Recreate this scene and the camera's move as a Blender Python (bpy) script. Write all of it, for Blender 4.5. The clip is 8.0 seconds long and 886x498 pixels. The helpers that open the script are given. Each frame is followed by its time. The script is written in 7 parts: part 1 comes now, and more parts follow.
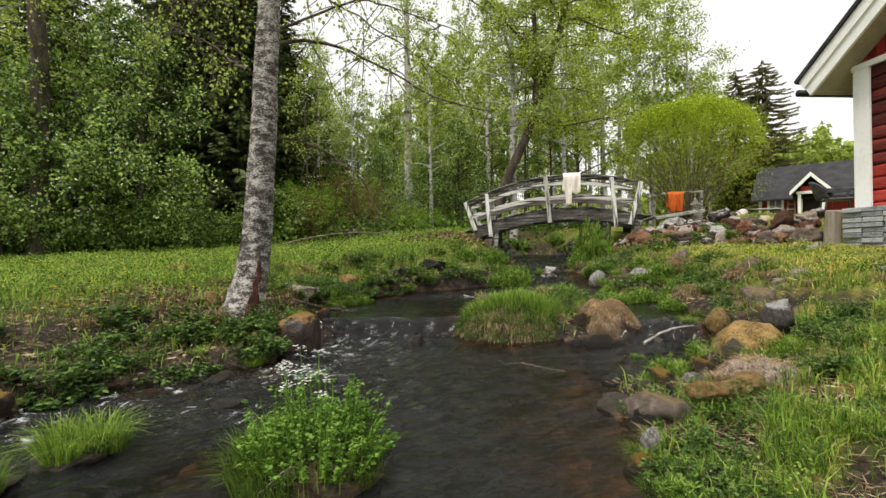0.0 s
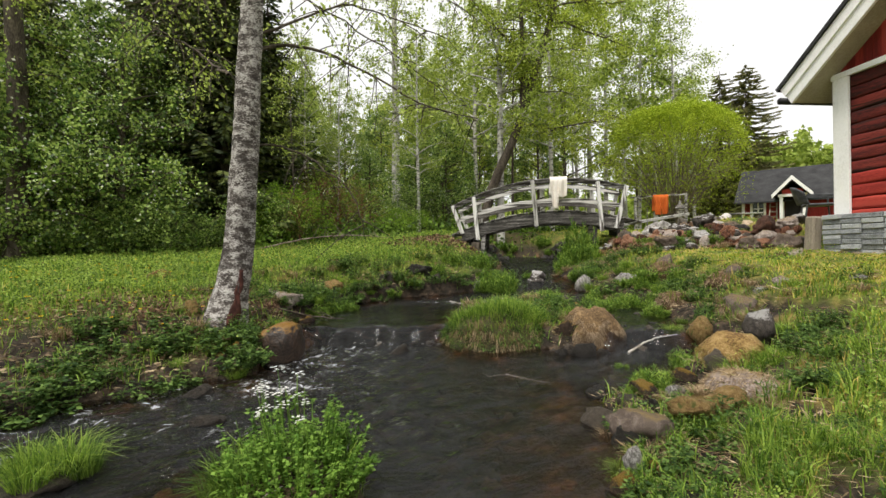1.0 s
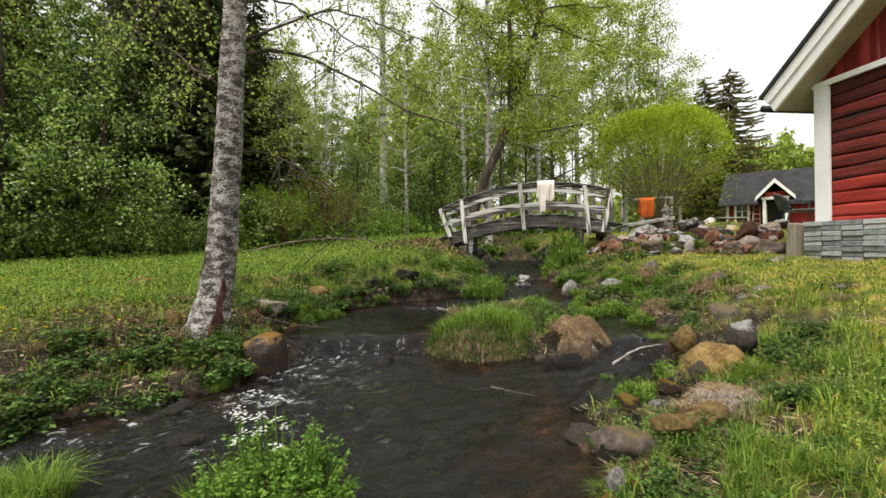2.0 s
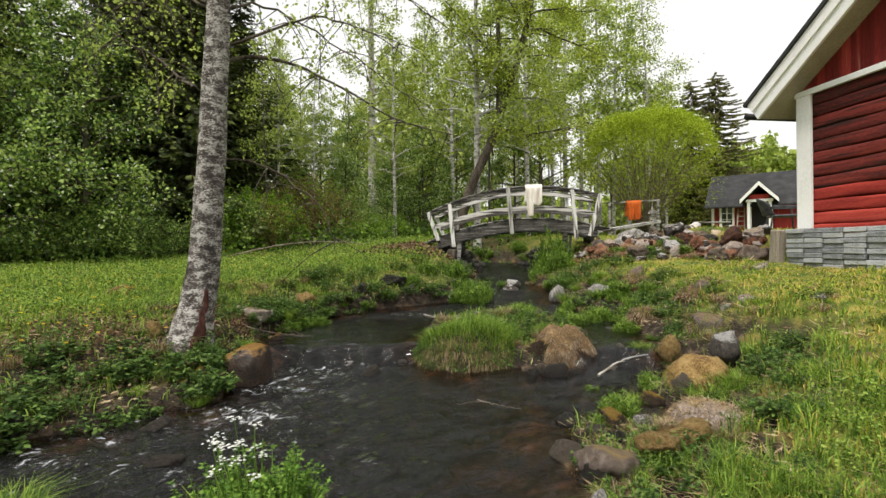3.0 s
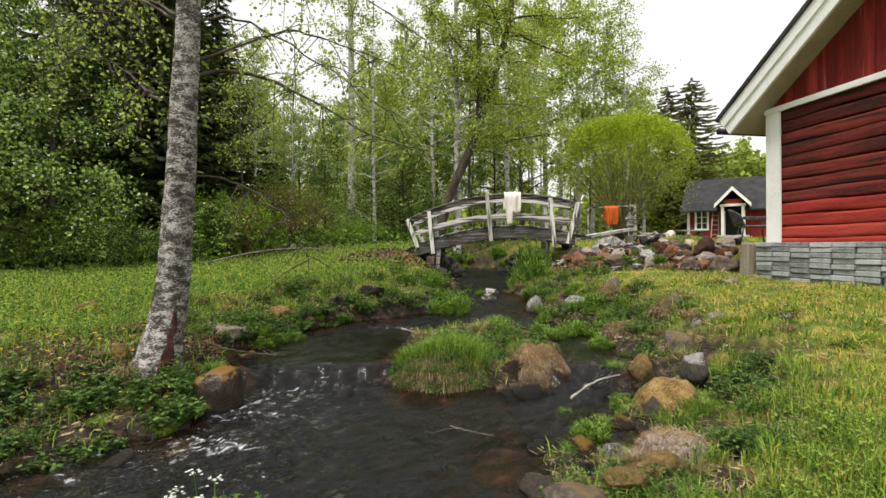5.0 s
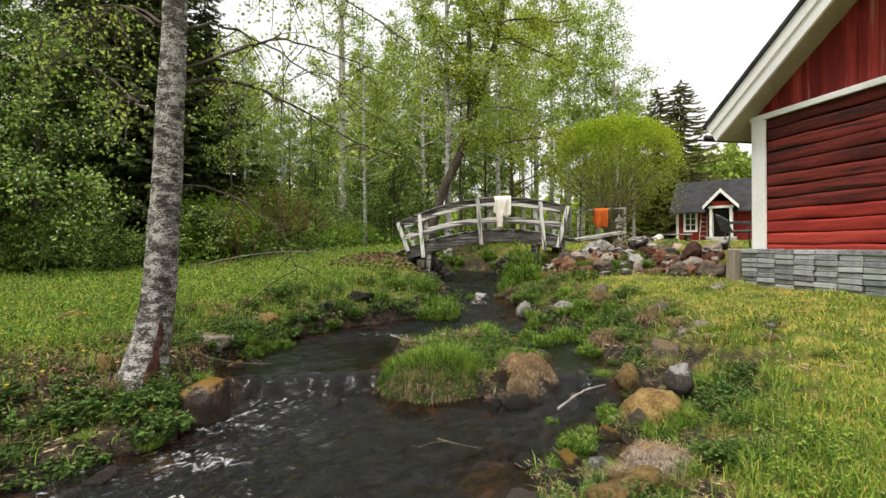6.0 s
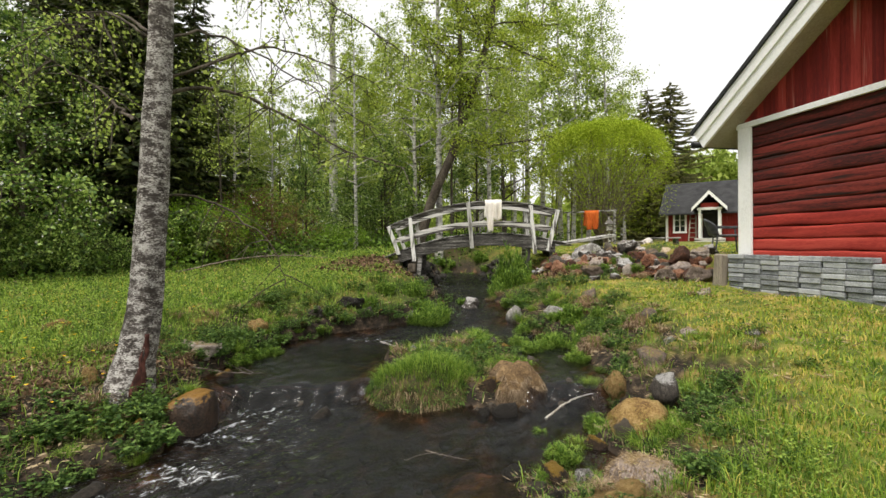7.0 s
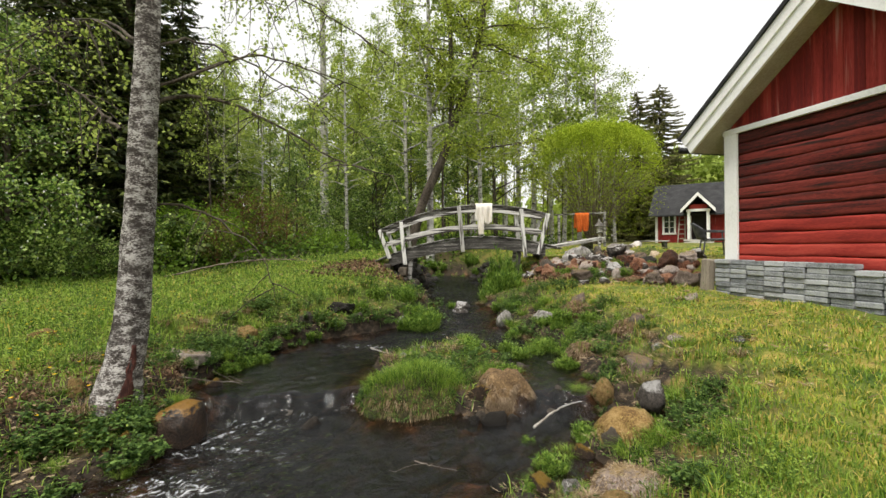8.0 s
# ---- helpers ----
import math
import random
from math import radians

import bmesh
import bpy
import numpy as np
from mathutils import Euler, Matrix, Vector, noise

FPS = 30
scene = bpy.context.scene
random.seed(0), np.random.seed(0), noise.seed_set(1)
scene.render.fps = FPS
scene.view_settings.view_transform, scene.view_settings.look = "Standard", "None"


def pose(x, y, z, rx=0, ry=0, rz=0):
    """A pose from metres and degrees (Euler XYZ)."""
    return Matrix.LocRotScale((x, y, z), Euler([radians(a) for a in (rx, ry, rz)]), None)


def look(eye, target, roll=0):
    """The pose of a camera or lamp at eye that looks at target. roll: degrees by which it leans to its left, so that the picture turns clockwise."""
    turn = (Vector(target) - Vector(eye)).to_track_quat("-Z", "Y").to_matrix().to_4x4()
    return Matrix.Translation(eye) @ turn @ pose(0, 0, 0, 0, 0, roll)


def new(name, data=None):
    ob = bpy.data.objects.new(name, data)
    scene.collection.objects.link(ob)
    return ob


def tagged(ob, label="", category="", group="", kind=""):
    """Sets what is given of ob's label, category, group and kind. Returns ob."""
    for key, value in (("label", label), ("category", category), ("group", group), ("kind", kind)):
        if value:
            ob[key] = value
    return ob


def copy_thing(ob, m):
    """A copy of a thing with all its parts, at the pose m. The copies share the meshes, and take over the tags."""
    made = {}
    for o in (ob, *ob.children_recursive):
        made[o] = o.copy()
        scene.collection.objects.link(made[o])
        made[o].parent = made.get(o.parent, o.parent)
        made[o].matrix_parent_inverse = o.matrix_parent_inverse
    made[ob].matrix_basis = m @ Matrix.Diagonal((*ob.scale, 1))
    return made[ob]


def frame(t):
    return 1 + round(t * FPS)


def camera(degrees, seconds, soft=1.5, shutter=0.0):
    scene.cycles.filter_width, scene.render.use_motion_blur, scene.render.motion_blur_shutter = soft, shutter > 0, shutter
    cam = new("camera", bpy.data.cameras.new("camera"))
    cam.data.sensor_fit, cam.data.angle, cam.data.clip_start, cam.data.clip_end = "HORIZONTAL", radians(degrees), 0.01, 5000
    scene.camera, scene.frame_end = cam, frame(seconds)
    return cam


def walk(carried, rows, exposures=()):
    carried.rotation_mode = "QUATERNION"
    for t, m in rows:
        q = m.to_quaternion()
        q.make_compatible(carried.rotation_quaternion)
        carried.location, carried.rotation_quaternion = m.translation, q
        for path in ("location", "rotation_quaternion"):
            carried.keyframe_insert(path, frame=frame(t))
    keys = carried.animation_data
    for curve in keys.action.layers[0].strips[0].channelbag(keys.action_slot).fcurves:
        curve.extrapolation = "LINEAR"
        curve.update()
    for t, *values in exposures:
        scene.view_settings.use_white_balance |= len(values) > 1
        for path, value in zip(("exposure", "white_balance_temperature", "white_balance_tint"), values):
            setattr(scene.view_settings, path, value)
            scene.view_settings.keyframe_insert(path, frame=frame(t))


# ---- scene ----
cam = camera(86.5, 8.0)
METRES, EYE, TILT, LEAN, TURN = 1.0, 1.15, 0.0, 0.9, 0.0
ROWS = [
    (0.0, 0.0, 0.0, 0.0, 0.0, 0.0, 0.0),
    (0.5, 0.0186, 0.0184, 0.0482, -0.71, 0.0, -0.02),
    (1.0, 0.0363, 0.0354, 0.1023, -1.43, -0.01, -0.05),
    (1.5, 0.0545, 0.053, 0.1558, -2.12, -0.02, -0.09),
    (3.0, 0.1069, 0.0893, 0.3373, -4.1, -0.1, -0.17),
    (3.5, 0.1257, 0.0992, 0.3976, -4.7, -0.12, -0.21),
    (4.0, 0.1449, 0.1073, 0.4553, -5.27, -0.12, -0.23),
    (4.5, 0.1661, 0.1088, 0.5194, -5.8, -0.17, -0.27),
    (6.0, 0.2235, 0.0929, 0.7137, -7.32, -0.3, -0.3),
    (6.5, 0.2429, 0.0859, 0.7744, -7.8, -0.32, -0.3),
    (7.0, 0.2607, 0.0755, 0.8315, -8.28, -0.34, -0.25),
    (7.5, 0.2741, 0.0624, 0.8871, -8.77, -0.35, -0.21),
    (8.0, 0.2893, 0.0503, 0.9378, -9.26, -0.33, -0.14),
]
walk(cam, [(t, pose(0, 0, EYE, TILT, LEAN, TURN) @ pose(METRES * x, METRES * y, METRES * z, 90 + pitch, roll, yaw)) for t, x, y, z, yaw, pitch, roll in ROWS])

# ---- light ----
world = bpy.data.worlds.new("overcast_sky")
scene.world = world
world.use_nodes = True
wn = world.node_tree
wn.nodes.clear()
sky = wn.nodes.new("ShaderNodeTexSky")
sky.sky_type = "NISHITA"
sky.sun_disc = False
sky.sun_elevation, sky.sun_rotation = radians(66), radians(220)
sky.air_density, sky.dust_density = 1.0, 4.0
SKY_STRENGTH = 0.102
bright = wn.nodes.new("ShaderNodeHueSaturation")
bright.inputs["Saturation"].default_value = 0.05
cloud = wn.nodes.new("ShaderNodeMix")
cloud.data_type = "RGBA"
cloud.inputs["Factor"].default_value = 0.62
cloud.inputs["B"].default_value = (11.4, 11.3, 11.0, 1)
backg = wn.nodes.new("ShaderNodeBackground")
backg.inputs["Strength"].default_value = SKY_STRENGTH
wout = wn.nodes.new("ShaderNodeOutputWorld")
wn.links.new(sky.outputs["Color"], bright.inputs["Color"])
wn.links.new(bright.outputs["Color"], cloud.inputs["A"])
wn.links.new(cloud.outputs["Result"], backg.inputs["Color"])
wn.links.new(backg.outputs["Background"], wout.inputs["Surface"])
sun = new("sun", bpy.data.lights.new("sun", "SUN"))
sun.data.energy, sun.data.angle, sun.data.color = 3.0, radians(18), (1.0, 0.95, 0.86)
sun.matrix_basis = look((-5.2, -6.2, 18.2), (0, 0, 0))
scene.view_settings.exposure = 0.33


# ---- materials ----
def surface(name, colours, scale=6.0, fine=60.0, rough=0.8, bump=0.3, dist=0.02, vary="", stretch=(1, 1, 1), metal=0.0, spec=0.3,
            through_light=0.0, stain=None, stain_scale=1.5, stain_at=0.6, coords="Object", amount=0.7, top=None, top_at=0.45, span=(0.41, 0.68)):
    """Two or three colours mixed by noise at two scales, with fine relief and stains."""
    m = bpy.data.materials.new(name)
    m.use_nodes = True
    nt = m.node_tree
    nt.nodes.clear()
    N, L = nt.nodes.new, nt.links.new
    tc = N("ShaderNodeTexCoord")
    mp = N("ShaderNodeMapping")
    mp.inputs["Scale"].default_value = stretch
    L(tc.outputs[coords], mp.inputs["Vector"])
    n1 = N("ShaderNodeTexNoise")
    n1.inputs["Scale"].default_value, n1.inputs["Detail"].default_value = scale, 5
    n2 = N("ShaderNodeTexNoise")
    n2.inputs["Scale"].default_value, n2.inputs["Detail"].default_value = fine, 4
    L(mp.outputs["Vector"], n1.inputs["Vector"])
    L(mp.outputs["Vector"], n2.inputs["Vector"])
    add = N("ShaderNodeMath")
    add.operation = "MULTIPLY_ADD"
    add.inputs[1].default_value = 0.55
    L(n2.outputs["Fac"], add.inputs[0])
    sub = N("ShaderNodeMath")
    sub.operation = "MULTIPLY"
    sub.inputs[1].default_value = 0.55
    L(n1.outputs["Fac"], sub.inputs[0])
    L(sub.outputs[0], add.inputs[2])
    last = add.outputs[0]
    if vary:
        if vary == "island":
            rnd = N("ShaderNodeNewGeometry").outputs["Random Per Island"]
        else:
            rnd = N("ShaderNodeObjectInfo").outputs["Random"]
        mul = N("ShaderNodeMath")
        mul.operation = "MULTIPLY_ADD"
        mul.inputs[1].default_value, mul.inputs[2].default_value = amount, -0.5 * amount
        L(rnd, mul.inputs[0])
        plus = N("ShaderNodeMath")
        L(mul.outputs[0], plus.inputs[0])
        L(last, plus.inputs[1])
        last = plus.outputs[0]
    ramp = N("ShaderNodeValToRGB")
    k = len(colours)
    while len(ramp.color_ramp.elements) < k:
        ramp.color_ramp.elements.new(0.5)
    for i, c in enumerate(colours):
        ramp.color_ramp.elements[i].position = span[0] + (span[1] - span[0]) * i / max(1, k - 1)
        ramp.color_ramp.elements[i].color = (*c, 1)
    L(last, ramp.inputs["Fac"])
    colour = ramp.outputs["Color"]
    if stain:
        n3 = N("ShaderNodeTexNoise")
        n3.inputs["Scale"].default_value, n3.inputs["Detail"].default_value = stain_scale, 6
        L(mp.outputs["Vector"], n3.inputs["Vector"])
        sr = N("ShaderNodeMapRange")
        sr.inputs["From Min"].default_value, sr.inputs["From Max"].default_value = stain_at - 0.06, stain_at + 0.06
        L(n3.outputs["Fac"], sr.inputs["Value"])
        mx = N("ShaderNodeMix")
        mx.data_type = "RGBA"
        L(sr.outputs["Result"], mx.inputs["Factor"])
        L(colour, mx.inputs["A"])
        mx.inputs["B"].default_value = (*stain, 1)
        colour = mx.outputs["Result"]
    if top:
        # a second colour on upward faces, such as moss, with a ragged edge
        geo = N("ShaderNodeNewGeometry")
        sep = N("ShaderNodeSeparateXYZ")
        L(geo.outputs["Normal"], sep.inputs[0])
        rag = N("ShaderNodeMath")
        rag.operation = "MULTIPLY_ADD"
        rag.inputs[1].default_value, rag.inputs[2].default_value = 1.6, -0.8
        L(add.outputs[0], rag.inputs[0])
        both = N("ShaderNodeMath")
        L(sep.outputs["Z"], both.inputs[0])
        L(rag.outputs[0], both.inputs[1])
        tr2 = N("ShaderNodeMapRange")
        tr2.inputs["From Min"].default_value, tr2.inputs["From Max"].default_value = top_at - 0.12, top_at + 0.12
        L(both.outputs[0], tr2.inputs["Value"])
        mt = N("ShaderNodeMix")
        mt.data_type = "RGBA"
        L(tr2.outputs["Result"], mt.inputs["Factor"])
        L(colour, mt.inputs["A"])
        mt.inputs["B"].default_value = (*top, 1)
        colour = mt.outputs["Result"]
    b = N("ShaderNodeBsdfPrincipled")
    b.inputs["Roughness"].default_value, b.inputs["Metallic"].default_value = rough, metal
    b.inputs["Specular IOR Level"].default_value = spec
    L(colour, b.inputs["Base Color"])
    if bump:
        bp = N("ShaderNodeBump")
        bp.inputs["Strength"].default_value, bp.inputs["Distance"].default_value = bump, dist
        L(add.outputs[0], bp.inputs["Height"])
        L(bp.outputs["Normal"], b.inputs["Normal"])
    out = N("ShaderNodeOutputMaterial")
    if through_light:
        tl = N("ShaderNodeBsdfTranslucent")
        L(colour, tl.inputs["Color"])
        mix = N("ShaderNodeMixShader")
        mix.inputs["Fac"].default_value = through_light
        L(b.outputs[0], mix.inputs[1])
        L(tl.outputs[0], mix.inputs[2])
        L(mix.outputs[0], out.inputs["Surface"])
    else:
        L(b.outputs[0], out.inputs["Surface"])
    return m


def leafy(name, *colours, rough=0.6, light=0.4, spec=0.22, amount=0.85, scale=0.7):
    return surface(name, colours, scale, 9.0, rough, 0, vary="island", through_light=light, spec=spec, amount=amount, span=(0.34, 0.74))


M_birch_leaf = leafy("birch_leaves", (0.17, 0.235, 0.035), (0.31, 0.405, 0.07), (0.47, 0.56, 0.13), light=0.45)
M_broad_leaf = leafy("broad_leaves", (0.055, 0.11, 0.02), (0.15, 0.26, 0.042), (0.38, 0.5, 0.12), rough=0.45, spec=0.38)
M_alder_leaf = leafy("alder_leaves", (0.18, 0.24, 0.02), (0.33, 0.42, 0.04), (0.5, 0.58, 0.09), light=0.46)
M_grove_leaf = leafy("grove_leaves", (0.08, 0.14, 0.03), (0.165, 0.255, 0.055), (0.31, 0.42, 0.11))
M_willow_leaf = leafy("willow_leaves", (0.21, 0.29, 0.016), (0.36, 0.47, 0.03), (0.5, 0.6, 0.06), light=0.46)
M_spruce_leaf = leafy("spruce_needles", (0.025, 0.04, 0.011), (0.06, 0.085, 0.02), (0.115, 0.14, 0.034), light=0.15)
M_yard_needles = leafy("yard_spruce_needles", (0.1, 0.11, 0.042), (0.19, 0.2, 0.07), (0.3, 0.285, 0.11), light=0.4)
M_bush_leaf = leafy("bush_leaves", (0.08, 0.15, 0.012), (0.15, 0.27, 0.018), (0.25, 0.4, 0.03))
M_under = leafy("undergrowth_leaves", (0.04, 0.075, 0.012), (0.085, 0.155, 0.02), (0.17, 0.28, 0.035))
M_grass = leafy("grass_blades", (0.085, 0.165, 0.02), (0.18, 0.3, 0.034), (0.31, 0.43, 0.07))
M_bank_grass = leafy("dark_bank_grass", (0.04, 0.08, 0.012), (0.09, 0.16, 0.02), (0.17, 0.25, 0.04))
M_lawn = leafy("lawn_blades", (0.18, 0.28, 0.024), (0.37, 0.43, 0.045), (0.62, 0.48, 0.14), amount=0.5, scale=1.8)
M_dry = leafy("dry_grass", (0.16, 0.105, 0.055), (0.33, 0.235, 0.135), (0.5, 0.39, 0.25), light=0.25)
M_herb = leafy("herb_leaves", (0.03, 0.066, 0.014), (0.075, 0.14, 0.028), (0.165, 0.26, 0.06))
M_meadow = leafy("meadow_leaves", (0.06, 0.11, 0.015), (0.15, 0.245, 0.03), (0.32, 0.43, 0.08), amount=0.95)
M_fresh = leafy("fresh_herb_leaves", (0.065, 0.13, 0.016), (0.14, 0.245, 0.03), (0.27, 0.39, 0.065))
M_hay_blade = leafy("brown_hay", (0.1, 0.064, 0.036), (0.23, 0.16, 0.098), (0.4, 0.305, 0.2), light=0.2)
M_straw = leafy("grey_straw", (0.1, 0.065, 0.035), (0.22, 0.16, 0.09), (0.42, 0.33, 0.2), light=0.2)
M_litter = leafy("dead_leaves", (0.06, 0.03, 0.017), (0.13, 0.07, 0.04), (0.28, 0.18, 0.11), light=0.1)
# white of the flower petals, also of the painted glints on the cherries
M_petal_glint = leafy("petals_and_glints", (0.7, 0.7, 0.64), (0.8, 0.8, 0.76), light=0.3)
M_brown_twig = surface("brown_twig", [(0.08, 0.06, 0.045), (0.17, 0.135, 0.105), (0.28, 0.24, 0.2)], 6, 50, 0.9, 0.3)
M_yellow = leafy("yellow_petals", (0.75, 0.45, 0.01), (0.8, 0.6, 0.03), light=0.2)
M_birch_bark = surface("birch_bark", [(0.035, 0.028, 0.024), (0.12, 0.105, 0.095), (0.44, 0.42, 0.395)], 8, 40, 0.9, 1.0, 0.04, stretch=(1, 1, 1.9),
                       stain=(0.04, 0.033, 0.028), stain_scale=3.6, stain_at=0.6, span=(0.44, 0.63))
M_pale_bark = surface("pale_birch_bark", [(0.2, 0.19, 0.17), (0.46, 0.44, 0.405), (0.64, 0.62, 0.575)], 3, 20, 0.85, 0.3, stretch=(1, 1, 2),
                      stain=(0.05, 0.045, 0.04), stain_scale=4, stain_at=0.6)
M_grey_bark = surface("grey_birch_bark", [(0.06, 0.055, 0.05), (0.16, 0.15, 0.135), (0.34, 0.32, 0.29)], 3, 20, 0.9, 0.3, stretch=(1, 1, 2))
M_dark_bark = surface("dark_bark", [(0.03, 0.024, 0.018), (0.075, 0.06, 0.045), (0.13, 0.11, 0.085)], 5, 30, 0.95, 0.8, 0.03, stretch=(1, 1, 0.35))
M_grey_wood = surface("weathered_wood", [(0.11, 0.1, 0.09), (0.34, 0.325, 0.305), (0.58, 0.56, 0.53)], 3, 24, 0.85, 0.8, 0.01, vary="object",
                      stretch=(0.4, 6, 6), stain=(0.05, 0.044, 0.038), stain_scale=2.8, stain_at=0.53, span=(0.42, 0.64), amount=0.4)
M_deck_wood = surface("dark_weathered_wood", [(0.05, 0.046, 0.041), (0.19, 0.18, 0.165), (0.4, 0.385, 0.36)], 3, 24, 0.85, 0.8, 0.01, vary="object",
                      stretch=(0.4, 6, 6), stain=(0.035, 0.032, 0.028), stain_scale=2.6, stain_at=0.55, span=(0.42, 0.64), amount=0.4)
M_white_post = surface("worn_white_wood", [(0.42, 0.41, 0.38), (0.6, 0.59, 0.56), (0.7, 0.69, 0.66)], 4, 40, 0.75, 0.3, 0.004, vary="object",
                       stretch=(5, 5, 0.5), stain=(0.1, 0.09, 0.08), stain_scale=3.4, stain_at=0.57)
M_rock = surface("granite", [(0.08, 0.072, 0.066), (0.2, 0.185, 0.17), (0.38, 0.36, 0.34)], 4, 55, 0.9, 0.9, 0.03, vary="object", amount=0.25, stain=(0.46, 0.45, 0.42),
                 stain_scale=6, stain_at=0.6, span=(0.44, 0.66))
M_red_rock = surface("rusty_stone", [(0.05, 0.022, 0.013), (0.145, 0.054, 0.026), (0.27, 0.14, 0.085)], 4, 55, 0.9, 0.9, 0.03, vary="object", amount=0.4)
M_wet_rock = surface("wet_stone", [(0.018, 0.015, 0.012), (0.045, 0.036, 0.028), (0.09, 0.073, 0.056)], 5, 45, 0.5, 1.0, 0.04, vary="object", amount=0.5, spec=0.3)
# dark stone whose upward faces turn pale grey
M_capped_rock = surface("pale_topped_stone", [(0.03, 0.026, 0.023), (0.075, 0.064, 0.055), (0.13, 0.11, 0.095)], 5, 50, 0.9, 1.0, 0.04, top=(0.4, 0.385, 0.37), top_at=0.8)
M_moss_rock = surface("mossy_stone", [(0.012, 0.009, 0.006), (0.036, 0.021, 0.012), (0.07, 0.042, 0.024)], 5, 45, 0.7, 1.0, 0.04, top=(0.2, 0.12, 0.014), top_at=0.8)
M_yellow_moss = surface("dry_moss", [(0.1, 0.055, 0.02), (0.23, 0.145, 0.05), (0.33, 0.23, 0.1)], 5, 60, 0.95, 1.0, 0.03, stain=(0.09, 0.1, 0.02),
                        stain_scale=4, stain_at=0.6)
M_log_dark = surface("dark_red_log", [(0.03, 0.009, 0.008), (0.13, 0.018, 0.014), (0.22, 0.036, 0.026)], 2.6, 30, 0.85, 0.6, 0.01, vary="object", amount=0.16,
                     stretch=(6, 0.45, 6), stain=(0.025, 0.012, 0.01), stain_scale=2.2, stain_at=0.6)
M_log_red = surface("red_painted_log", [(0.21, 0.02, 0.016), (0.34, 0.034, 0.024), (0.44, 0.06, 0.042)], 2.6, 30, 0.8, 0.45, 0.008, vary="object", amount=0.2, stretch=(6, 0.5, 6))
M_board_red = surface("red_boards", [(0.13, 0.012, 0.01), (0.22, 0.02, 0.015), (0.32, 0.04, 0.03)], 2, 26, 0.85, 0.3, 0.005, vary="object", amount=0.3, stretch=(7, 7, 0.35), stain=(0.4, 0.17, 0.14), stain_scale=1.7, stain_at=0.68)
M_white_paint = surface("white_paint", [(0.76, 0.755, 0.74), (0.85, 0.845, 0.835), (0.89, 0.885, 0.88)], 2, 30, 0.6, 0.15, 0.003)
M_roof = surface("black_roof_felt", [(0.014, 0.014, 0.015), (0.03, 0.03, 0.032), (0.05, 0.05, 0.052)], 2, 60, 0.85, 0.3, 0.005)
M_metal_black = surface("black_painted_metal", [(0.012, 0.012, 0.013), (0.02, 0.02, 0.022)], 3, 30, 0.4, 0.05)
M_paver = surface("grey_concrete", [(0.13, 0.137, 0.145), (0.27, 0.283, 0.297), (0.42, 0.43, 0.44)], 4, 60, 0.9, 0.6, 0.008, vary="object", amount=0.26, stain=(0.15, 0.152, 0.15), stain_scale=5, stain_at=0.62)
M_soffit = surface("soffit_boards", [(0.32, 0.28, 0.22), (0.45, 0.4, 0.33)], 3, 30, 0.8, 0.2)
M_inside = surface("dark_interior", [(0.02, 0.018, 0.016), (0.03, 0.028, 0.025)], 3, 30, 0.9, 0)
M_towel = surface("cream_towel", [(0.62, 0.56, 0.48), (0.74, 0.69, 0.62), (0.8, 0.77, 0.72)], 3, 120, 0.95, 0.6, 0.006)
M_orange = surface("orange_towel", [(0.36, 0.07, 0.01), (0.5, 0.1, 0.015), (0.6, 0.15, 0.03)], 3, 120, 0.95, 0.6, 0.006)
M_post = surface("tan_wood", [(0.17, 0.14, 0.11), (0.28, 0.24, 0.19), (0.36, 0.31, 0.26)], 3, 40, 0.85, 0.4, 0.005, stretch=(5, 5, 0.5))
M_rattan = surface("grey_rattan", [(0.03, 0.032, 0.036), (0.07, 0.072, 0.08), (0.12, 0.125, 0.135)], 8, 90, 0.6, 0.6, 0.004)
M_twig = surface("pale_twig", [(0.17, 0.14, 0.11), (0.36, 0.33, 0.29), (0.5, 0.47, 0.43)], 6, 50, 0.85, 0.3)
M_red_twig = surface("red_twigs", [(0.09, 0.04, 0.02), (0.17, 0.08, 0.04), (0.24, 0.13, 0.07)], 5, 30, 0.9, 0.2)
M_glass = surface("window_glass", [(0.02, 0.025, 0.03), (0.03, 0.035, 0.04)], 1, 5, 0.06, 0, spec=0.6)

M_lichen = surface("pinkish_stone", [(0.11, 0.083, 0.066), (0.24, 0.19, 0.16), (0.42, 0.36, 0.32)], 4, 55, 0.9, 0.9, 0.03, vary="object", amount=0.4, top=(0.2, 0.14, 0.06), top_at=0.98)
M_post_stone = surface("tan_stone", [(0.22, 0.16, 0.1), (0.36, 0.28, 0.19), (0.48, 0.4, 0.3)], 3, 45, 0.9, 0.6, 0.012)
M_pale_rock = surface("pale_stone", [(0.2, 0.18, 0.165), (0.34, 0.3, 0.275), (0.52, 0.48, 0.45)], 3, 45, 0.9, 0.6, 0.012, vary="object")
M_bed_stone = surface("bed_stone", [(0.02, 0.016, 0.012), (0.06, 0.042, 0.028), (0.16, 0.1, 0.06)], 3, 30, 0.6, 0.4, 0.01, vary="object")
M_hay = surface("matted_hay", [(0.05, 0.03, 0.015), (0.12, 0.075, 0.035), (0.24, 0.16, 0.08)], 6, 50, 0.95, 0.9, 0.03)
M_islet = surface("matted_turf", [(0.016, 0.018, 0.007), (0.05, 0.045, 0.017), (0.13, 0.09, 0.04)], 5, 50, 0.95, 0.9, 0.03)
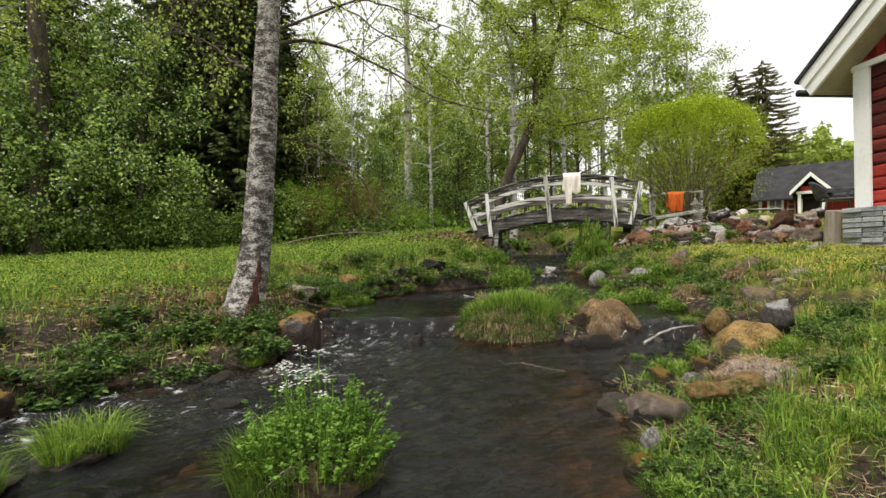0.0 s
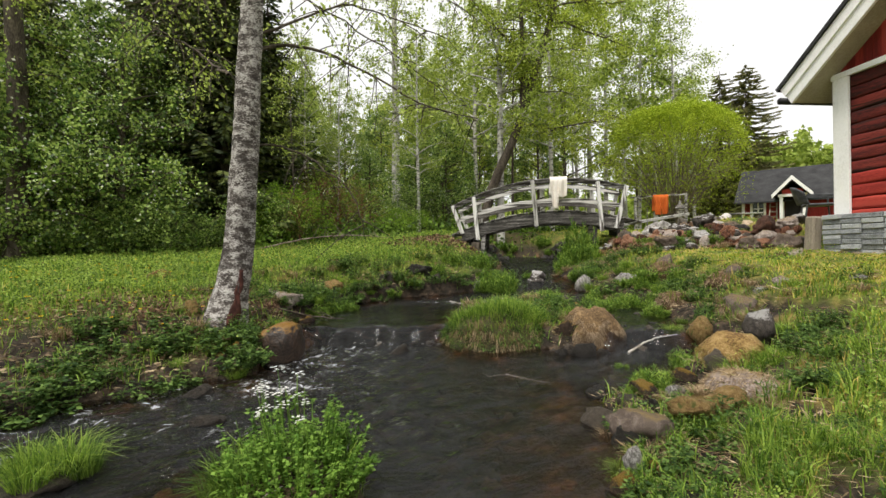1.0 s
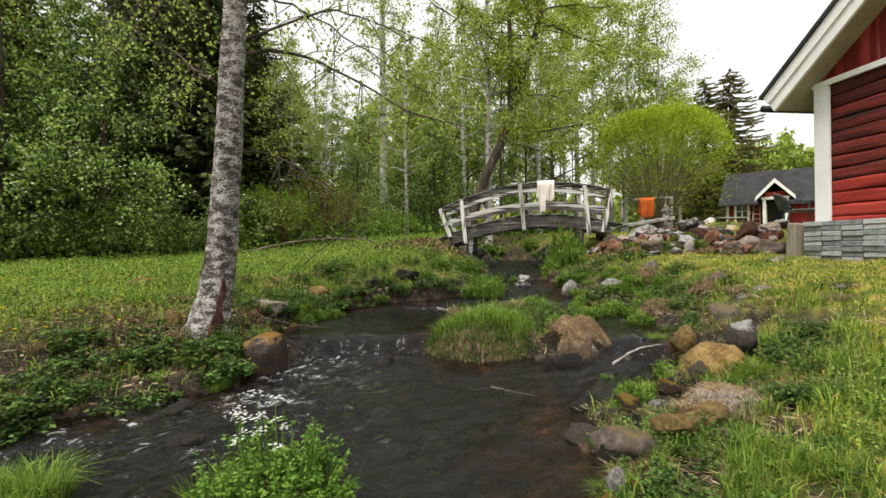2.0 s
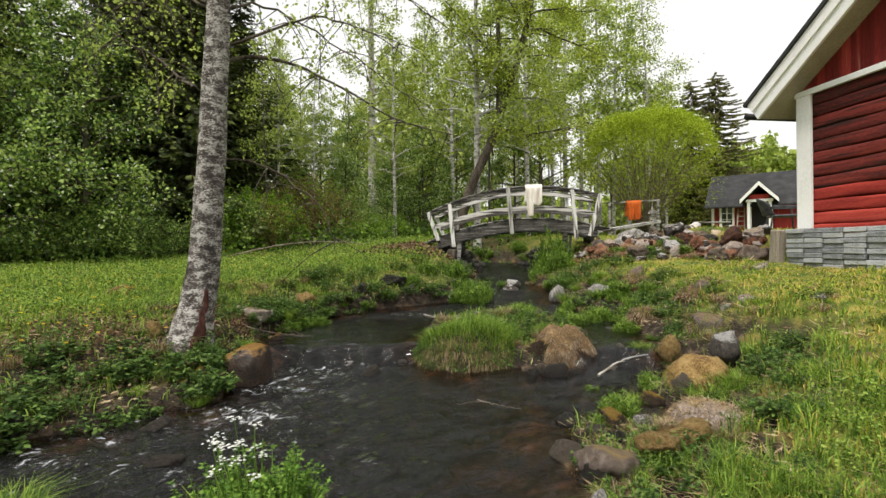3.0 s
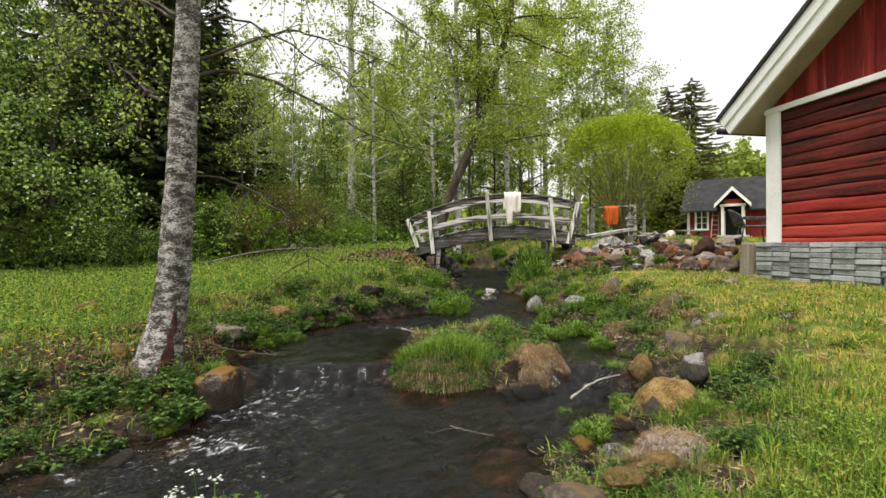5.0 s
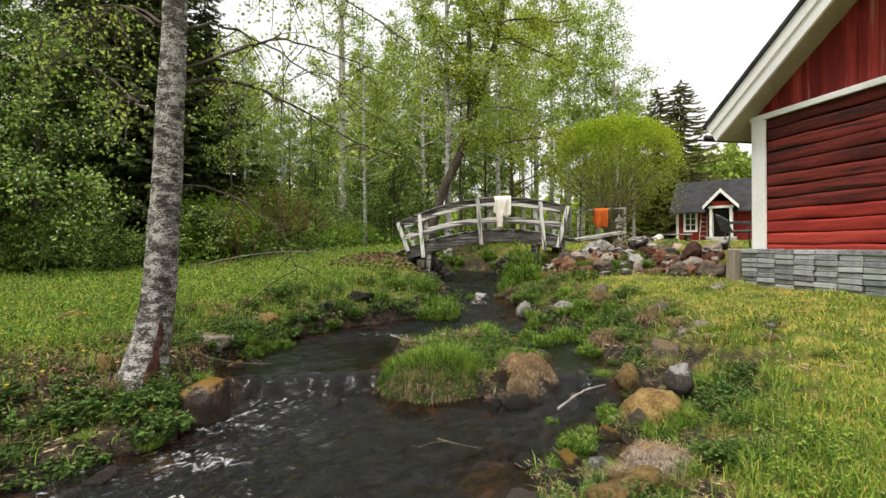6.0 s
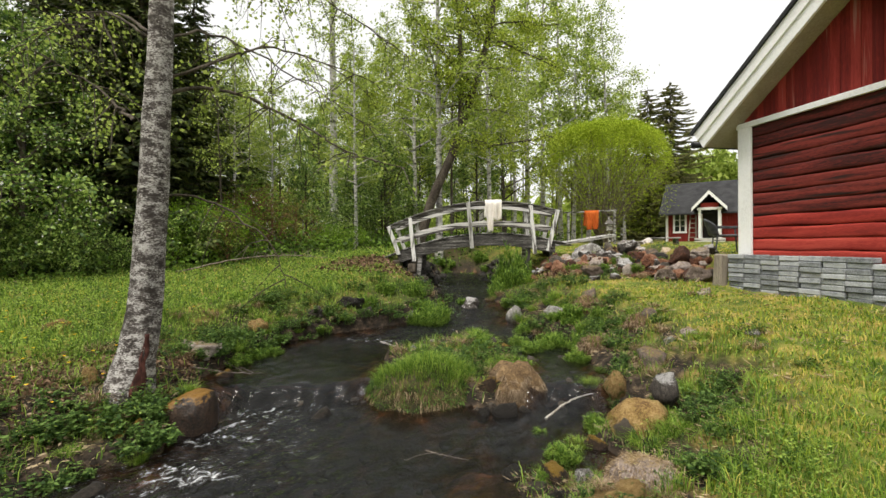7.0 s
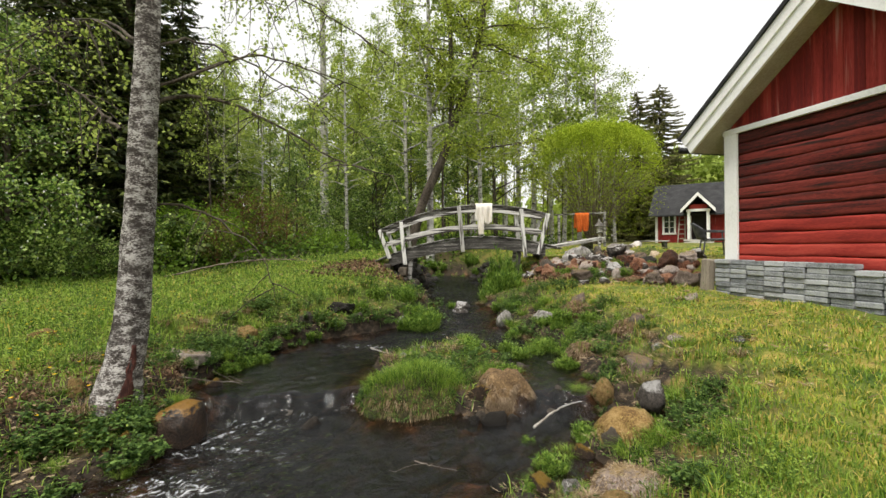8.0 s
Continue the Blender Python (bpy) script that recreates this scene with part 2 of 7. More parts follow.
M_earth = surface("dark_earth", [(0.018, 0.013, 0.008), (0.045, 0.032, 0.018), (0.08, 0.06, 0.03)], 6, 50, 0.9, 0.9, 0.03)
M_moss_blade = leafy("yellow_moss", (0.11, 0.08, 0.02), (0.23, 0.16, 0.04), (0.38, 0.28, 0.1), light=0.2)
M_flower_leaf = leafy("flower_leaves", (0.08, 0.17, 0.02), (0.14, 0.26, 0.03), (0.22, 0.36, 0.06))

# ---- shape of the ground ----
# the stream as discs drawn along lines: x, y, half width at either end
REACHES = [
    (3.6, 18.0, 0.9, 3.0, 14.2, 1.2), (3.0, 14.2, 1.2, 2.75, 12.4, 0.78), (2.75, 12.4, 0.78, 2.25, 10.0, 1.0), (2.25, 10.0, 0.95, 0.9, 9.0, 0.9),
    (0.9, 9.0, 0.9, -0.6, 7.9, 1.1), (-0.6, 7.9, 1.1, -0.8, 6.6, 1.15), (-0.8, 6.6, 1.1, -0.7, 5.4, 1.0), (-0.7, 5.4, 1.1, 0.1, 4.4, 1.2),
    (1.0, 4.9, 0.75, -0.2, 3.6, 1.25), (-0.2, 3.6, 1.2, -0.4, 2.0, 1.15), (-0.6, 4.6, 1.1, -2.2, 3.0, 1.15), (-2.2, 3.0, 1.2, -5.5, -0.5, 1.6),
    (-0.4, 2.0, 1.15, -3.5, -1.5, 1.8), (2.3, 10.0, 0.75, 3.0, 8.3, 0.72), (3.0, 8.3, 0.72, 2.95, 7.2, 0.6), (2.95, 7.2, 0.5, 2.82, 6.3, 0.52), (2.82, 6.3, 0.55, 2.3, 5.1, 0.62), (2.25, 5.1, 0.6, 1.3, 4.6, 0.65),
    (0.8, 4.2, 0.6, 0.4, 2.3, 0.72), (1.2, 4.5, 0.55, 2.05, 4.2, 0.42), (2.3, 5.0, 0.45, 2.95, 5.0, 0.3),
]


def smooth(a, b, v):
    u = np.clip((v - a) / (b - a), 0, 1)
    return u * u * (3 - 2 * u)


def wob(x, y, s=1.0, k=0.0):
    """Cheap unevenness, within about -1 to 1."""
    return (np.sin(1.7 * s * x + 0.9 * s * y + k) + np.sin(-1.1 * s * x + 2.3 * s * y + 1.3 + k) + np.sin(3.1 * s * x - 1.9 * s * y + 2.1 * k + 4)
            + np.sin(2.7 * s * y + 3.7 * s * x + 5.1 + k)) / 4


def stream(x, y):
    """Distance to the water's edge: below nought in the stream."""
    best = np.full(np.shape(x), 1e9)
    for ax, ay, ar, bx, by, br in REACHES:
        dx, dy = bx - ax, by - ay
        u = np.clip(((x - ax) * dx + (y - ay) * dy) / (dx * dx + dy * dy), 0, 1)
        best = np.minimum(best, np.hypot(x - ax - u * dx, y - ay - u * dy) - (ar + (br - ar) * u))
    return best + 0.13 * wob(x, y, 1.6) + 0.06 * wob(x, y, 4.1, 2)


def lip(x):
    return np.interp(x, [-3, -1.6, -0.5, 0.4, 2, 4], [6.3, 6.12, 6.24, 6.2, 5.66, 5.2]) + 0.07 * np.sin(3.0 * x) + 0.06 * np.sin(8 * x + 1) + 0.04 * np.sin(17 * x)


def level(x, y):
    """Height of the water."""
    fall = 0.2 * smooth(-0.2 - 0.1 * np.sin(9 * x), 0.0, y - lip(x)) + 0.05 * smooth(-1.6, -0.24, y - lip(x))
    return fall + 0.08 * smooth(8.2, 10.0, y) + 0.2 * smooth(10.0, 12.6, y) + 0.3 * smooth(12.6, 16, y) + 0.02 * np.maximum(0, y - 16)


def land(x, y):
    """Height of the ground without the stream."""
    left = 0.84 + 0.052 * (y - 7) + 0.012 * (x + 4) + 0.28 * smooth(-4, 1, x) * smooth(9, 14, y)
    left = left - 0.3 * smooth(-4.5, -2, x) * smooth(9, 6, y) - 0.32 * smooth(6.2, 4.0, y) * smooth(-6, -2.5, x)
    right = 0.3 + 0.155 * (x - 2.4) + 0.075 * (y - 3)
    roof = 1.1 + 0.06 * np.maximum(0, y - 9) - 0.03 * np.maximum(0, 5 - y)
    right = roof - np.log1p(np.exp(np.clip((roof - right) * 7, -40, 40))) / 7
    side = smooth(-0.5, 1.2, x - np.interp(y, [2, 6, 9, 12, 16, 20], [-0.4, 0.2, 1.4, 2.7, 3.2, 3.6]))
    z = left + (right - left) * side
    z = z + 0.5 * np.exp(-((x - 7.2) / 0.9) ** 2 - ((y - 12.3) / 1.3) ** 2)
    z = z + 0.5 * smooth(7.5, 8.2, x) * smooth(8.7, 9.6, y) * smooth(16, 13, y)
    far = 1.9 + 0.012 * np.minimum(np.maximum(y - 18, 0), 60)
    z = z + (far - z) * smooth(13, 21, y)
    near = 0.6
    z = z + (near - z) * smooth(1.5, -2, y) * smooth(6, -2, x)
    z = z + (1.3 - z) * smooth(12, 30, np.abs(x)) * smooth(14, 0, y)
    return z


def rugged(x, y, d):
    """The stony, overgrown strip between the water and the lawn, 0 to 1."""
    return smooth(1.7, 0.8, d) * smooth(0.05, 0.3, d) * smooth(0.6, 1.0, x) * smooth(12.5, 10.5, y)


def ground(x, y):
    x, y = np.asarray(x, float), np.asarray(y, float)
    d = stream(x, y)
    w = level(x, y)
    top = land(x, y) + 0.05 * wob(x, y, 1.1) + 0.025 * wob(x, y, 3.3, 1) + 0.012 * wob(x, y, 9.0, 3)
    rough = rugged(x, y, d)
    top = top + rough * (0.085 * wob(x, y, 3.7, 6) + 0.06 * wob(x, y, 7.3, 8))
    steep = np.where(x < 0, smooth(8.0, 6.5, y), 0)
    wide = 1.6 - 0.5 * steep
    rise = 0.33 + 0.35 * steep
    bank = w - 0.03 + (np.maximum(top, w + 0.06) - w + 0.03) * (rise * smooth(-0.03, 0.14, d) + (1 - rise) * smooth(0.0, 1.0, d / wide))
    bed = w - 0.03 - 0.3 * smooth(0.0, -0.8, d) * (1 - 0.65 * np.exp(-((x - 0.75) / 0.55) ** 2 - ((y - 2.7) / 0.9) ** 2)) + 0.05 * wob(x, y, 2.6, 5)
    return np.where(d > 0, bank, np.minimum(bed, w - 0.02))


def gz(x, y):
    return float(ground(x, y))


# ---- makers of meshes ----
def mesh_np(name, verts, faces):
    verts, faces = np.asarray(verts, np.float32), np.asarray(faces, np.int32)
    me = bpy.data.meshes.new(name)
    n, k = faces.shape
    me.vertices.add(len(verts))
    me.vertices.foreach_set("co", verts.ravel())
    me.loops.add(n * k)
    me.loops.foreach_set("vertex_index", faces.ravel())
    me.polygons.add(n)
    me.polygons.foreach_set("loop_start", np.arange(0, n * k, k, dtype=np.int32))
    me.update(calc_edges=True)
    return me


def shade(me, smooth_faces=True):
    me.polygons.foreach_set("use_smooth", np.full(len(me.polygons), smooth_faces))
    return me


def root(name, place, label, category, group="", turn=0.0):
    ob = new(name)
    ob.empty_display_size = 0.1
    ob.matrix_basis = pose(*place, 0, 0, turn)
    return tagged(ob, label, category, group)


def placed(ob):
    m = ob.matrix_basis.copy()
    return placed(ob.parent) @ ob.matrix_parent_inverse @ m if ob.parent else m


def put(name, me, material, parent=None, label="", local=False):
    """Links a mesh; under a parent its points are given in the world, or in the parent's own axes where local."""
    ob = new(name, me)
    if material:
        me.materials.clear()
        me.materials.append(material)
    if parent is not None:
        ob.parent = parent
        if not local:
            ob.matrix_parent_inverse = placed(parent).inverted()
    if label:
        tagged(ob, label)
    return ob


def part(name, bm, material, parent, label="", local=False, smooth_faces=False):
    me = bpy.data.meshes.new(name)
    bm.to_mesh(me)
    bm.free()
    shade(me, smooth_faces)
    return put(name, me, material, parent, label, local)


def block(size, m=None, bevel=0.008, rough=0.0, seed=0):
    """A box with softened edges, centred."""
    bm = bmesh.new()
    bmesh.ops.create_cube(bm, size=1, matrix=Matrix.Diagonal((*size, 1)))
    if bevel:
        bmesh.ops.bevel(bm, geom=bm.edges[:], offset=min(bevel, 0.4 * min(size)), segments=1, affect="EDGES")
    if rough:
        r = random.Random(seed)
        for v in bm.verts:
            v.co += Vector((r.uniform(-1, 1), r.uniform(-1, 1), r.uniform(-1, 1))) * rough
    if m is not None:
        bm.transform(m)
    return bm


def stick(a, b, width, thick, bevel=0.006, side=(0, 1, 0), rough=0.0, seed=0):
    """A squared timber from a to b; thick lies along side."""
    a, b = Vector(a), Vector(b)
    x = (b - a).normalized()
    y = (Vector(side) - x * x.dot(Vector(side))).normalized()
    z = x.cross(y)
    m = Matrix((x, y, z)).transposed().to_4x4()
    m.translation = (a + b) / 2
    return block(((b - a).length, thick, width), m, bevel, rough, seed)


def frames_along(p):
    t = np.gradient(p, axis=0)
    t /= np.linalg.norm(t, axis=1)[:, None] + 1e-9
    ref = np.where(np.abs(t[:, 2:3]) > 0.8, [[1.0, 0, 0]], [[0, 0, 1.0]])
    u = np.cross(t, ref)
    for i in range(1, len(u)):
        if u[i] @ u[i - 1] < 0:
            u[i] = -u[i]
    u /= np.linalg.norm(u, axis=1)[:, None] + 1e-9
    return t, u, np.cross(t, u)


def tube(points, radii, sides=7):
    p = np.asarray(points, float)
    r = np.asarray(radii, float)
    _, u, v = frames_along(p)
    a = np.linspace(0, 2 * np.pi, sides, endpoint=False)
    ring = p[:, None] + r[:, None, None] * (np.cos(a)[None, :, None] * u[:, None] + np.sin(a)[None, :, None] * v[:, None])
    n = len(p)
    i = np.arange(n - 1)[:, None] * sides
    j = np.arange(sides)[None]
    k = (j + 1) % sides
    f = np.stack([i + j, i + k, i + sides + k, i + sides + j], -1).reshape(-1, 4)
    return ring.reshape(-1, 3), f


def join(pieces):
    vs, fs, o = [], [], 0
    for v, f in pieces:
        vs.append(v)
        fs.append(np.asarray(f) + o)
        o += len(v)
    return np.concatenate(vs), np.concatenate(fs)


def kites(c, u, v, mid=0.45):
    """Leaves: base c, length u, half width v."""
    n = len(c)
    w = np.stack([c, c + mid * u + v, c + u, c + mid * u - v], 1).reshape(-1, 3)
    return w, np.arange(4 * n).reshape(n, 4)


def unit(a):
    return a / (np.linalg.norm(a, axis=1)[:, None] + 1e-9)


def leaves(c, size, rng, droop=0.0, narrow=0.33, flat=0.0):
    n = len(c)
    u = rng.normal(size=(n, 3))
    u[:, 2] = u[:, 2] * (1 - flat) - droop
    u = unit(u)
    w = rng.normal(size=(n, 3))
    w[:, 2] *= 1 - flat
    v = unit(np.cross(u, w))
    s = size * rng.uniform(0.65, 1.35, (n, 1))
    return kites(c, u * s, v * s * narrow)


def blades(c, height, width, rng, lean=0.5, along=None):
    """Bent grass blades, two facets each."""
    n = len(c)
    a = rng.uniform(0, 2 * np.pi, n)
    out = np.stack([np.cos(a), np.sin(a), np.zeros(n)], 1)
    if along is not None:
        out = unit(out * 0.6 + along)
    side = np.stack([-out[:, 1], out[:, 0], np.zeros(n)], 1)
    a2 = rng.uniform(0, 2 * np.pi, n)
    side = unit(side + 0.6 * np.stack([np.cos(a2), np.sin(a2), np.zeros(n)], 1))
    h = (np.asarray(height) * rng.uniform(0.55, 1.25, n))[:, None]
    w = (np.asarray(width) * rng.uniform(0.7, 1.3, n))[:, None]
    bend = (lean * rng.uniform(0.1, 1.3, n))[:, None]
    up = np.array([[0, 0, 1.0]])
    m = c + h * 0.55 * up + out * h * bend * 0.3
    t = c + h * (1 - 0.35 * np.minimum(bend, 1.6)) * up + out * h * bend
    q = np.stack([c - side * w, c + side * w, m + side * w * 0.8, m - side * w * 0.8, t + side * w * 0.1, t - side * w * 0.1], 1).reshape(-1, 3)
    i = 6 * np.arange(n)[:, None]
    f = np.concatenate([i + [[0, 1, 2, 3]], i + [[3, 2, 4, 5]]])
    return q, f


# ---- ground and water ----
def spread(lo, hi, step, reach):
    """Grid lines: even from lo to hi, then wider and wider."""
    out, s = [], step
    v = hi
    while v < reach:
        s *= 1.22
        v += s
        out.append(v)
    back, s, v = [], step, lo
    while v > -reach:
        s *= 1.22
        v -= s
        back.append(v)
    return np.array(back[::-1] + list(np.arange(lo, hi + 1e-6, step)) + out)


def ground_material():
    m = bpy.data.materials.new("soil_and_turf")
    m.use_nodes = True
    nt = m.node_tree
    N, L = nt.nodes.new, nt.links.new
    b = nt.nodes["Principled BSDF"]
    b.inputs["Roughness"].default_value = 0.9
    b.inputs["Specular IOR Level"].default_value = 0.25
    tc = N("ShaderNodeTexCoord")

    def noise_ramp(scale, cols, detail=6):
        n = N("ShaderNodeTexNoise")
        n.inputs["Scale"].default_value, n.inputs["Detail"].default_value = scale, detail
        n.inputs["Roughness"].default_value = 0.65
        L(tc.outputs["Object"], n.inputs["Vector"])
        r = N("ShaderNodeValToRGB")
        while len(r.color_ramp.elements) < len(cols):
            r.color_ramp.elements.new(0.5)
        for i, c in enumerate(cols):
            r.color_ramp.elements[i].position = 0.36 + 0.3 * i / (len(cols) - 1)
            r.color_ramp.elements[i].color = (*c, 1)
        L(n.outputs["Fac"], r.inputs["Fac"])
        return r.outputs["Color"], n.outputs["Fac"]

    turf, f1 = noise_ramp(2.2, [(0.05, 0.085, 0.012), (0.14, 0.16, 0.026), (0.36, 0.26, 0.075)])
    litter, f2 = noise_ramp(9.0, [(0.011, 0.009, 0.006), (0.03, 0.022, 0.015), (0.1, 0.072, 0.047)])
    gravel, f3 = noise_ramp(3.0, [(0.014, 0.012, 0.01), (0.055, 0.038, 0.025), (0.25, 0.13, 0.065)])
    forest, f4 = noise_ramp(1.2, [(0.03, 0.035, 0.012), (0.07, 0.065, 0.025), (0.12, 0.09, 0.04)])

    def mix(fac, a, c):
        x = N("ShaderNodeMix")
        x.data_type = "RGBA"
        L(fac, x.inputs["Factor"])
        L(a, x.inputs["A"])
        L(c, x.inputs["B"])
        return x.outputs["Result"]

    def attr(name):
        a = N("ShaderNodeAttribute")
        a.attribute_name = name
        return a.outputs["Fac"]

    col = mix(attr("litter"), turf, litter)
    col = mix(attr("woods"), col, forest)
    col = mix(attr("bed"), col, gravel)
    L(col, b.inputs["Base Color"])
    n = N("ShaderNodeTexNoise")
    n.inputs["Scale"].default_value, n.inputs["Detail"].default_value = 26, 8
    L(tc.outputs["Object"], n.inputs["Vector"])
    bp = N("ShaderNodeBump")
    bp.inputs["Strength"].default_value, bp.inputs["Distance"].default_value = 0.8, 0.04
    L(n.outputs["Fac"], bp.inputs["Height"])
    L(bp.outputs["Normal"], b.inputs["Normal"])
    return m


def litter_shade_at(x, y):
    """Bare soil and dead leaves, 0 to 1: the steep banks, more on the far side of the water, and the bridge's left
    foot; also painted shade.
    """
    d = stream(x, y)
    # banks darker towards the water: damp soil, plus painted shade beneath the plants
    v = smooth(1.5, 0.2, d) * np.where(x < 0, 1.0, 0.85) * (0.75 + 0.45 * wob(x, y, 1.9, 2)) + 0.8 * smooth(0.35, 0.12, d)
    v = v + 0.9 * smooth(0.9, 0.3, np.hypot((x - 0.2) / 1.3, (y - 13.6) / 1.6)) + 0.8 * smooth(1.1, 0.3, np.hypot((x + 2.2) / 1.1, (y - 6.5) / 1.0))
    # painted shade: dark soil colour in the hollows of the stony strip
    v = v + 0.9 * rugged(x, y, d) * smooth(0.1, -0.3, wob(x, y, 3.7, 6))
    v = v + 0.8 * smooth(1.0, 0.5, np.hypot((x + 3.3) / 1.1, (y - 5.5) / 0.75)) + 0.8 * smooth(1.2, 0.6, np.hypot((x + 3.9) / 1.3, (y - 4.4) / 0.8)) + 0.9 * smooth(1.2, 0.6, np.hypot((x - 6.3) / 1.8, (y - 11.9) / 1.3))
    # painted shade: dark ground colour under and behind the bridge
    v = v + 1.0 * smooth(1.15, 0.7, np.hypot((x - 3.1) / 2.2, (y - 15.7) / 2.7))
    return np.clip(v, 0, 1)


def woods_at(x, y):
    edge = np.interp(x, [-30, -9, -4, 0, 3, 8, 14, 30], [12.5, 13.6, 15.4, 17.3, 18.5, 23, 31, 42])
    return smooth(-0.6, 0.8, y - edge + 0.5 * wob(x, y, 0.8))


def make_ground():
    xs, ys = spread(-7, 8.5, 0.09, 900), spread(0.6, 16.5, 0.09, 900)
    X, Y = np.meshgrid(xs, ys)
    Z = ground(X, Y)
    n, k = len(ys), len(xs)
    i = (np.arange(n - 1)[:, None] * k + np.arange(k - 1)[None]).ravel()
    me = shade(mesh_np("ground", np.stack([X, Y, Z], -1).reshape(-1, 3), np.stack([i, i + 1, i + k + 1, i + k], 1)))
    for name, v in (("litter", litter_shade_at(X, Y)), ("woods", woods_at(X, Y)), ("bed", smooth(0.02, -0.12, stream(X, Y)))):
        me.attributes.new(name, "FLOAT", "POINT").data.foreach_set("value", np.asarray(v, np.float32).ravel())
    tagged(put("ground", me, ground_material()), "uneven garden ground, grassy lawn with earthy stream banks", "ground", kind="structure")


# foam: streaks from point to point, half width, strength
STREAKS = [
    (-1.68, 4.5, -1.1, 4.36, 0.17, 1.0), (-1.62, 5.02, -0.97, 5.95, 0.09, 0.9), (-1.07, 4.88, -0.62, 5.1, 0.1, 0.75), (-0.41, 4.75, -0.6, 5.3, 0.1, 0.6),
    (-2.53, 4.19, -2.16, 3.93, 0.1, 0.85), (-2.98, 3.98, -2.47, 3.5, 0.13, 0.8), (-3.17, 3.4, -2.6, 3.0, 0.16, 0.8), (-1.84, 4.15, -1.37, 4.2, 0.1, 0.7),
    (-1.68, 3.7, -1.38, 3.1, 0.1, 0.7), (-1.25, 5.8, -0.3, 5.85, 0.1, 0.75), (-1.37, 5.19, -1.0, 5.12, 0.09, 0.8), (-0.3, 8.9, 0.7, 8.5, 0.16, 0.75),
    (0.7, 8.5, 1.95, 8.07, 0.1, 0.65), (2.3, 5.75, 2.5, 6.05, 0.12, 0.75),
]


def foam_at(x, y):
    v = 0.37 * smooth(-0.2, -1.0, x) * smooth(2.2, 3.2, y) * smooth(6.2, 5.6, y) + 0.25 * smooth(8.2, 9.4, y)
    for ax, ay, bx, by, w, k in STREAKS:
        dx, dy = bx - ax, by - ay
        u = np.clip(((x - ax) * dx + (y - ay) * dy) / (dx * dx + dy * dy), 0, 1)
        v = np.maximum(v, 0.72 * k * smooth(2.2 * w, 0.2 * w, np.hypot(x - ax - u * dx, y - ay - u * dy)))
    s = y - lip(x)
    thread = 0.75 + 0.25 * np.sin(9 * x + 2 * np.sin(5 * x))
    return np.clip(np.maximum(v, 0.15 * thread * smooth(-0.3, -0.2, s) * smooth(0.02, -0.06, s) * smooth(0.2, -0.1, x)), 0, 1)


def water_material():
    m = bpy.data.materials.new("dark_running_water")
    m.use_nodes = True
    nt = m.node_tree
    nt.nodes.clear()
    N, L = nt.nodes.new, nt.links.new
    tc = N("ShaderNodeTexCoord")
    mp = N("ShaderNodeMapping")
    mp.vector_type = "TEXTURE"
    mp.inputs["Rotation"].default_value = (0, 0, radians(38))
    mp.inputs["Scale"].default_value = (1.0, 0.6, 1.0)
    L(tc.outputs["Object"], mp.inputs["Vector"])

    def noise_node(scale, detail, rough=0.55):
        n = N("ShaderNodeTexNoise")
        n.inputs["Scale"].default_value, n.inputs["Detail"].default_value, n.inputs["Roughness"].default_value = scale, detail, rough
        n.inputs["Distortion"].default_value = 0.6
        L(mp.outputs["Vector"], n.inputs["Vector"])
        return n.outputs["Fac"]

    bp = N("ShaderNodeBump")
    bp.inputs["Distance"].default_value = 0.16
    run = N("ShaderNodeAttribute")
    run.attribute_name = "rush"
    L(run.outputs["Fac"], bp.inputs["Strength"])
    L(noise_node(2.7, 6, 0.55), bp.inputs["Height"])
    fr = N("ShaderNodeFresnel")
    fr.inputs["IOR"].default_value = 1.33
    L(bp.outputs["Normal"], fr.inputs["Normal"])
    gl = N("ShaderNodeBsdfGlossy")
    gl.inputs["Roughness"].default_value = 0.05
    L(bp.outputs["Normal"], gl.inputs["Normal"])
    tr = N("ShaderNodeBsdfTransparent")
    tr.inputs["Color"].default_value = (0.66, 0.54, 0.4, 1)
    murk = N("ShaderNodeBsdfDiffuse")
    murk.inputs["Color"].default_value = (0.012, 0.0125, 0.013, 1)
    deep = N("ShaderNodeMixShader")
    dp = N("ShaderNodeAttribute")
    dp.attribute_name = "depth"
    L(dp.outputs["Fac"], deep.inputs["Fac"])
    L(tr.outputs[0], deep.inputs[1])
    L(murk.outputs[0], deep.inputs[2])
    wet = N("ShaderNodeMixShader")
    L(fr.outputs[0], wet.inputs["Fac"])
    L(deep.outputs[0], wet.inputs[1])
    L(gl.outputs[0], wet.inputs[2])
    a = N("ShaderNodeAttribute")
    a.attribute_name = "foam"
    add = N("ShaderNodeMath")
    add.operation = "MULTIPLY_ADD"
    add.inputs[1].default_value = 0.3
    L(a.outputs["Fac"], add.inputs[0])
    L(noise_node(6.5, 10, 0.74), add.inputs[2])
    mr = N("ShaderNodeMapRange")
    mr.inputs["From Min"].default_value, mr.inputs["From Max"].default_value = 0.71, 0.88
    L(add.outputs[0], mr.inputs["Value"])
    white = N("ShaderNodeBsdfDiffuse")
    white.inputs["Color"].default_value = (0.74, 0.75, 0.76, 1)
    foam = N("ShaderNodeMixShader")
    L(mr.outputs["Result"], foam.inputs["Fac"])
    L(wet.outputs[0], foam.inputs[1])
    L(white.outputs[0], foam.inputs[2])
    out = N("ShaderNodeOutputMaterial")
    L(foam.outputs[0], out.inputs["Surface"])
    return m


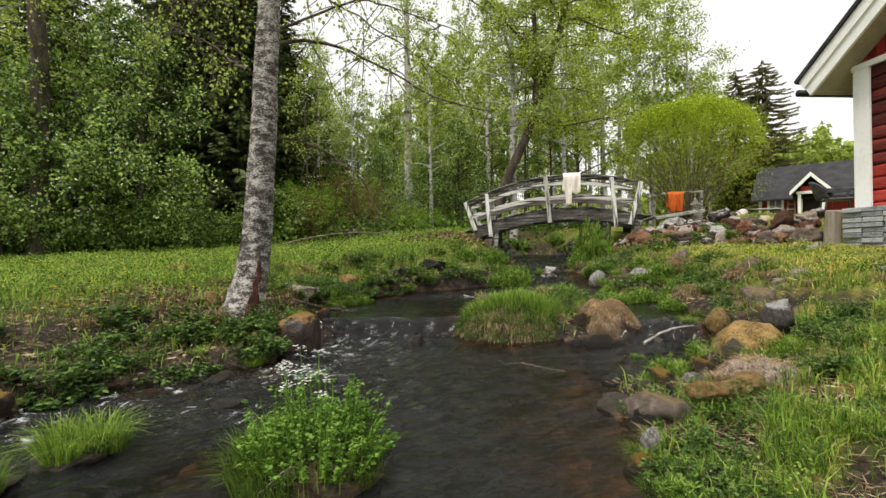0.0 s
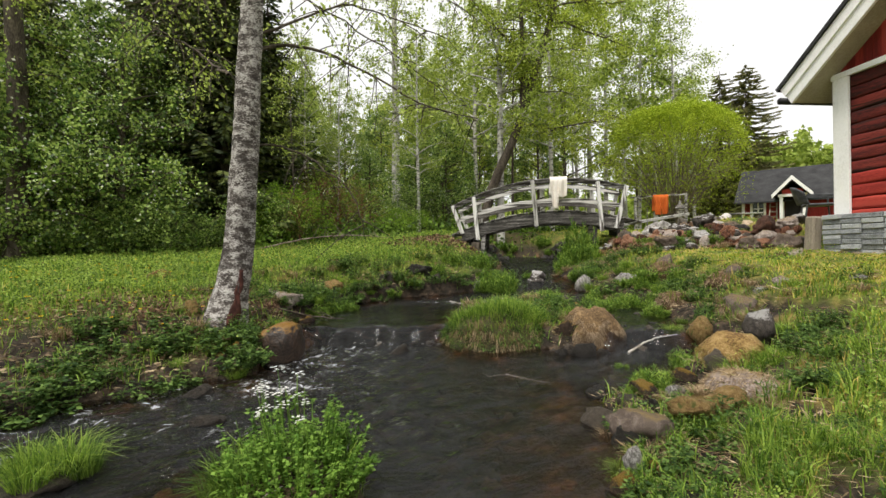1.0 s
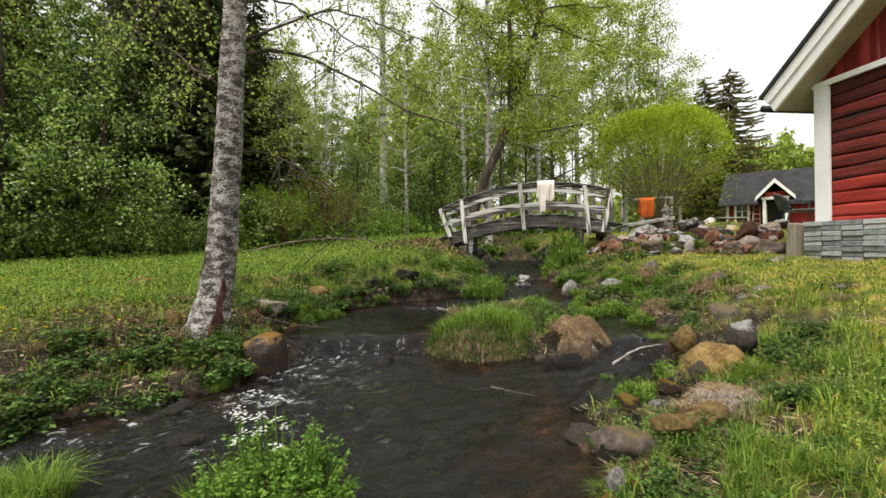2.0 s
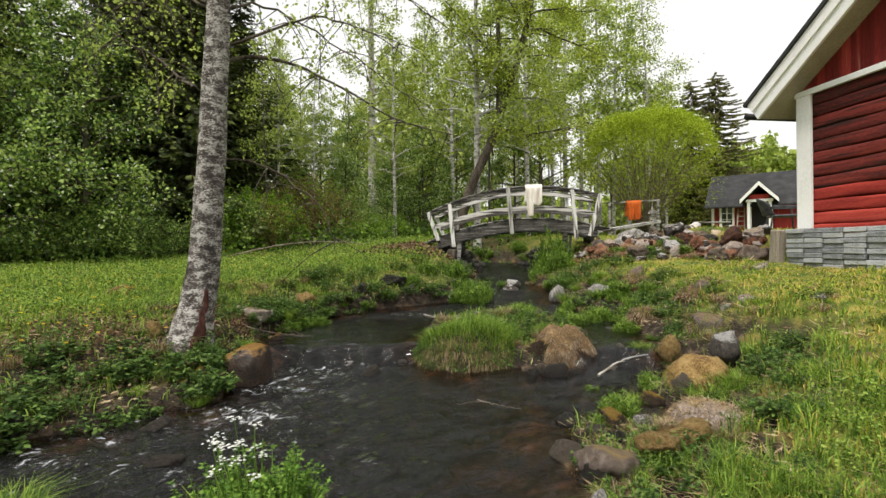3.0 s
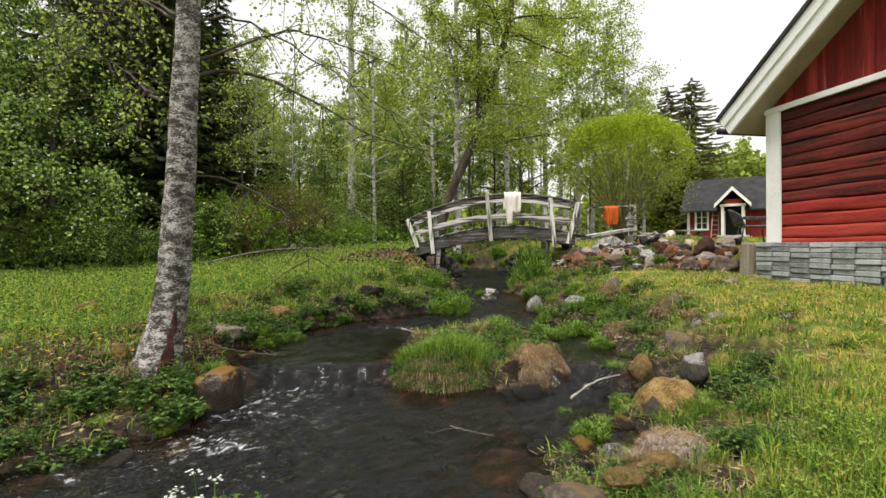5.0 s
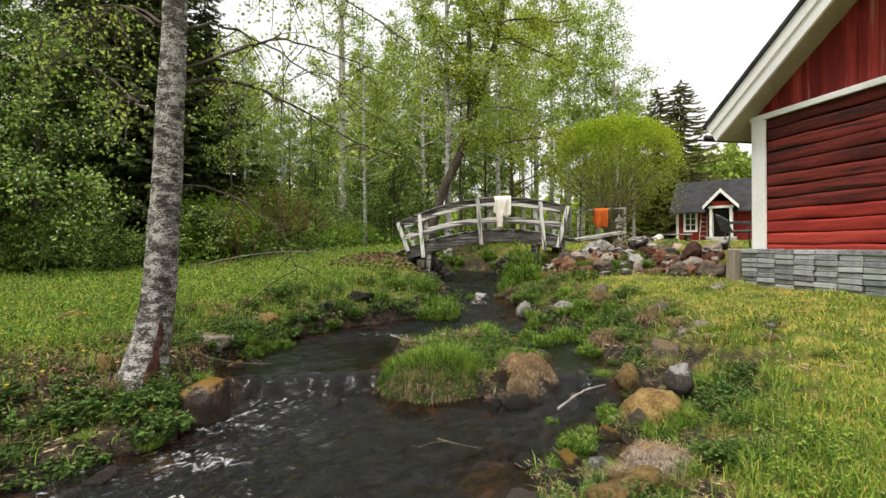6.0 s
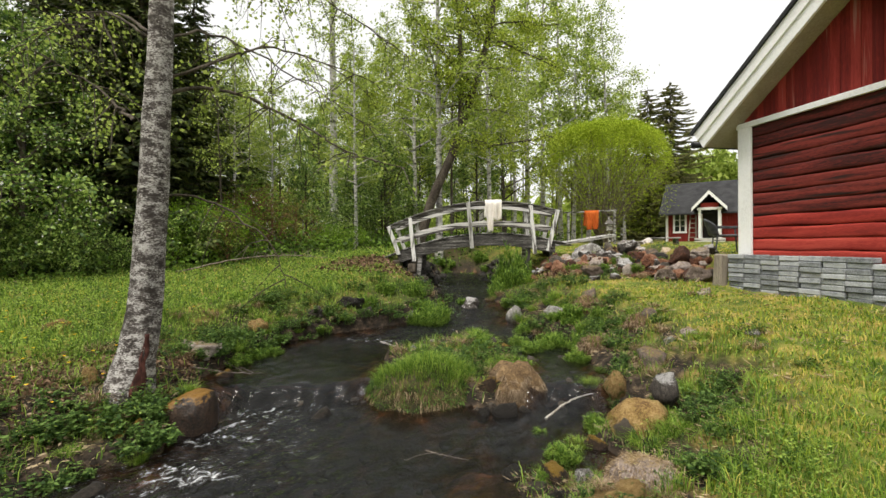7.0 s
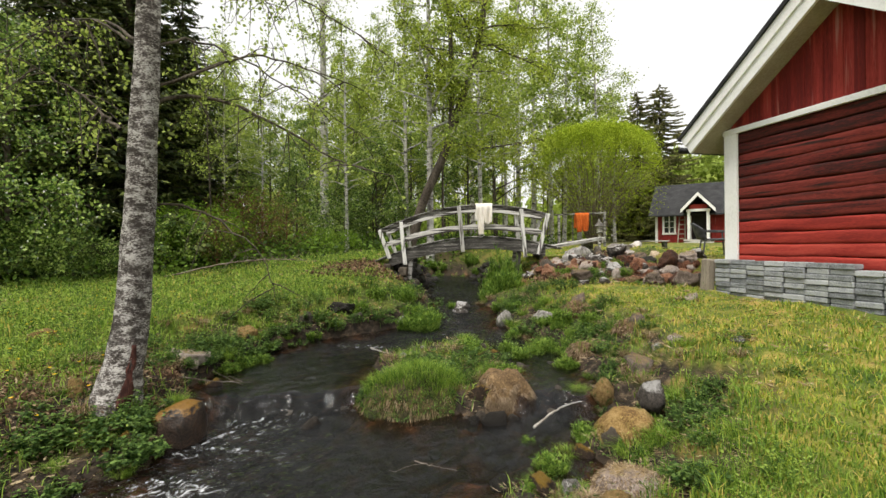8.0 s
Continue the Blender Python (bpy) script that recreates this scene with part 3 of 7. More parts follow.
def make_water():
    xs, ys = np.arange(-8, 5.2, 0.055), np.arange(-4.2, 18.5, 0.055)
    X, Y = np.meshgrid(xs, ys)
    fm = foam_at(X, Y)
    fast = np.clip(smooth(0.6, -0.6, X + 0.2 * (Y - 4)) * smooth(2.0, 3.5, Y) + smooth(6, 8, Y), 0, 1)
    rip = (0.006 + 0.016 * fast * smooth(6.4, 5.9, Y)) * (wob(X, Y, 4.6) + 0.8 * wob(X, Y, 9.5, 2) + 0.5 * wob(X, Y, 19, 4)) + fm * (0.024 * wob(X, Y, 8, 1) + 0.018 * wob(X, Y, 17, 3))
    Z = level(X, Y) + rip
    keep = (stream(X, Y) < 0.12) & (ground(X, Y) < Z + 0.1)
    k = len(xs)
    ok = (keep[:-1, :-1] & keep[1:, :-1] & keep[:-1, 1:] & keep[1:, 1:]).ravel()
    i = (np.arange(len(ys) - 1)[:, None] * k + np.arange(k - 1)[None]).ravel()[ok]
    f = np.stack([i, i + 1, i + k + 1, i + k], 1)
    used, f2 = np.unique(f, return_inverse=True)
    me = shade(mesh_np("water", np.stack([X, Y, Z], -1).reshape(-1, 3)[used], f2.reshape(-1, 4)))
    me.attributes.new("foam", "FLOAT", "POINT").data.foreach_set("value", fm.ravel()[used].astype(np.float32))
    rush = 0.28 + 0.72 * np.maximum(fast * smooth(6.3, 5.9, Y), smooth(8.0, 8.8, Y)) + 0.25 * smooth(6.2, 5.8, Y) * (1 - fast)
    depth = 0.2 + 0.6 * smooth(0.05, 0.28, Z - ground(X, Y))
    me.attributes.new("depth", "FLOAT", "POINT").data.foreach_set("value", depth.ravel()[used].astype(np.float32))
    me.attributes.new("rush", "FLOAT", "POINT").data.foreach_set("value", rush.ravel()[used].astype(np.float32))
    tagged(put("water", me, water_material()), "dark clear stream running over stones with white foam", "stream", kind="structure")


make_ground()
make_water()


# ---- arched footbridge ----
def make_bridge():
    L0, wide = 5.16, 1.45
    b = root("footbridge", (0.68, 14.5, 1.6), "grey weathered wooden arched footbridge with white railing posts over the stream", "bridge", turn=-12.3)

    def arch(u, lo, hi):
        """Height above the bridge's foot: lo at the ends, hi in the middle of the curve."""
        c = (u / L0 - 0.6) / 0.6
        return lo + (hi - lo) * (1 - c * c)

    def bent(name, lo, hi, y, deep, thick, u0, u1, mat, label=""):
        n = 22
        us = np.linspace(u0, u1, n)
        v = []
        for u in us:
            z = arch(u, lo, hi)
            v += [(u, y, z), (u, y + thick, z), (u, y + thick, z - deep), (u, y, z - deep)]
        f = [(0, 1, 2, 3), (4 * n - 1, 4 * n - 2, 4 * n - 3, 4 * n - 4)]
        for i in range(n - 1):
            for k in range(4):
                f.append((4 * i + k, 4 * i + 4 + k, 4 * i + 4 + (k + 1) % 4, 4 * i + (k + 1) % 4))
        bm = bmesh.new()
        vs = [bm.verts.new(p) for p in v]
        for q in f:
            bm.faces.new([vs[k] for k in q])
        bmesh.ops.recalc_face_normals(bm, faces=bm.faces[:])
        bmesh.ops.bevel(bm, geom=[e for e in bm.edges if len(e.link_faces) == 2 and e.calc_face_angle(0) > 1], offset=0.006, segments=1, affect="EDGES")
        return part(name, bm, mat, b, label, local=True)

    for y, inner in ((0.0, 1), (wide - 0.06, -1)):
        bent("arched_beam", 0.04, 0.68, y, 0.33, 0.07, 0.3, 5.02, M_deck_wood, "grey arched beam with long cracks")
        bent("top_rail", 0.93, 1.66, y + 0.03 * inner, 0.11, 0.035, 0.0, 5.14, M_grey_wood)
        bent("cap_rail", 0.965, 1.695, y - 0.02 * inner + (0 if inner > 0 else -0.05), 0.035, 0.11, -0.02, 5.2, M_deck_wood)
        bent("middle_rail", 0.5, 1.1, y + 0.045 * inner, 0.13, 0.035, 0.2, 5.02, M_grey_wood)
    # deck boards across
    n = 34
    for i in range(n):
        u = -0.12 + (L0 + 0.42) * i / (n - 1)
        z = arch(u, 0.06, 0.71)
        m = pose(u, wide / 2, z + 0.014, 0, -math.degrees(math.atan((arch(u + 0.05, 0.06, 0.71) - arch(u - 0.05, 0.06, 0.71)) / 0.1)), random.uniform(-0.6, 0.6))
        part("deck_board", block((0.142, wide + random.uniform(0.0, 0.1), 0.032), m, 0.005), M_deck_wood, b, local=True)
    # posts: splayed at the ends, top (u, z) and foot (u, z)
    for (u0, z0), (u1, z1) in (((0.03, 0.96), (0.34, 0.1)), ((0.69, 1.2), (0.81, -0.1)), ((2.45, 1.64), (2.56, 0.27)), ((4.3, 1.53), (4.42, 0.09)), ((5.1, 1.38), (4.8, 0.17))):
        for y in (-0.045, wide + 0.045):
            part("post", stick((u0, y, z0), (u1, y, z1), 0.115, 0.06, 0.008, (0, 1, 0)), M_white_post, b, "worn white post", local=True)
    for u, y in ((4.25, 0.1), (4.25, wide - 0.1), (1.0, 0.1), (1.0, wide - 0.1)):
        part("support_post", stick((u - 0.1, y, -0.75), (u, y, 0.35), 0.13, 0.12, 0.01), M_deck_wood, b, local=True)
    for u in (0.25, 0.75):
        part("sill_timber", block((0.24, wide + 0.3, 0.26), pose(u, wide / 2, -0.3 + 0.1 * (u < 0.5)), 0.03, 0.015, 3), M_dark_bark, b, "dark rotting timber", local=True)
    return b


def drape(name, material, m, width, front, back, label, folds=3, seed=1, short=0.6):
    """Cloth hung over a rail: its front and back falls, with folds."""
    r = random.Random(seed)
    nu, drop = 26, 22
    v = []
    for j in range(drop + 1):
        s = -back + (front + back) * j / drop
        for i in range(nu + 1):
            u = i / nu
            fold = 0.028 * math.sin(2 * math.pi * folds * u + seed) * min(1, abs(s) * 4) + 0.012 * math.sin(11 * u + 5 * s)
            pull = 1 - 0.22 * min(1, max(0, s) / front)
            x = (u - 0.5) * width * pull + 0.04 * s
            if s > 0:
                lim = front * (1.0 if u < 0.42 else (0.4 if u < 0.48 else short)) - 0.03 * math.sin(7 * u)
                y, z = -0.07 - fold, -min(s, lim)
            else:
                y, z = 0.07 + fold, s
            if abs(s) < 0.06:
                y = -0.07 * s / 0.06
                z = 0.012
            v.append((x, y, z))
    f = []
    for j in range(drop):
        for i in range(nu):
            a = j * (nu + 1) + i
            f.append((a, a + 1, a + nu + 2, a + nu + 1))
    me = shade(mesh_np(name, v, f))
    ob = put(name, me, material)
    ob.matrix_basis = m
    th = ob.modifiers.new("thickness", "SOLIDIFY")
    th.thickness, th.offset = 0.012, 0
    return tagged(ob, label, "towel")


make_bridge()
drape("white_towel", M_towel, pose(3.8, 13.8, 3.3, 0, 0, -12.3), 0.5, 0.95, 0.5, "cream white towel hung over the bridge railing", 3, 2)


# ---- log building ----
WX, WY, WS = 7.36, 8.155, 4.085   # gable wall's plane, its far and near corners
EAVE, RIDGE_Y, RIDGE_Z = 4.125, 6.12, 5.72
SKEW = pose(7.22, 8.25, 0, 0, 0, 4) @ pose(-7.22, -8.25, 0)   # the house stands a little askew


def make_log_house():
    h = root("log_house", (WX + 2.5, RIDGE_Y, 1.1), "red log outbuilding with white trim and black roof", "house")
    depth = 5.0
    # logs of the gable wall, rounded
    n = 12
    for i in range(n):
        z0 = 1.61 + (EAVE + 0.02 - 1.61) * i / n
        hh = (EAVE + 0.02 - 1.61) / n
        prof = [(0.01, 0.0), (-0.035, 0.003), (-0.06, 0.01), (-0.068, 0.02), (-0.072, 0.05), (-0.074, 0.1), (-0.072, 0.15), (-0.067, 0.172), (-0.058, 0.182), (-0.03, 0.19), (0.01, 0.193), (0.12, 0.193), (0.12, 0.0)]
        ny = 26
        v, f = [], []
        k = len(prof)
        for j in range(ny + 1):
            y = WS + 0.02 + (WY - WS - 0.04) * j / ny
            dz = 0.007 * math.sin(y * 2.1 + i * 1.7) + 0.005 * math.sin(y * 5 + i) + 0.003 * math.sin(y * 13 + 3 * i)
            for px, pz in prof:
                v.append((WX + px + 0.006 * math.sin(y * 3 + i * 2.3), y, z0 + pz * hh / 0.193 + dz))
        for j in range(ny):
            for q in range(k):
                a, c = j * k + q, j * k + (q + 1) % k
                f.append((a, c, c + k, a + k))
        me = shade(mesh_np("log", v, f))
        # the four lowest logs take the brighter red, the rest the darker one
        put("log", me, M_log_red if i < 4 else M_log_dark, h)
    # walls behind and the other sides
    part("inner_wall", block((0.1, WY - WS - 0.02, EAVE - 1.1), pose(WX + 0.18, RIDGE_Y, (EAVE + 1.1) / 2), 0), M_inside, h)
    for y in (WY - 0.07, WS + 0.07):
        part("side_wall", block((depth, 0.12, EAVE - 1.12), pose(WX + 0.24 + depth / 2, y, (EAVE + 1.1) / 2), 0.004), M_log_dark, h)
    part("back_wall", block((0.12, WY - WS - 0.28, EAVE - 1.12), pose(WX + depth + 0.16, RIDGE_Y, (EAVE + 1.1) / 2), 0.004), M_log_dark, h)
    part("foundation", block((depth, WY - WS + 0.1, 0.62), pose(WX + depth / 2 + 0.06, RIDGE_Y, 1.34), 0.02), M_paver, h)
    # corner boards
    for y in (WY + 0.0, WS):
        part("corner_board", block((0.05, 0.29, EAVE - 1.7), pose(WX - 0.115, y + (-0.05 if y > 6 else 0.05), (EAVE + 1.7) / 2), 0.006), M_white_paint, h, "white corner board")
        part("corner_board", block((0.2, 0.05, EAVE - 1.7), pose(WX + 0.01, y + (0.121 if y > 6 else -0.121), (EAVE + 1.7) / 2), 0.006), M_white_paint, h, "white corner board")
    part("trim_board", block((0.06, WY - WS + 0.24, 0.1), pose(WX - 0.12, RIDGE_Y, EAVE + 0.05), 0.006), M_white_paint, h, "white horizontal trim board")
    # upright gable boards
    slope = -0.7
    bw = 0.15
    y = WS + 0.06
    i = 0
    while y < WY - 0.02:
        y1 = min(y + bw, WY)
        zt = [RIDGE_Z - 0.02 + slope * abs(q - RIDGE_Y) for q in (y, y1)]
        zt = [max(q, EAVE + 0.12) for q in zt]
        x0, x1 = WX - 0.07 - 0.004 * (i % 2), WX - 0.04
        bm = bmesh.new()
        vs = [bm.verts.new(p) for p in ((x0, y, EAVE + 0.1), (x0, y1 - 0.006, EAVE + 0.1), (x0, y1 - 0.006, zt[1]), (x0, y, zt[0]),
                                        (x1, y, EAVE + 0.1), (x1, y1 - 0.006, EAVE + 0.1), (x1, y1 - 0.006, zt[1]), (x1, y, zt[0]))]
        for q in ((0, 1, 2, 3), (7, 6, 5, 4), (0, 4, 5, 1), (1, 5, 6, 2), (2, 6, 7, 3), (3, 7, 4, 0)):
            bm.faces.new([vs[k] for k in q])
        bmesh.ops.recalc_face_normals(bm, faces=bm.faces[:])
        part("gable_board", bm, M_board_red, h)
        y, i = y1, i + 1
    # roof: two slabs, soffits, verge boards
    xo = WX - 0.5
    for s in (1, -1):
        ye = RIDGE_Y + s * 2.6
        ze = RIDGE_Z + slope * 2.6
        nrm = Vector((0, -slope * s, 1)).normalized()
        a, b = Vector((0, RIDGE_Y, RIDGE_Z)), Vector((0, ye, ze))
        for name, mat, x0, x1, lo, hi in (("roof", M_roof, xo - 0.085, WX + depth + 0.5, 0.355, 0.425), ("soffit", M_soffit, xo + 0.035, WX + depth + 0.4, -0.02, 0.0)):
            bm = bmesh.new()
            vs = []
            for x in (x0, x1):
                for p, c in ((a, lo), (a, hi), (b, hi), (b, lo)):
                    q = p + (Vector((0, 0, 1.22 * c)) if p is a else nrm * c + Vector((0, 0.04 * s, 0.04 * slope)) * (name == "roof"))
                    vs.append(bm.verts.new((x, q.y, q.z)))
            for q in ((0, 1, 2, 3), (7, 6, 5, 4), (0, 4, 5, 1), (1, 5, 6, 2), (2, 6, 7, 3), (3, 7, 4, 0)):
                bm.faces.new([vs[k] for k in q])
            bmesh.ops.recalc_face_normals(bm, faces=bm.faces[:])
            part(name, bm, mat, h, "black roofing" if name == "roof" else "")
        for lo, hi, x0, x1 in ((-0.03, 0.185, xo - 0.02, xo + 0.03), (0.165, 0.35, xo - 0.05, xo - 0.022)):
            bm = bmesh.new()
            vs = []
            for x in (x0, x1):
                for p, c in ((a, lo), (a, hi), (b, hi), (b, lo)):
                    q = p + (Vector((0, 0, 1.22 * c)) if p is a else nrm * c)
                    vs.append(bm.verts.new((x, q.y, q.z)))
            for q in ((0, 1, 2, 3), (7, 6, 5, 4), (0, 4, 5, 1), (1, 5, 6, 2), (2, 6, 7, 3), (3, 7, 4, 0)):
                bm.faces.new([vs[k] for k in q])
            bmesh.ops.recalc_face_normals(bm, faces=bm.faces[:])
            part("verge_board", bm, M_white_paint, h, "white verge board")
        v, f = tube([(xo - 0.12, ye + 0.14 * s, ze + 0.06), (xo - 0.119, ye + 0.14 * s, ze + 0.06), (WX + depth + 0.5, ye + 0.14 * s, ze + 0.03)], [0.001, 0.065, 0.065], 12)
        put("gutter", shade(mesh_np("gutter", v, f)), M_metal_black, h, "black round gutter")
        part("eave_board", stick((xo + 0.035, ye + 0.05 * s, ze + 0.08), (WX + depth + 0.4, ye + 0.05 * s, ze + 0.08), 0.2, 0.03), M_metal_black, h, "black eave board")
    h.matrix_basis = SKEW @ h.matrix_basis
    return h


make_log_house()


def make_paver_stack():
    w = root("paver_stack", (WX - 0.2, 7.1, 1.1), "grey concrete pavers stacked dry along the house foundation", "stone wall")
    me = [bpy.data.meshes.new("paver") for _ in range(6)]
    for i, q in enumerate(me):
        bm = block((0.2, 0.335 + 0.01 * (i % 3), 0.081), None, 0.012, 0.005, i)
        bm.to_mesh(q)
        bm.free()
        q.materials.append(M_paver)
    r = random.Random(4)
    for c in range(13):
        y = 8.1 - 0.362 * c
        base = gz(WX - 0.25, y) - 0.06
        top = 1.745 if c < 2 else (1.735 if c < 7 else (1.65 if c < 9 else 1.56))
        z = top - 0.043
        while z > base:
            ob = new("paver", me[r.randrange(6)])
            ob.parent = w
            ob.matrix_parent_inverse = w.matrix_basis.inverted()
            ob.matrix_basis = pose(WX - 0.26 + r.uniform(-0.02, 0.02), y + r.uniform(-0.012, 0.012), z + r.uniform(-0.003, 0.003), r.uniform(-0.6, 0.6), 0, r.uniform(-2, 2))
            z -= 0.087
    w.matrix_basis = SKEW @ w.matrix_basis
    return w


make_paver_stack()


# ---- trees ----
def tree_base(name, seed, h, r0, bark, lean=(0.0, 0.0), sides=8, wobble=0.02, taper=0.75):
    rng = np.random.default_rng(seed)
    n = 12
    t = np.linspace(0, 1, n)
    p = np.zeros((n, 3))
    p[:, 2] = h * t - 0.25 * (t == 0)
    p[:, 0] = lean[0] * h * t ** 1.3 + np.cumsum(rng.normal(0, wobble * h / n, n)) * (t > 0)
    p[:, 1] = lean[1] * h * t ** 1.3 + np.cumsum(rng.normal(0, wobble * h / n, n)) * (t > 0)
    r = r0 * (1 - taper * t) * (1 + 0.35 * np.exp(-t * 22))
    r[-1] = r0 * 0.05
    return rng, p, r


def along(p, s):
    """Point at the fraction s of a polyline."""
    k = s * (len(p) - 1)
    i = min(int(k), len(p) - 2)
    return p[i] + (p[i + 1] - p[i]) * (k - i)


def broadleaf(name, seed, h, r0, bark, leaf, n_limb, low, reach, n_leaf, size, label, lean=(0, 0), rise=0.6, tuft=0.22, shape=0.8, droop=0.15, narrow=0.36):
    """A leafy tree at the origin: trunk, limbs and twigs, and a crown of many leaves in uneven tufts."""
    rng, p, r = tree_base(name, seed, h, r0, bark, lean)
    ob = root(name, (0, 0, 0), label, "tree")
    wood = [tube(p, r, 8)]
    tips = []
    for i in range(n_limb):
        s = low + (0.97 - low) * (i + rng.uniform(0, 0.8)) / n_limb
        a = 2.4 * i + rng.uniform(-0.5, 0.5)
        st = along(p, s)
        q = (s - low) / (1 - low)
        ln = reach * (1 - q) ** shape * rng.uniform(0.6, 1.15) + 0.25
        k = np.linspace(0, 1, 6)[:, None]
        d = np.array([[math.cos(a), math.sin(a), 0]])
        up = rise * rng.uniform(0.5, 1.3)
        limb = st + d * ln * k + np.array([[0, 0, 1]]) * ln * up * (k - 0.45 * k ** 2.2) + rng.normal(0, 0.04 * ln, (6, 3)) * k
        lr = max(0.006, min(0.4 * r0, 0.022 * ln + 0.004))
        wood.append(tube(limb, lr * (1 - 0.85 * k[:, 0]), 5))
        m = max(3, int(5 * ln / reach + 2))
        for j in range(m):
            ss = rng.uniform(0.3, 1.0)
            st2 = along(limb, ss)
            dd = unit((d + rng.normal(0, 0.7, (1, 3)) + np.array([[0, 0, 0.15]])))
            tl = ln * rng.uniform(0.2, 0.42)
            k2 = np.linspace(0, 1, 4)[:, None]
            tw = st2 + dd * tl * k2 - np.array([[0, 0, 1]]) * tl * 0.25 * k2 ** 2
            wood.append(tube(tw, lr * 0.35 * (1 - 0.8 * k2[:, 0]) + 0.002, 4))
            for kk in (0.25, 0.55, 0.8, 1.0):
                tips.append(along(tw, kk))
    v, f = join(wood)
    put("trunk", shade(mesh_np("trunk", v, f)), bark, ob, local=True)
    tips = np.array(tips)
    c = tips[rng.integers(0, len(tips), n_leaf)] + rng.normal(0, tuft, (n_leaf, 3)) * rng.uniform(0.2, 1.2, (n_leaf, 1))
    v, f = leaves(c, size, rng, droop, narrow)
    put("crown", mesh_np("crown", v, f), leaf, ob, local=True)
    return ob


def spruce(name, seed, h, r0, reach, n_whorl, label, low=0.06, power=0.85, thick=1.9, needles=None):
    rng, p, r = tree_base(name, seed, h, r0, M_dark_bark, wobble=0.006, taper=0.95)
    ob = root(name, (0, 0, 0), label, "tree")
    wood, cs, us, vs = [tube(p, r, 8)], [], [], []
    for i in range(n_whorl):
        s = low + (0.985 - low) * i / n_whorl
        for j in range(6):
            a = 2 * math.pi * j / 6 + rng.uniform(-0.5, 0.5) + i
            ln = reach * (1 - s) ** power * rng.uniform(0.6, 1.15) + 0.12
            k = np.linspace(0, 1, 5)[:, None]
            d = np.array([[math.cos(a), math.sin(a), 0]])
            br = along(p, min(0.985, max(0.02, s + rng.uniform(-1, 1) / n_whorl))) + d * ln * k + np.array([[0, 0, 1]]) * ln * (-0.32 * k + 0.22 * k ** 2.5)
            wood.append(tube(br, 0.02 * (1 - 0.8 * k[:, 0]) + 0.003, 3))
            m = int((10 + 22 * ln / reach) * thick)
            side = np.array([-math.sin(a), math.cos(a), 0])
            for q in range(m):
                ss = rng.uniform(0.12, 1.0)
                cs.append(along(br, ss))
                sg = 1 if q % 2 else -1
                u = d[0] * rng.uniform(0.2, 0.9) + side * sg * rng.uniform(0.2, 0.9) + np.array([0, 0, -rng.uniform(0.2, 0.8)])
                u = u / np.linalg.norm(u) * (0.15 + 0.2 * (1 - 0.5 * ss) * ln / reach) * rng.uniform(0.7, 1.2)
                us.append(u)
                vs.append(np.cross(u, rng.normal(size=3)))
    v, f = join(wood)
    put("trunk", shade(mesh_np("trunk", v, f)), M_dark_bark, ob, local=True)
    us = np.array(us)
    w = unit(np.array(vs)) * np.linalg.norm(us, axis=1)[:, None] * 0.2
    v, f = kites(np.array(cs), us, w)
    put("crown", mesh_np("crown", v, f), needles or M_spruce_leaf, ob, local=True)
    return ob


def stand(ob, x, y, s=1.0, turn=0.0, sz=None, sink=0.05):
    """Another copy of the tree, on the ground at (x, y)."""
    m = pose(x, y, gz(x, y) - sink, 0, 0, turn) @ Matrix.Diagonal((s, s, sz or s, 1))
    return copy_thing(ob, m)


def move(ob, x, y, s=1.0, turn=0.0, sink=0.05):
    ob.matrix_basis = pose(x, y, gz(x, y) - sink, 0, 0, turn) @ Matrix.Diagonal((s, s, s, 1))
    return ob


BIRCH_WORDS = "slender pale-barked birch with fresh yellow-green leaves"
ALDER_WORDS = "leafy alder with dark trunk and light green leaves"
BIRCH = [broadleaf("birch", 11, 15, 0.14, M_pale_bark, M_birch_leaf, 36, 0.28, 2.4, 9000, 0.1, BIRCH_WORDS, tuft=0.22),
         broadleaf("birch", 12, 14, 0.11, M_pale_bark, M_birch_leaf, 28, 0.4, 1.9, 6500, 0.1, BIRCH_WORDS, lean=(0.03, 0), tuft=0.28)]
FAR_BIRCH = [broadleaf("birch", 13, 15, 0.14, M_pale_bark, M_birch_leaf, 18, 0.25, 2.4, 3200, 0.18, BIRCH_WORDS, tuft=0.34),
             broadleaf("birch", 14, 14, 0.12, M_dark_bark, M_alder_leaf, 18, 0.3, 2.1, 3200, 0.18, ALDER_WORDS, tuft=0.34)]
POLE = [broadleaf("young_birch", 15, 13, 0.06, M_grey_bark, M_birch_leaf, 16, 0.42, 1.2, 1900, 0.11, "thin grey-stemmed young birch with a high sparse crown", tuft=0.26),
        broadleaf("young_birch", 16, 12, 0.055, M_dark_bark, M_birch_leaf, 16, 0.38, 1.2, 1900, 0.11, "thin dark-stemmed young birch with a sparse crown", lean=(0.03, 0), tuft=0.26)]
ALDER = [broadleaf("alder", 21, 11, 0.14, M_dark_bark, M_alder_leaf, 32, 0.22, 2.9, 10000, 0.11, ALDER_WORDS, lean=(0.05, 0.02), tuft=0.25),
         broadleaf("alder", 22, 8, 0.08, M_dark_bark, M_grove_leaf, 28, 0.12, 2.2, 8500, 0.1, "young alder with mid-green spring leaves", tuft=0.22)]
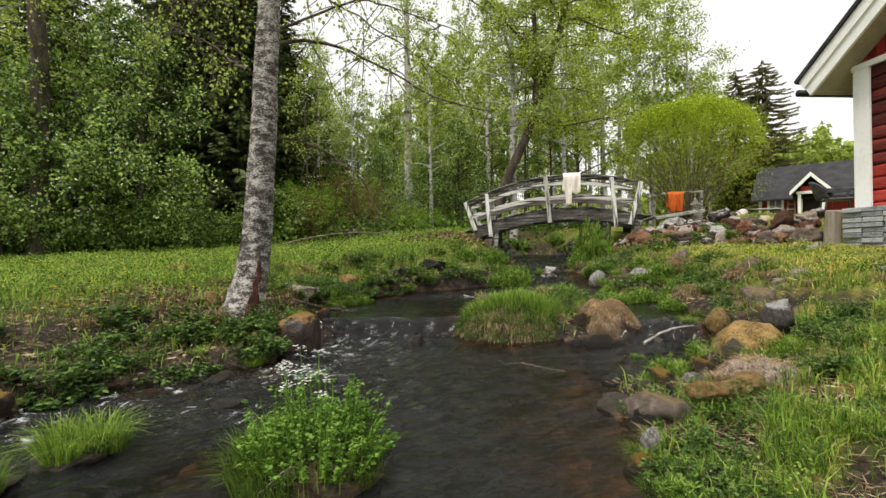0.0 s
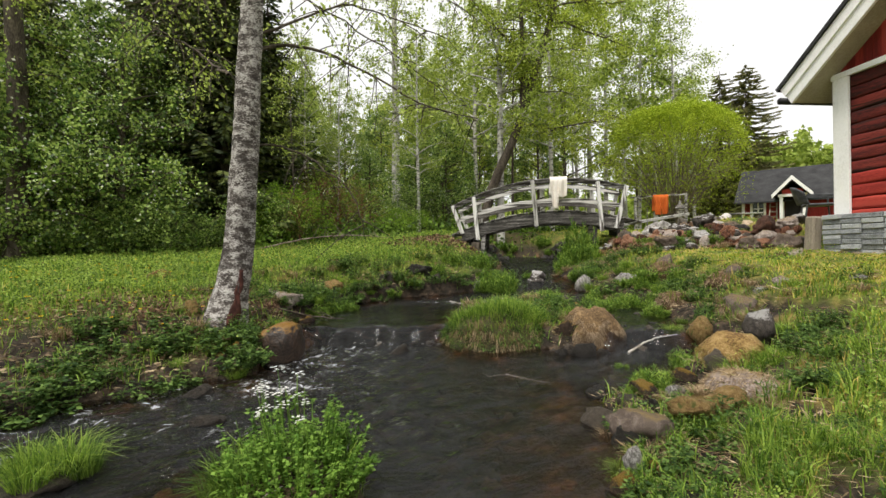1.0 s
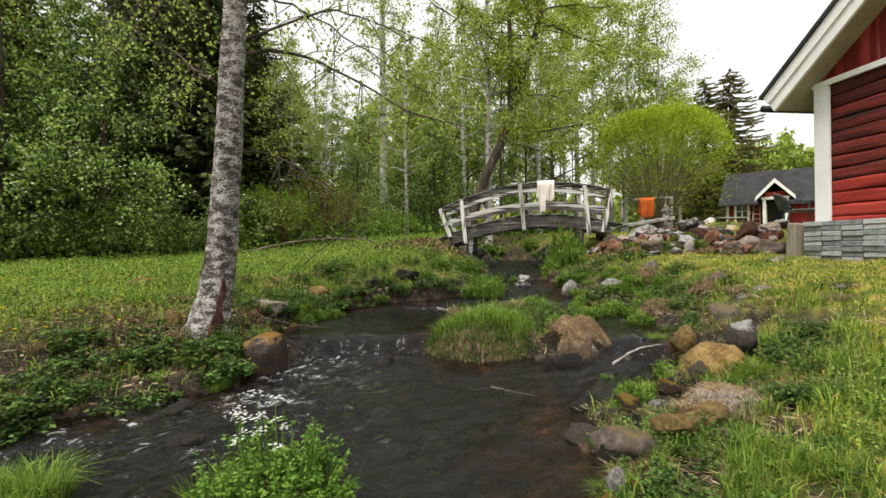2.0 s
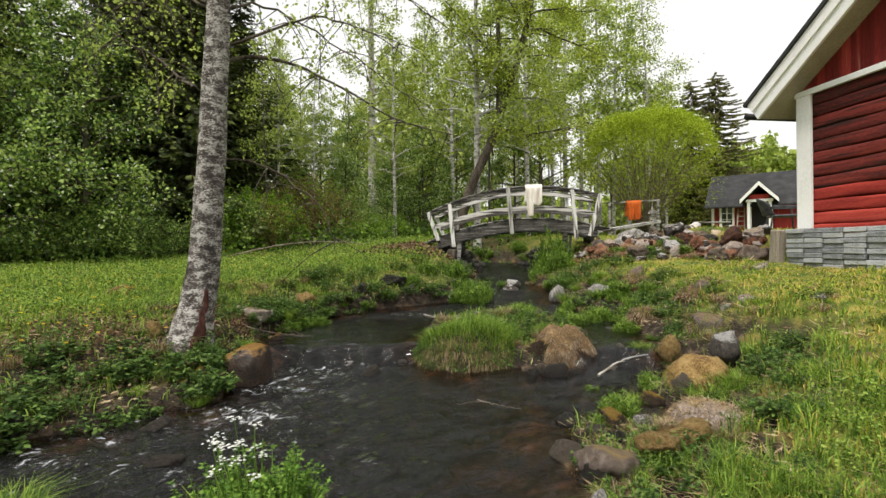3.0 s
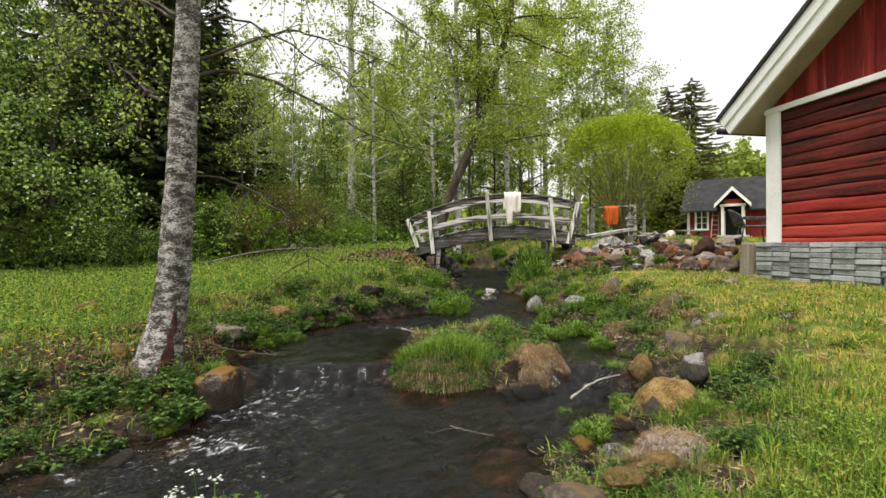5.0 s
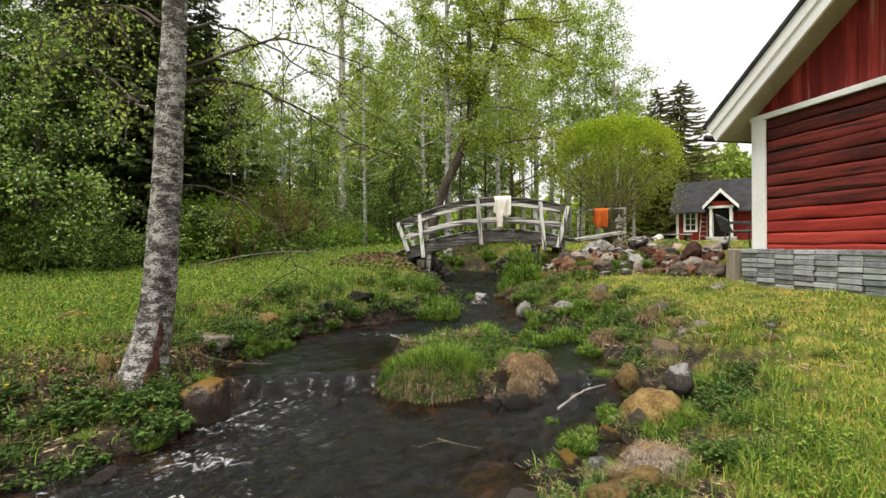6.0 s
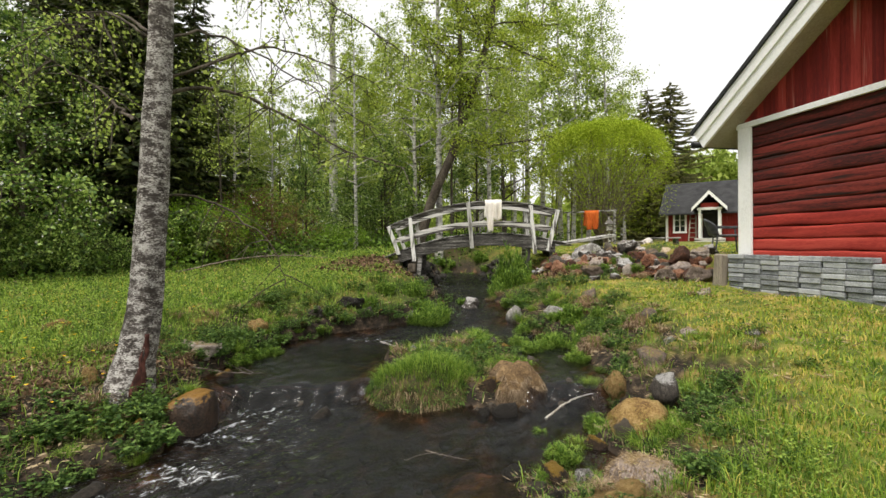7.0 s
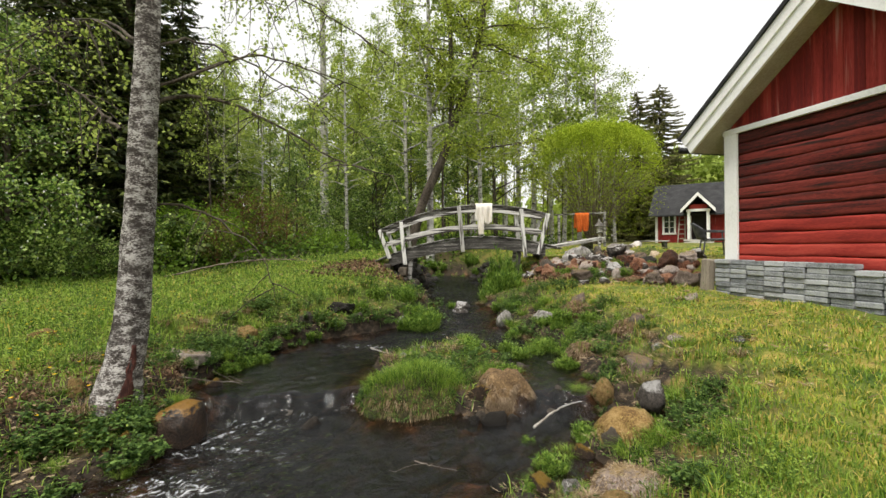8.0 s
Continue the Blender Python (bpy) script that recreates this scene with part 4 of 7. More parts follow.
CHERRY = [broadleaf("bird_cherry", 31, 7.5, 0.1, M_dark_bark, M_broad_leaf, 38, 0.08, 2.6, 13000, 0.1, "dense green bird cherry tree at the wood's edge", tuft=0.22, shape=0.6),
          broadleaf("bird_cherry", 32, 5.2, 0.07, M_dark_bark, M_broad_leaf, 32, 0.06, 2.1, 10500, 0.09, "dense green bird cherry bush at the wood's edge", tuft=0.2, shape=0.6)]
BUSH = [broadleaf("bush", 41, 1.9, 0.03, M_dark_bark, M_bush_leaf, 24, 0.05, 1.1, 3200, 0.07, "low bright green bush at the wood's edge", rise=0.9, tuft=0.16, shape=0.5),
        broadleaf("bush", 42, 1.4, 0.03, M_dark_bark, M_broad_leaf, 22, 0.05, 1.0, 2600, 0.075, "low dark green bush at the wood's edge", rise=0.8, tuft=0.16, shape=0.5)]
SHRUB = [broadleaf("shrub", 43, 1.7, 0.02, M_red_twig, M_bush_leaf, 40, 0.03, 0.8, 900, 0.05, "half-bare shrub with reddish brown twigs", rise=1.5, tuft=0.12, shape=0.4)]
for tree, n in ((CHERRY[0], 900), (CHERRY[1], 500)):
    # white flecks on the crown's outside: leaf glints painted as small pale kites
    crown = [c for c in tree.children if c.name.startswith("crown")][0]
    co = np.empty(len(crown.data.vertices) * 3, np.float32)
    crown.data.vertices.foreach_get("co", co)
    g = np.random.default_rng(n)
    pick = co.reshape(-1, 3)[g.integers(0, len(co) // 3, n)]
    v, f = leaves(pick + g.normal(0, 0.06, pick.shape), 0.07, g, 0.3, 0.35)
    put("blossom", mesh_np("blossom", v, f), M_petal_glint, tree, "small white flecks for glints on the leaves", local=True)
YARD_SPRUCE = spruce("spruce", 54, 15, 0.24, 5.0, 58, "broad dark olive-green spruce behind the cottage", 0.04, 0.62, 9.0, M_yard_needles)
SPRUCE = [spruce("spruce", 51, 17, 0.2, 3.3, 52, "tall dark green spruce in the wood"), spruce("spruce", 52, 13, 0.16, 2.9, 44, "dark green spruce in the wood")]


def sky_limit(b):
    """How high the woods rise against the sky, in degrees, by bearing from the stream's foot."""
    return float(np.interp(b, [-60, -36, -30, -24, -18, -12, -4, 1, 6, 20, 25, 29, 33, 60], [34, 38, 60, 55, 27, 20, 20, 27, 50, 50, 42, 33, 6, 5]))


HEIGHT = {"birch": 15.0, "alder": 11.0, "bird_cherry": 7.5, "spruce": 17.0, "young_birch": 13.0}


def make_woods():
    rng = random.Random(8)
    spots = []
    fixed = [
        (CHERRY[0], -9.5, 14.9, 1.0), (CHERRY[1], -10.4, 17.2, 1.0), (CHERRY[0], -11.0, 15.6, 1.1),
        (CHERRY[1], -12.6, 13.4, 1.15), (SPRUCE[1], -9.0, 20.0, 1.2), (BIRCH[1], -14.6, 18.5, 1.0),
        (ALDER[1], -4.4, 25.0, 0.85), (ALDER[1], -0.2, 27.5, 0.95), (ALDER[1], 0.6, 23.6, 0.8), (CHERRY[1], -0.6, 21.0, 0.75), (ALDER[1], 5.6, 24.4, 0.95), (ALDER[0], 8.0, 27.2, 0.95),
        (BIRCH[1], 8.6, 27.5, 1.05), (FAR_BIRCH[0], 10.6, 31.0, 1.35), (BIRCH[1], 12.3, 33.0, 1.5), (FAR_BIRCH[0], 14.6, 35.0, 1.45), (BIRCH[1], 16.5, 37.0, 1.45), (FAR_BIRCH[0], 18.6, 38.5, 1.3),
        (BIRCH[0], 7.0, 29.0, 1.3), (BIRCH[1], 20.4, 39.5, 1.0), (BIRCH[1], 19.3, 36.0, 1.42), (FAR_BIRCH[0], 21.9, 38.5, 0.95), (ALDER[1], 3.0, 28.0, 1.0), (ALDER[1], -2.9, 29.0, 1.0), (ALDER[1], -3.7, 33.0, 1.1), (FAR_BIRCH[1], -3.4, 37.0, 0.8), (FAR_BIRCH[0], -5.4, 35.0, 0.75), (ALDER[1], -1.4, 31.5, 0.95), (CHERRY[1], 0.8, 22.4, 0.95), (CHERRY[1], -2.9, 23.0, 0.8), (ALDER[0], 0.4, 27.5, 0.9), (ALDER[0], 1.2, 31.0, 1.2), (ALDER[0], 2.9, 33.0, 1.2), (ALDER[0], -0.8, 33.5, 1.2),
    ]
    for ob, x, y, s in fixed:
        spots.append((x, y))
        stand(ob, x, y, s, rng.uniform(0, 360))
    for x, y, s, sz in ((-7.5, 17.8, 1.2, 0.95), (-6.5, 19.6, 1.0, 0.55), (-9.5, 17.6, 1.15, 0.95), (-8.2, 18.4, 1.2, 1.0)):
        stand(SPRUCE[0], x, y, s, 30 * x, sz)
    move(YARD_SPRUCE, 27.3, 40.0, 0.98, 20)
    stand(YARD_SPRUCE, 25.6, 40.8, 0.82, 110, 0.98)
    made = 0
    for _ in range(3000):
        if made > 130:
            break
        b = rng.uniform(-58, 31)
        y0 = 14.0 + 42 * rng.random() ** 1.5
        x, y = y0 * math.tan(radians(b)), y0
        if woods_at(np.array(x), np.array(y)) < 0.95 or (abs(x - 15.2) < 4.5 and y < 33) or (b > 22 and y < 33):
            continue
        open_wood = -2 < b < 22
        gap = 0.9 + 0.02 * y if open_wood else 1.3 + 0.035 * y
        if any((x - p) ** 2 + (y - q) ** 2 < gap ** 2 for p, q in spots):
            continue
        u = rng.random()
        if -33 < b < -17 and y < 30:
            ob = SPRUCE[rng.randrange(2)] if u < 0.9 or y < 17 else CHERRY[0]
        elif open_wood:
            ob = POLE[rng.randrange(2)] if u < 0.78 else (BIRCH if y < 30 else FAR_BIRCH)[0]
        elif b > -20:
            ob = POLE[rng.randrange(2)] if u < 0.35 else (ALDER[1] if u < 0.6 and y < 34 else (BIRCH[1] if y < 28 else FAR_BIRCH[rng.randrange(2)]))
        else:
            ob = SPRUCE[rng.randrange(2)] if u < 0.1 else (CHERRY[0] if u < 0.45 and y < 28 else (ALDER[0] if u < 0.6 and y < 26 else (BIRCH[0] if y < 24 else FAR_BIRCH[rng.randrange(2)])))
        kind = ob.name.split(".")[0]
        tall = math.hypot(x, y) * math.tan(radians(sky_limit(b))) + 0.2
        s = min(rng.uniform(0.85, 1.2), tall / HEIGHT[kind])
        if s < 0.4:
            continue
        spots.append((x, y))
        stand(ob, x, y, s, rng.uniform(0, 360))
        made += 1
    for i in range(52):
        b = rng.uniform(-56, 16)
        for y in np.arange(12.5, 26, 0.25):
            x = y * math.tan(radians(b))
            if woods_at(np.array(x), np.array(y)) > 0.5:
                break
        if -3 < x < 6:
            continue
        red = -16 < b < -5
        ob = SHRUB[0] if red and rng.random() < 0.6 else BUSH[0 if rng.random() < 0.55 and b > -22 else 1]
        stand(ob, x, y + rng.uniform(0, 1.3), rng.uniform(0.6, 1.15), rng.uniform(0, 360))
    for x, y, s in ((-5.7, 16.3, 1.0), (-5.1, 16.6, 0.9), (-6.3, 16.2, 0.75), (-1.2, 17.8, 0.5), (-0.4, 18.0, 0.45)):
        stand(BUSH[0], x, y, s, 50 * x)
    for x, y, s in ((-4.5, 17.3, 1.1), (-4.0, 17.6, 1.2), (-3.4, 17.9, 1.2), (-2.6, 18.2, 1.0), (-4.3, 18.2, 1.3)):
        stand(SHRUB[0], x, y, s, 70 * x)
    # the first of each kind stands in the woods too
    for i, ob in enumerate(BIRCH + FAR_BIRCH + POLE + ALDER + CHERRY + SPRUCE):
        move(ob, -26 - 3 * i, 24 + 1.5 * i, 1.0, 40 * i)
    for i, ob in enumerate(BUSH + SHRUB):
        move(ob, -15 - 2 * i, 14, 1.0)


make_woods()
tall = broadleaf("birch", 17, 19, 0.24, M_pale_bark, M_birch_leaf, 34, 0.3, 2.4, 7000, 0.1, "tall white-barked birch at the edge of the wood", tuft=0.25)
move(tall, -1.72, 24.6, 1.0, 130)


def far_woods():
    """Trees on the skyline behind the second house and all around."""
    rng = np.random.default_rng(5)
    sets = []
    for n, a0, a1, size in ((70000, 24, 52, 0.75), (26000, -62, 24, 1.3), (24000, 52, 298, 2.2)):
        a = np.radians(rng.uniform(a0, a1, n))
        dist = rng.uniform(85, 120, n)
        crest = 7.0 + 3.5 * np.abs(np.sin(a * 93)) ** 3 + 2.0 * np.abs(np.sin(a * 217 + 1)) ** 2 + 1.5 * np.sin(a * 31)
        if a0 == 24:
            crest = 13.2 + 1.2 * np.sin(a * 31) + 1.3 * np.abs(np.sin(a * 217)) + 2.2 * np.abs(np.sin(a * 53)) ** 12
        z = 1.5 + crest * rng.random(n) ** 0.7
        sets.append(leaves(np.stack([dist * np.sin(a), dist * np.cos(a), z], 1), size, rng, 0.6, 0.35))
    v, f = join(sets)
    tagged(put("far_woods", mesh_np("far_woods", v, f), M_birch_leaf), "distant mixed woods on the skyline", "woods", kind="stuff")


far_woods()


def make_willow():
    """A clipped-looking round willow: thin rising stems with a dome of shoots."""
    rng = np.random.default_rng(61)
    x, y = 14.75, 28.2
    ob = root("willow", (x, y, gz(x, y)), "round bright yellow-green willow with dense fine shoots", "tree")
    wood, tips = [], []
    R, top, waist = 4.0, 7.55, 4.2
    for i in range(60):
        a, e = 2.4 * i, math.acos(1 - (i + 0.5) / 60 * 1.02)
        k = np.linspace(0, 1, 8)[:, None]
        end = np.array([[R * math.sin(e) * math.cos(a), R * math.sin(e) * math.sin(a), waist + (top - waist) * math.cos(e)]]) * rng.uniform(0.82, 0.97)
        st = np.array([[0.3 * math.cos(a), 0.3 * math.sin(a), -0.1]])
        path = st + (end - st) * k * np.array([[1, 1, 0]]) * (0.35 + 0.65 * k) + (end - st) * k * np.array([[0, 0, 1]]) + rng.normal(0, 0.1, (8, 3)) * k
        wood.append(tube(path, 0.05 * (1 - 0.85 * k[:, 0]), 5))
        for j in range(20):
            s = rng.uniform(0.35, 1.0)
            st2 = along(path, s)
            d = unit(st2[None] - np.array([[0, 0, 2.2]]) + rng.normal(0, 1.2, (1, 3)))
            k2 = np.linspace(0, 1, 3)[:, None]
            tw = st2 + d * rng.uniform(0.4, 1.1) * k2
            wood.append(tube(tw, [0.014, 0.009, 0.004], 3))
            tips += [along(tw, q) for q in (0.4, 0.7, 1.0)]
    v, f = join(wood)
    put("trunk", shade(mesh_np("trunk", v, f)), M_brown_twig, ob, local=True)
    tips = np.array(tips)
    n = 17000
    inner = tips[rng.integers(0, len(tips), n)] + rng.normal(0, 0.2, (n, 3))
    inner = inner[rng.random(n) < 0.3 + 0.4 * smooth(2.5, 6.0, inner[:, 2])]
    # the dome: a thick coat of shoots above, thinning out down its sides
    n = 150000
    a = rng.uniform(0, 2 * np.pi, n)
    z = rng.uniform(-1.0, 1.0, n)
    full = np.where(z > 0, (1 - np.abs(z) ** 2.5) ** (1 / 2.3), 1 - 0.3 * z ** 2)
    lump = 1 + 0.05 * np.sin(5 * a + 5 * z) + 0.045 * np.sin(13 * a + 11 * z + 2) + 0.045 * np.sin(29 * a - 17 * z)
    thick = 1.03 - np.abs(rng.normal(0, 0.1, n)) * (1 + 0.8 * (z < 0.2))
    zz = np.where(z > 0, waist + (top - waist) * z, waist + (waist - 0.5) * z)
    c = np.stack([R * full * lump * thick * np.cos(a), R * full * lump * thick * np.sin(a), waist + (zz - waist) * np.where(z > 0, lump * thick, 1.0)], 1)
    patch = 0.5 + 0.5 * np.sin(7 * a + 3 * z) * np.sin(9 * z + 2 * a + 1)
    c = c[rng.random(n) < np.clip((0.1 * smooth(-1.0, 0.0, z) + 0.12 * smooth(-0.2, 0.3, z) + 0.78 * smooth(0.3, 0.9, z)) * (0.35 + 0.8 * patch), 0.02, 1)]
    # the flat top
    m = 26000
    q, b = R * 0.8 * np.sqrt(rng.random(m)), rng.uniform(0, 2 * np.pi, m)
    cap = np.stack([q * np.cos(b), q * np.sin(b), waist + (top - waist) * (1 - (q / R) ** 2.3 * 0.85) ** 0.42 - np.abs(rng.normal(0, 0.22, m)) + 0.1 * np.sin(3 * q + 5 * b)], 1)
    v, f = leaves(np.concatenate([inner, c, cap]), 0.105, rng, -0.35, 0.2)
    put("crown", mesh_np("crown", v, f), M_willow_leaf, ob, local=True)


make_willow()


def make_big_birch():
    """The old birch on the bank, with a scarred foot and long low limbs."""
    rng = np.random.default_rng(71)
    ob = root("birch", (-2.48, 5.8, 0.5), "old rough-barked birch with a dark split at its foot", "tree")
    key = np.array([(-2.47, 5.62, 0.2), (-2.4, 5.68, 0.52), (-2.33, 5.76, 0.95), (-2.28, 5.83, 1.5), (-2.22, 5.86, 2.4), (-2.18, 5.88, 3.4), (-2.11, 5.92, 4.6), (-2.1, 6.0, 6.5), (-1.95, 6.1, 9.0), (-1.9, 6.2, 13.0)])
    t = np.linspace(0, 1, 60)
    src = np.linspace(0, 1, len(key))
    p = np.stack([np.interp(t, src, key[:, i]) for i in range(3)], 1)
    for _ in range(4):
        p[1:-1] = (p[:-2] + 2 * p[1:-1] + p[2:]) / 4
    rad = np.interp(p[:, 2], [0.2, 0.5, 0.85, 1.5, 2.4, 4.6, 9, 13], [0.29, 0.225, 0.185, 0.168, 0.158, 0.125, 0.075, 0.015])
    v, f = tube(p, rad, 26)
    a = np.tile(np.linspace(0, 2 * np.pi, 26, endpoint=False), len(p))
    zz = v[:, 2]
    ax = np.repeat(p, 26, 0)
    bumpy = 1 + 0.035 * np.sin(a * 5 + zz * 2.2) + 0.025 * np.sin(a * 3 - zz * 5) + 0.03 * np.sin(a * 9 + zz * 13) + 0.12 * np.exp(-(zz - 0.4) * 4) * np.sin(a * 4 + 1)
    v = ax + (v - ax) * bumpy[:, None]
    put("trunk", shade(mesh_np("trunk", v, f)), M_birch_bark, ob, "rough grey-white bark")
    # the split at the foot: a dark red-brown hollow with raised lips
    n = 16
    w = []
    for i in range(n):
        s = i / (n - 1)
        z = 0.42 + 0.62 * s
        cx, cy = np.interp(z, p[:, 2], p[:, 0]), np.interp(z, p[:, 2], p[:, 1])
        r = np.interp(z, p[:, 2], rad)
        for k in range(5):
            q = radians(-46 + 16 * (k - 2) / 2 * (1 - 0.7 * s) * (1 + 0.25 * math.sin(9 * s)))
            rr = r * (1.1 if k in (0, 4) else 1.075) + 0.012 * math.sin(14 * s + k)
            w.append((cx + rr * math.cos(q), cy + rr * math.sin(q), z))
    f2 = [(i * 5 + k, i * 5 + k + 1, i * 5 + k + 6, i * 5 + k + 5) for i in range(n - 1) for k in range(4)]
    me = shade(mesh_np("bark_split", w, f2))
    o = put("bark_split", me, M_split, ob, "dark red-brown split in the bark")
    th = o.modifiers.new("thickness", "SOLIDIFY")
    th.thickness, th.offset = 0.05, -1

    def limb(points, r, twigs, seed, name="limb"):
        g = np.random.default_rng(seed)
        q = np.asarray(points, float)
        tt = np.linspace(0, 1, 18)
        ss = np.linspace(0, 1, len(q))
        path = np.stack([np.interp(tt, ss, q[:, i]) for i in range(3)], 1)
        for _ in range(2):
            path[1:-1] = (path[:-2] + 2 * path[1:-1] + path[2:]) / 4
        path[1:] += g.normal(0, 0.012, (17, 3))
        ws = [tube(path, r * (1 - 0.85 * tt) + 0.003, 7)]
        ends = []
        for j in range(twigs):
            s = g.uniform(0.25, 1.0)
            st = along(path, s)
            d = g.normal(size=3) * np.array([0.8, 0.8, 0.5])
            d[2] -= 0.35
            d /= np.linalg.norm(d)
            k = np.linspace(0, 1, 6)[:, None]
            ln = g.uniform(0.25, 0.85)
            tw = st + d * ln * k + np.array([[0, 0, -0.35]]) * ln * k ** 2 + g.normal(0, 0.015, (6, 3)) * k
            ws.append(tube(tw, 0.007 * (1 - 0.8 * k[:, 0]) + 0.0015, 4))
            for kk in (0.4, 0.7, 1.0):
                ends.append(along(tw, kk))
        put(name, shade(mesh_np(name, *ws[0])), M_dark_bark, ob)
        tagged(put("twig_spray", shade(mesh_np("twig_spray", *join(ws[1:]))), M_dark_bark, ob), kind="stuff")
        return np.array(ends)

    e1 = limb([(-2.2, 5.95, 3.72), (-1.95, 6.2, 3.93), (-1.6, 6.35, 3.98), (-1.15, 6.45, 3.86), (-0.6, 6.5, 3.55), (-0.1, 6.5, 3.22), (0.7, 6.45, 3.02)], 0.026, 26, 1)
    e2 = limb([(-2.2, 5.95, 2.55), (-1.95, 6.15, 2.64), (-1.5, 6.2, 2.45), (-0.95, 6.2, 2.0), (-0.82, 6.2, 1.45)], 0.014, 10, 2)
    e3 = limb([(-2.45, 5.95, 3.45), (-2.8, 6.3, 3.72), (-3.2, 6.5, 4.05), (-3.8, 6.6, 4.4)], 0.02, 22, 3)
    e4 = limb([(-2.2, 6.0, 4.35), (-1.9, 6.4, 4.75), (-1.3, 7.0, 4.7), (-0.5, 7.4, 4.3), (0.2, 7.8, 3.9)], 0.016, 24, 4)
    e5 = limb([(-2.3, 6.0, 4.5), (-2.9, 6.6, 5.0), (-3.9, 7.2, 5.1), (-4.8, 7.6, 4.7)], 0.018, 24, 5)
    e6 = limb([(-2.1, 6.0, 5.2), (-1.4, 6.8, 5.9), (-0.4, 7.6, 5.8), (0.9, 8.2, 5.2)], 0.018, 26, 6)
    ups = [limb([tuple(along(p, s)), tuple(along(p, s) + np.array([2.4 * math.cos(q) * 0.5, 2.4 * math.sin(q) * 0.5, 0.7])), tuple(along(p, s) + np.array([2.4 * math.cos(q), 2.4 * math.sin(q), 0.5]))], 0.018, 16, 20 + i)
           for i, (s, q) in enumerate([(0.6, 0.4), (0.64, 2.5), (0.68, 4.4), (0.72, 1.2), (0.77, 3.3), (0.82, 5.4), (0.87, 0.2), (0.92, 2.2)])]
    c = np.concatenate([np.repeat(e1, 4, 0), np.repeat(e3, 4, 0), np.repeat(e4, 6, 0), np.repeat(e5, 3, 0), np.repeat(e6, 7, 0)] + [np.repeat(u, 5, 0) for u in ups])
    c = c + rng.normal(0, 0.07, c.shape)
    v, f = leaves(c, 0.055, rng, 0.2, 0.38)
    put("crown", mesh_np("crown", v, f), M_birch_leaf, ob)


M_split = surface("split_bark", [(0.012, 0.006, 0.005), (0.045, 0.016, 0.012), (0.12, 0.045, 0.034)], 6, 40, 0.9, 0.8, 0.02, stretch=(1, 1, 0.3))
make_big_birch()


